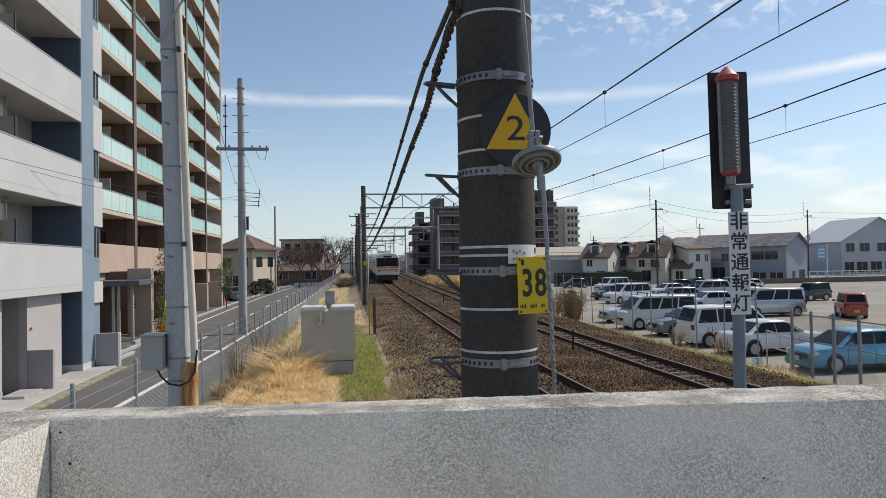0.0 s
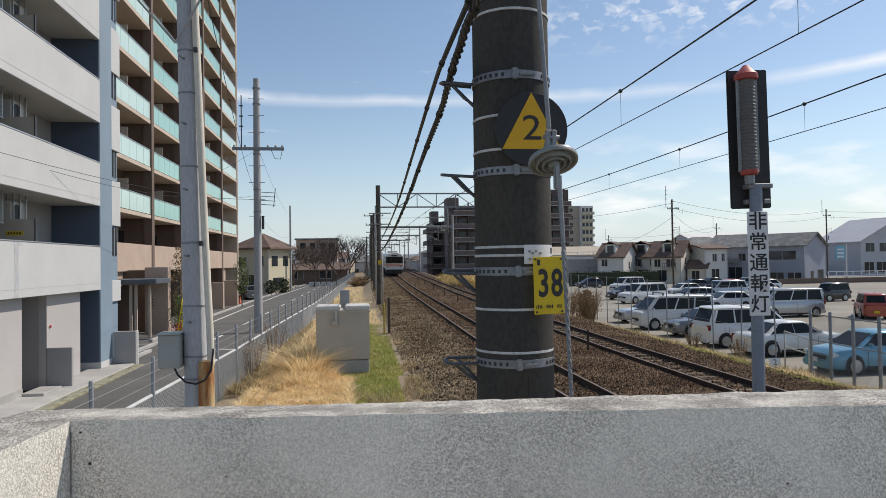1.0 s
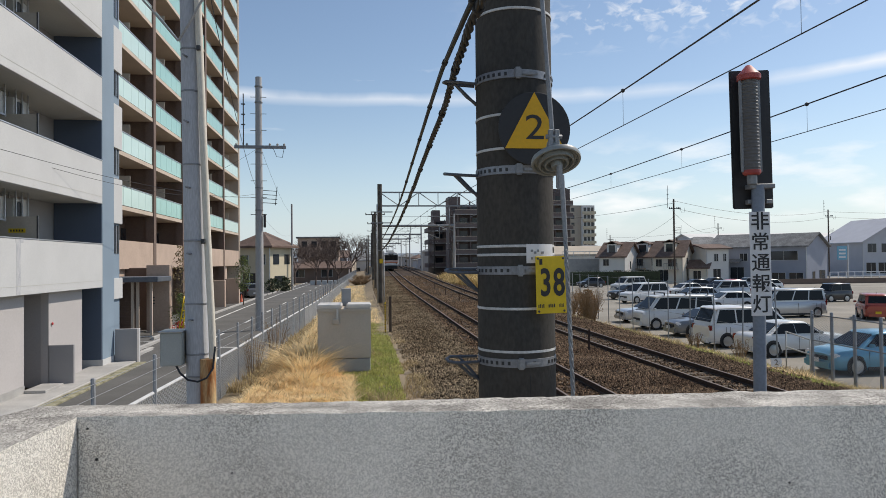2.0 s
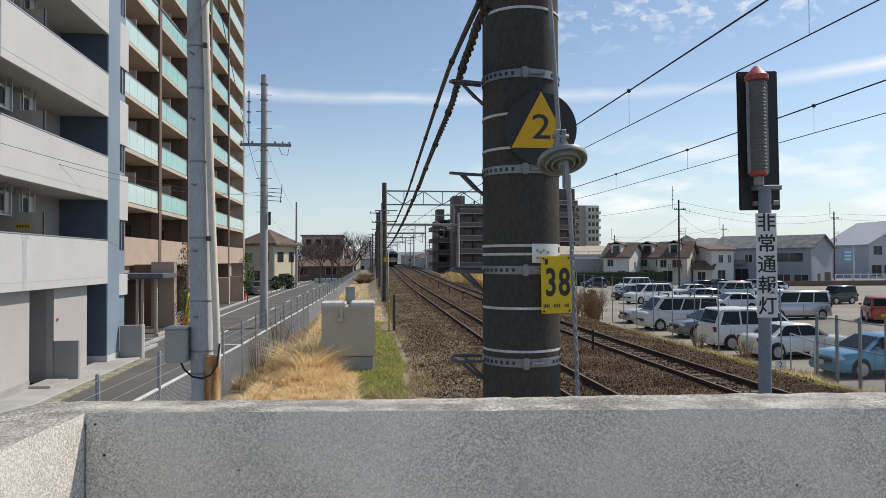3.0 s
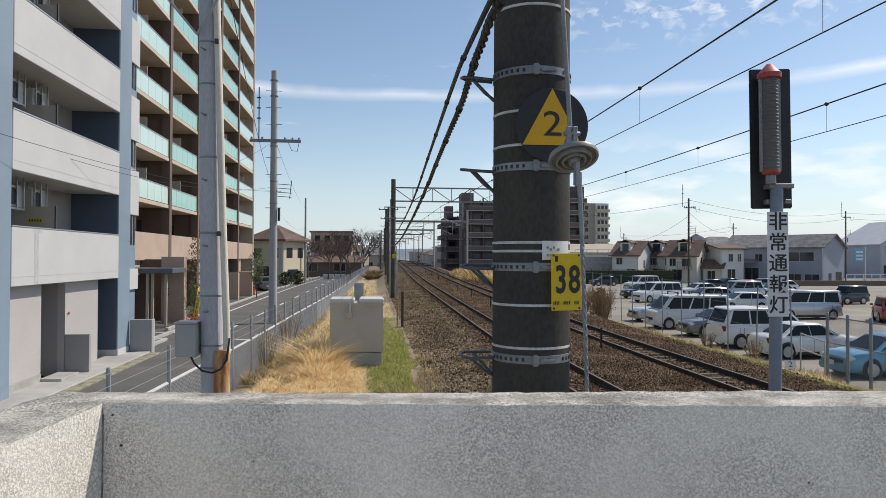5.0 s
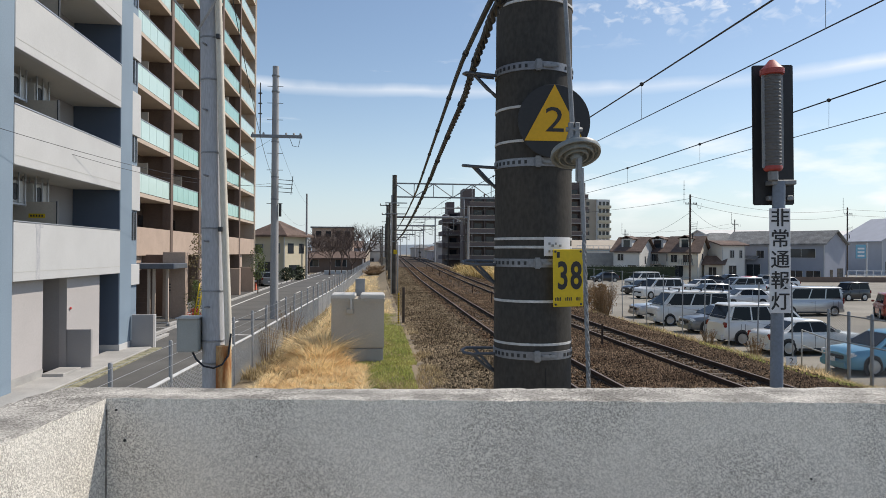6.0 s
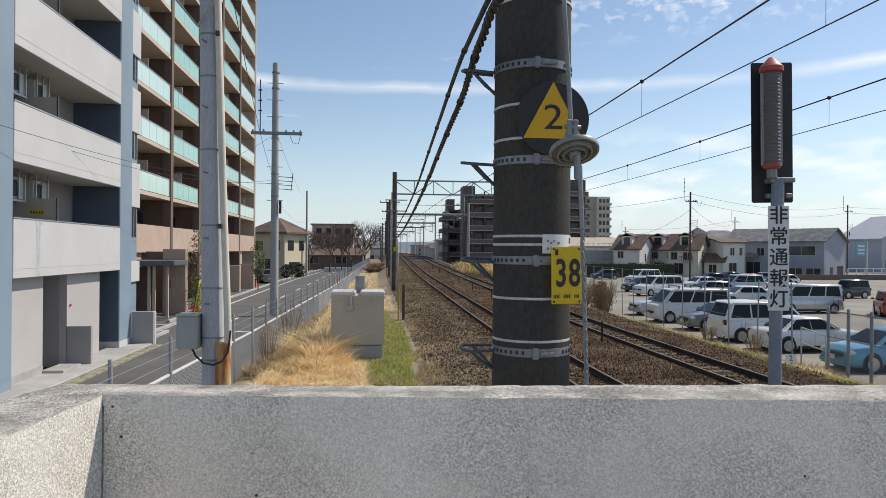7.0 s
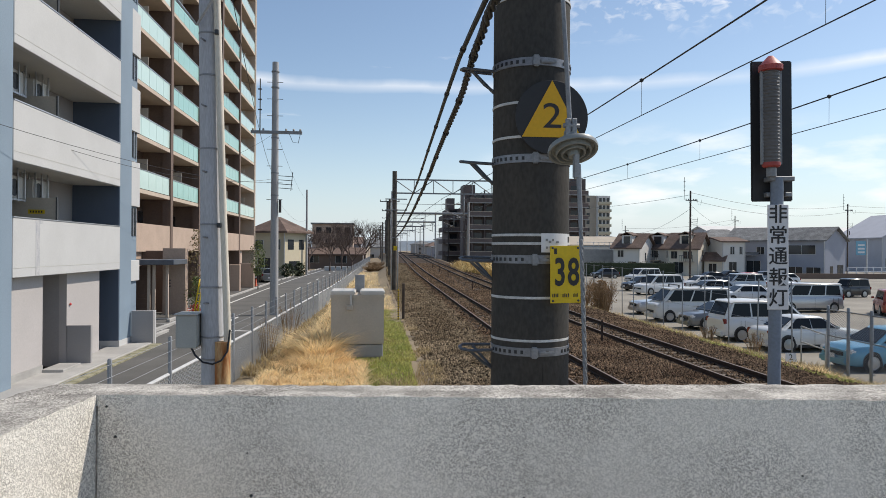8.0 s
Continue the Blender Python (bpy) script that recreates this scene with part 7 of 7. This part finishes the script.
blades("dry_grass", 9000, patch(12.0, 15.4, 14, 75, 1.4, 3.0), lambda x, y: 0.2 + 0.3 * max(0, noise.noise(Vector((x * 0.8, y * 0.4, 2)))), M["weed_straw"], "rough dry grass on the bank by car park", 5, 0.8, 0.01, ground=bank_z)
blades("dry_grass", 9000, patch(12.6, 14.9, 17, 46, 1.3), lambda x, y: 0.14 + 0.3 * max(0, noise.noise(Vector((x * 1.2, y * 0.6, 5)))), M["straw"], "pale dry grass on the bank by car park", 25, 0.9, 0.009, ground=bank_z)
blades("green_grass", 11000, patch(11.9, 15.2, 16, 60, 1.4, 8.0), lambda x, y: max(0.03, 0.16 + 0.16 * noise.noise(Vector((x * 0.8, y * 0.25, 6)))), M["grass"], "green weeds on the bank by car park", 6, 0.7, 0.01, ground=bank_z)
M["gold_grass"] = material("golden_grass", (0.72, 0.54, 0.24), 0.85, vary=0.2, scale=1.0, per_island=0.3)
blades("dry_grass", 6000, lambda r: (lambda a, q: (13.4 + 3.2 * q * math.cos(a), 84 + 14 * q * math.sin(a)))(r.uniform(0, 6.283), r.random() ** 0.6), lambda x, y: 1.35 * max(0.15, 1 - ((x - 13.4) / 3.4) ** 2), M["gold_grass"], "mound of golden dry grass beyond the tracks", 7, 0.5, 0.02, ground=lambda x, y: 0.25)


def trough():
    """Concrete lids of the cable trough beside the ballast."""
    top = thing("cable_trough", "half-buried concrete cable trough lids beside the ballast", "cable trough")
    bm = bevel(box(B(), -0.16, 0.16, -0.28, 0.28, -0.05, 0.03), 0.008, 1)
    me = mesh_of("lid", bm, M["sleeper"])
    r = random.Random(8)
    y = 13.0
    while y < 60:
        o = new("lid", me)
        o.parent = top
        o.matrix_basis = pose(1.5 + r.uniform(-0.03, 0.03), y, SIDE_Z - 0.032 + rise(y) * 0.9 + r.uniform(-0.012, 0.014), r.uniform(-2, 2), r.uniform(-2, 2), r.uniform(-3, 3))
        y += 0.6


trough()


def stems(name, label, x, y, z, h, spread, n, mat, seed, droop=0.25, r0=0.012):
    """A bush of thin branching stems."""
    top = thing(name, label, "bush", "bushes")
    r = random.Random(seed)
    bm = B()
    for i in range(n):
        a, q = r.uniform(0, 6.283), r.random() ** 0.5
        p = Vector((x + 0.25 * spread * math.cos(a), y + 0.25 * spread * math.sin(a), z - 0.05))
        e = Vector((x + spread * q * math.cos(a), y + spread * q * math.sin(a), z + h * r.uniform(0.6, 1.1)))
        m = p.lerp(e, 0.55) + Vector((0, 0, h * droop * r.random()))
        pipe(bm, [p, m, e], r0 * r.uniform(0.4, 1), 3)
        for k in range(5):
            s = m.lerp(e, r.random())
            pipe(bm, [s, s + Vector((r.uniform(-1, 1), r.uniform(-1, 1), r.uniform(-0.2, 0.8))) * 0.22 * spread], r0 * 0.35, 3)
    part("thicket", bm, mat, top)
    return top


dry_stem = material("dry_stem", (0.3, 0.2, 0.11), 0.9, vary=0.2, scale=2)
stems("dry_bush", "brown withered bush beside the car park fence", 14.6, 41.5, -0.9, 2.0, 0.95, 170, dry_stem, 1)
stems("dry_bush", "brown withered bush beside the car park fence", 14.9, 46.5, -0.95, 1.9, 0.9, 120, dry_stem, 2)
stems("dry_bush", "leafless reddish weeds against the street fence", -2.95, 25.0, -0.3, 1.3, 0.6, 45, dry_stem, 3, r0=0.007)
stems("dry_bush", "leafless reddish weeds against the street fence", -3.1, 21.0, -0.3, 1.1, 0.5, 40, dry_stem, 4, r0=0.007)
stems("dry_bush", "withered weeds on the bank", 13.4, 22.5, -0.6, 0.8, 0.4, 40, dry_stem, 6)
stems("dry_bush", "withered weeds on the bank", 13.3, 25.6, -0.6, 0.7, 0.4, 40, dry_stem, 7)
stems("dry_bush", "dense brown brush beside the railway", 0.4, 96, -0.3, 0.9, 1.8, 160, dry_stem, 8, r0=0.03)
stems("dry_bush", "dense brown brush beside the railway", 1.2, 112, -0.3, 1.1, 2.2, 160, dry_stem, 9, r0=0.03)


M["tree_bark"] = material("grey_brown_bark", (0.12, 0.085, 0.07), 0.9, vary=0.2, scale=3)


def bare_tree(x, y, h, seed, z=-0.5):
    top = thing("bare_tree", "leafless winter tree with a spreading crown", "tree", "bare trees")
    r = random.Random(seed)
    tb, cb = B(), B()

    def grow(p, d, length, rad, level):
        q = p + d * length
        bm = tb if level == 0 else cb
        tube(bm, p, q, rad, rad * 0.62, seg=7 if level < 2 else 4, caps=False)
        if level >= 6:
            return
        for k in range(3 if level < 5 else 2):
            nd = (d + Vector((r.uniform(-1, 1), r.uniform(-1, 1), r.uniform(-0.35, 0.55))) * (0.75 if level else 0.6)).normalized()
            grow(p.lerp(q, r.uniform(0.72, 1.0)), nd, length * r.uniform(0.66, 0.9), rad * 0.6, level + 1)
    grow(Vector((x, y, z - 0.1)), Vector((r.uniform(-0.1, 0.1), 0, 1)).normalized(), h * 0.2, h * 0.02, 0)
    part("trunk", tb, M["tree_bark"], top)
    part("crown", cb, M["tree_bark"], top, "bare twigs")


for i, (x, y, h) in enumerate(((-11.0, 122, 11), (-8.0, 130, 12.5), (-4.6, 132, 13), (-2.2, 150, 14), (-9, 155, 14), (-5.2, 120, 10), (-1.6, 175, 15), (-3.2, 112, 9), (-6.5, 108, 8), (-9.5, 140, 13))):
    bare_tree(x, y, h, 30 + i)


def leafy(name, label, x, y, z, h, spread, n, mat, seed, trunk=True, size=0.09):
    top = thing(name, label, "shrub" if not trunk else "tree", "leafy plants")
    r = random.Random(seed)
    bm = B()
    for i in range(n):
        a, q, u = r.uniform(0, 6.283), r.random() ** 0.5, r.random()
        rad = spread * math.sin(math.pi * (0.12 + 0.8 * u)) * (0.75 + 0.25 * math.sin(3 * a + u * 7))
        p = Vector((x + rad * q * math.cos(a), y + rad * q * math.sin(a), z + h * (0.3 + 0.7 * u if trunk else u)))
        s = size * r.uniform(0.6, 1.3)
        c = Vector((r.uniform(-1, 1), r.uniform(-1, 1), r.uniform(-1, 1))) * s
        d = Vector((r.uniform(-1, 1), r.uniform(-1, 1), r.uniform(-1, 1))) * s
        bm.faces.new([bm.verts.new(p), bm.verts.new(p + c), bm.verts.new(p + c + d), bm.verts.new(p + d)])
    part("crown", bm, mat, top)
    tb = B()
    tube(tb, (x, y, z - 0.1), (x, y, z + h * 0.75), 0.05, 0.015, seg=6)
    for k in range(6):
        a = r.uniform(0, 6.283)
        tube(tb, (x, y, z + h * (0.25 + 0.08 * k)), (x + spread * 0.7 * math.cos(a), y + spread * 0.7 * math.sin(a), z + h * (0.45 + 0.08 * k)), 0.02, 0.008, seg=4)
    part("trunk", tb, M["bark"], top)


leafy("dry_bush", "dense russet withered bush beside the car park fence", 14.7, 42.2, -0.95, 2.1, 0.95, 1500, M["russet_dry"], 41, False, 0.08)
leafy("dry_bush", "dense russet withered bush beside the car park fence", 15.2, 45.0, -0.95, 1.7, 0.8, 1000, M["russet_dry"], 42, False, 0.08)
leafy("young_tree", "thin young evergreen tree before the flats", -9.72, 60.0, -0.5, 4.2, 0.95, 1100, M["leaf"], 1)
leafy("young_tree", "sparse young tree at the entrance", -9.62, 38.9, -0.5, 4.6, 0.75, 420, M["russet_leaf"], 2)
leafy("shrub", "round green shrub at the entrance", -9.5, 38.2, -0.5, 2.0, 0.6, 900, M["leaf"], 3, False, 0.06)
leafy("shrub", "red flowering shrub at the entrance", -9.3, 37.3, -0.5, 0.55, 0.55, 420, material("red_flowers", (0.5, 0.05, 0.03), 0.6, vary=0.2, per_island=0.3), 4, False, 0.05)
leafy("shrub", "low yellow-green hedge beside the pavement", -12.6, 78.0, -0.5, 0.9, 1.3, 900, M["leaf"], 5, False, 0.07)
leafy("shrub", "dark green shrub before the cream house", -10.4, 86.0, -0.5, 1.6, 1.5, 900, M["hedge"], 6, False, 0.14)
leafy("shrub", "dark green shrub before the cream house", -9.2, 88.5, -0.5, 1.7, 1.1, 800, M["hedge"], 7, False, 0.14)
leafy("shrub", "dark green shrub before the cream house", -9.2, 93, -0.5, 2.3, 1.1, 800, M["hedge"], 8, False, 0.14)
vehicle("hatchback", P_SILVER, "silver hatchback parked before the brown flats", 19.5, 128, 150, z=LOT_Z + 0.6)
vehicle("van", P_WHITE, "white van parked before the brown flats", 18.6, 120, 165, z=LOT_Z + 0.6)
vehicle("hatchback", P_GREY, "dark grey hatchback parked before cream house", -11.2, 76, 100, z=ROAD_Z)
vehicle("wagon", P_BLACK, "black estate car parked before the flats", -12.6, 78, 95, z=ROAD_Z)


def roadside():
    cone = thing("traffic_cone", "orange-red traffic cone on the pavement", "traffic cone")
    orange = material("cone_plastic", (0.6, 0.1, 0.04), 0.5, vary=0.08)
    part("cone", lathe(B(), ((0.16, 0.03), (0.13, 0.06), (0.03, 0.68), (0.02, 0.7)), (-10.75, 65.2, -0.5), 16), orange, cone)
    part("foot", bevel(box(B(), -10.95, -10.55, 65.0, 65.4, -0.5, -0.46), 0.02, 1), orange, cone)
    bar = thing("yellow_barrier", "yellow folding barrier leaning by the flower bed", "barrier")
    for dx in (0, 0.28):
        part("leg", tube(B(), (-9.1 + dx * 0.6, 36.2, -0.5), (-8.85 + dx * 0.6, 36.4, 1.45), 0.035, seg=8), M["yellow"], bar)
    for k in range(4):
        part("rung", tube(B(), (-9.05 + 0.055 * k, 36.24, -0.1 + k * 0.4), (-8.88 + 0.055 * k, 36.24, -0.1 + k * 0.4), 0.025, seg=6), M["yellow"], bar)
    for k in range(8):
        b = thing("concrete_block", "pale concrete block across the end of street", "block", "street end blocks")
        part("block", bevel(box(B(), -7.6 + k * 0.95, -6.85 + k * 0.95, 112, 112.4, -0.52, 0.15), 0.03, 1), M["white_wall"], b)


roadside()


# ---- the departing train ----
def train():
    white = material("train_white", (0.72, 0.7, 0.66), 0.4, vary=0.05, scale=1.0)
    steel = material("train_steel", (0.5, 0.5, 0.5), 0.35, 0.7, vary=0.06, scale=1.0)
    orange = material("train_orange", (0.7, 0.16, 0.03), 0.45, vary=0.04)
    under = material("train_underside", (0.03, 0.03, 0.03), 0.8, vary=0.15, scale=3)
    cars = []
    for n in range(3):
        top = thing("train_car", "white commuter train car with orange stripes on rails", "train", "train cars")
        L, W = 19.6, 1.45
        sec = [(-W * 0.93, 0.95), (-W, 1.2), (-W, 2.9), (-W * 0.97, 3.2), (-W * 0.8, 3.5), (-W * 0.4, 3.66), (0, 3.7)]
        sec = sec + [(-a, b) for a, b in sec[-2::-1]]
        bm = B()
        r = [[bm.verts.new((a * k, y, b - dz * (b > 3))) for a, b in sec] for y, k, dz in ((0.0, 0.96, 0.06), (0.25, 1, 0), (L - 0.25, 1, 0), (L, 0.96, 0.06))]
        for p, q in zip(r, r[1:]):
            for i in range(len(sec)):
                bm.faces.new((p[i], p[(i + 1) % len(sec)], q[(i + 1) % len(sec)], q[i]))
        bm.faces.new(r[0])
        bm.faces.new(r[-1][::-1])
        part("body", bm, white if n == 0 else steel, top)
        part("underframe", box(B(), -1.2, 1.2, 0.4, L - 0.4, 0.35, 0.94), under, top)
        for s in (-1, 1):
            part("side_stripe", box(B(), s * 1.452 - 0.006, s * 1.452 + 0.006, 0.3, L - 0.3, 1.55, 1.75), orange, top)
            for k in range(6):
                part("side_window", box(B(), s * 1.452 - 0.004, s * 1.452 + 0.004, 1.6 + k * 2.9, 3.6 + k * 2.9, 1.95, 2.85), M["window"], top)
            for k in range(3):
                part("side_door", box(B(), s * 1.45 - 0.004, s * 1.45 + 0.004, 3.8 + k * 5.8, 5.1 + k * 5.8, 1.1, 2.95), steel, top)
        for y in (2.6, L - 2.6):
            for dy in (-1.05, 1.05):
                for s in (-1, 1):
                    bm = lathe(B(), ((0.3, -0.06), (0.43, -0.05), (0.43, 0.05), (0.3, 0.06)), (0, 0, 0), 18)
                    bm.transform(pose(s * 0.56, y + dy, 0.43, 0, 90, 0))
                    part("wheel", bm, under, top)
            part("bogie", box(B(), -0.95, 0.95, y - 1.5, y + 1.5, 0.42, 0.6), under, top)
        if n == 0:
            # rear cab end
            for a, b in ((-1.18, -0.45), (-0.38, 0.38), (0.45, 1.18)):
                part("cab_window", bevel(box(B(), a, b, -0.03, 0.0, 2.05, 2.98), 0.01, 1), M["car_glass"], top, "dark cab window")
            part("gangway_door", bevel(box(B(), -0.36, 0.36, -0.045, 0.0, 1.0, 2.03), 0.01, 1), white, top)
            for z in (1.5, 1.78):
                part("stripe", box(B(), -1.36, 1.36, -0.052, -0.046, z, z + 0.13), orange, top, "orange stripe")
            part("cab_band", box(B(), -1.36, 1.36, -0.02, 0.0, 1.98, 3.04), M["sign_black"], top)
            part("destination_panel", box(B(), -0.5, 0.5, -0.03, 0.0, 3.1, 3.32), M["sign_black"], top)
            for s in (-1, 1):
                part("tail_lamp", lathe(B(), ((0.08, 0), (0.09, 0.02), (0.05, 0.04)), (s * 1.05, -0.03, 1.4), 12, pose(0, 0, 0, 90).to_3x3()), M["taillight"], top, "round red tail lamp")
            part("skirt", bevel(box(B(), -1.25, 1.25, -0.15, 0.5, 0.28, 0.97), 0.05, 2), under, top)
            part("coupler", bevel(box(B(), -0.18, 0.18, -0.55, 0.0, 0.72, 0.98), 0.04, 1), under, top)
            part("roof_cooler", bevel(box(B(), -0.8, 0.8, 7.5, 11, 3.6, 3.98), 0.06, 2), steel, top)
        cars.append(top)
    return cars


TRAIN = train()


def motions():
    """The train runs away along the near track."""
    for n, car in enumerate(TRAIN):
        rows = []
        for k in range(33):
            t = k * 0.25
            y = 83.5 + 26.0 * t + n * 20.2
            x0, x1 = NEAR + bend(y), NEAR + bend(y + 19.6)
            rows.append((t, pose(x0, y, rise(y), math.degrees(math.atan2(rise(y + 19.6) - rise(y), 19.6)), 0, -math.degrees(math.atan2(x1 - x0, 19.6)))))
        walk(car, rows)


motions()
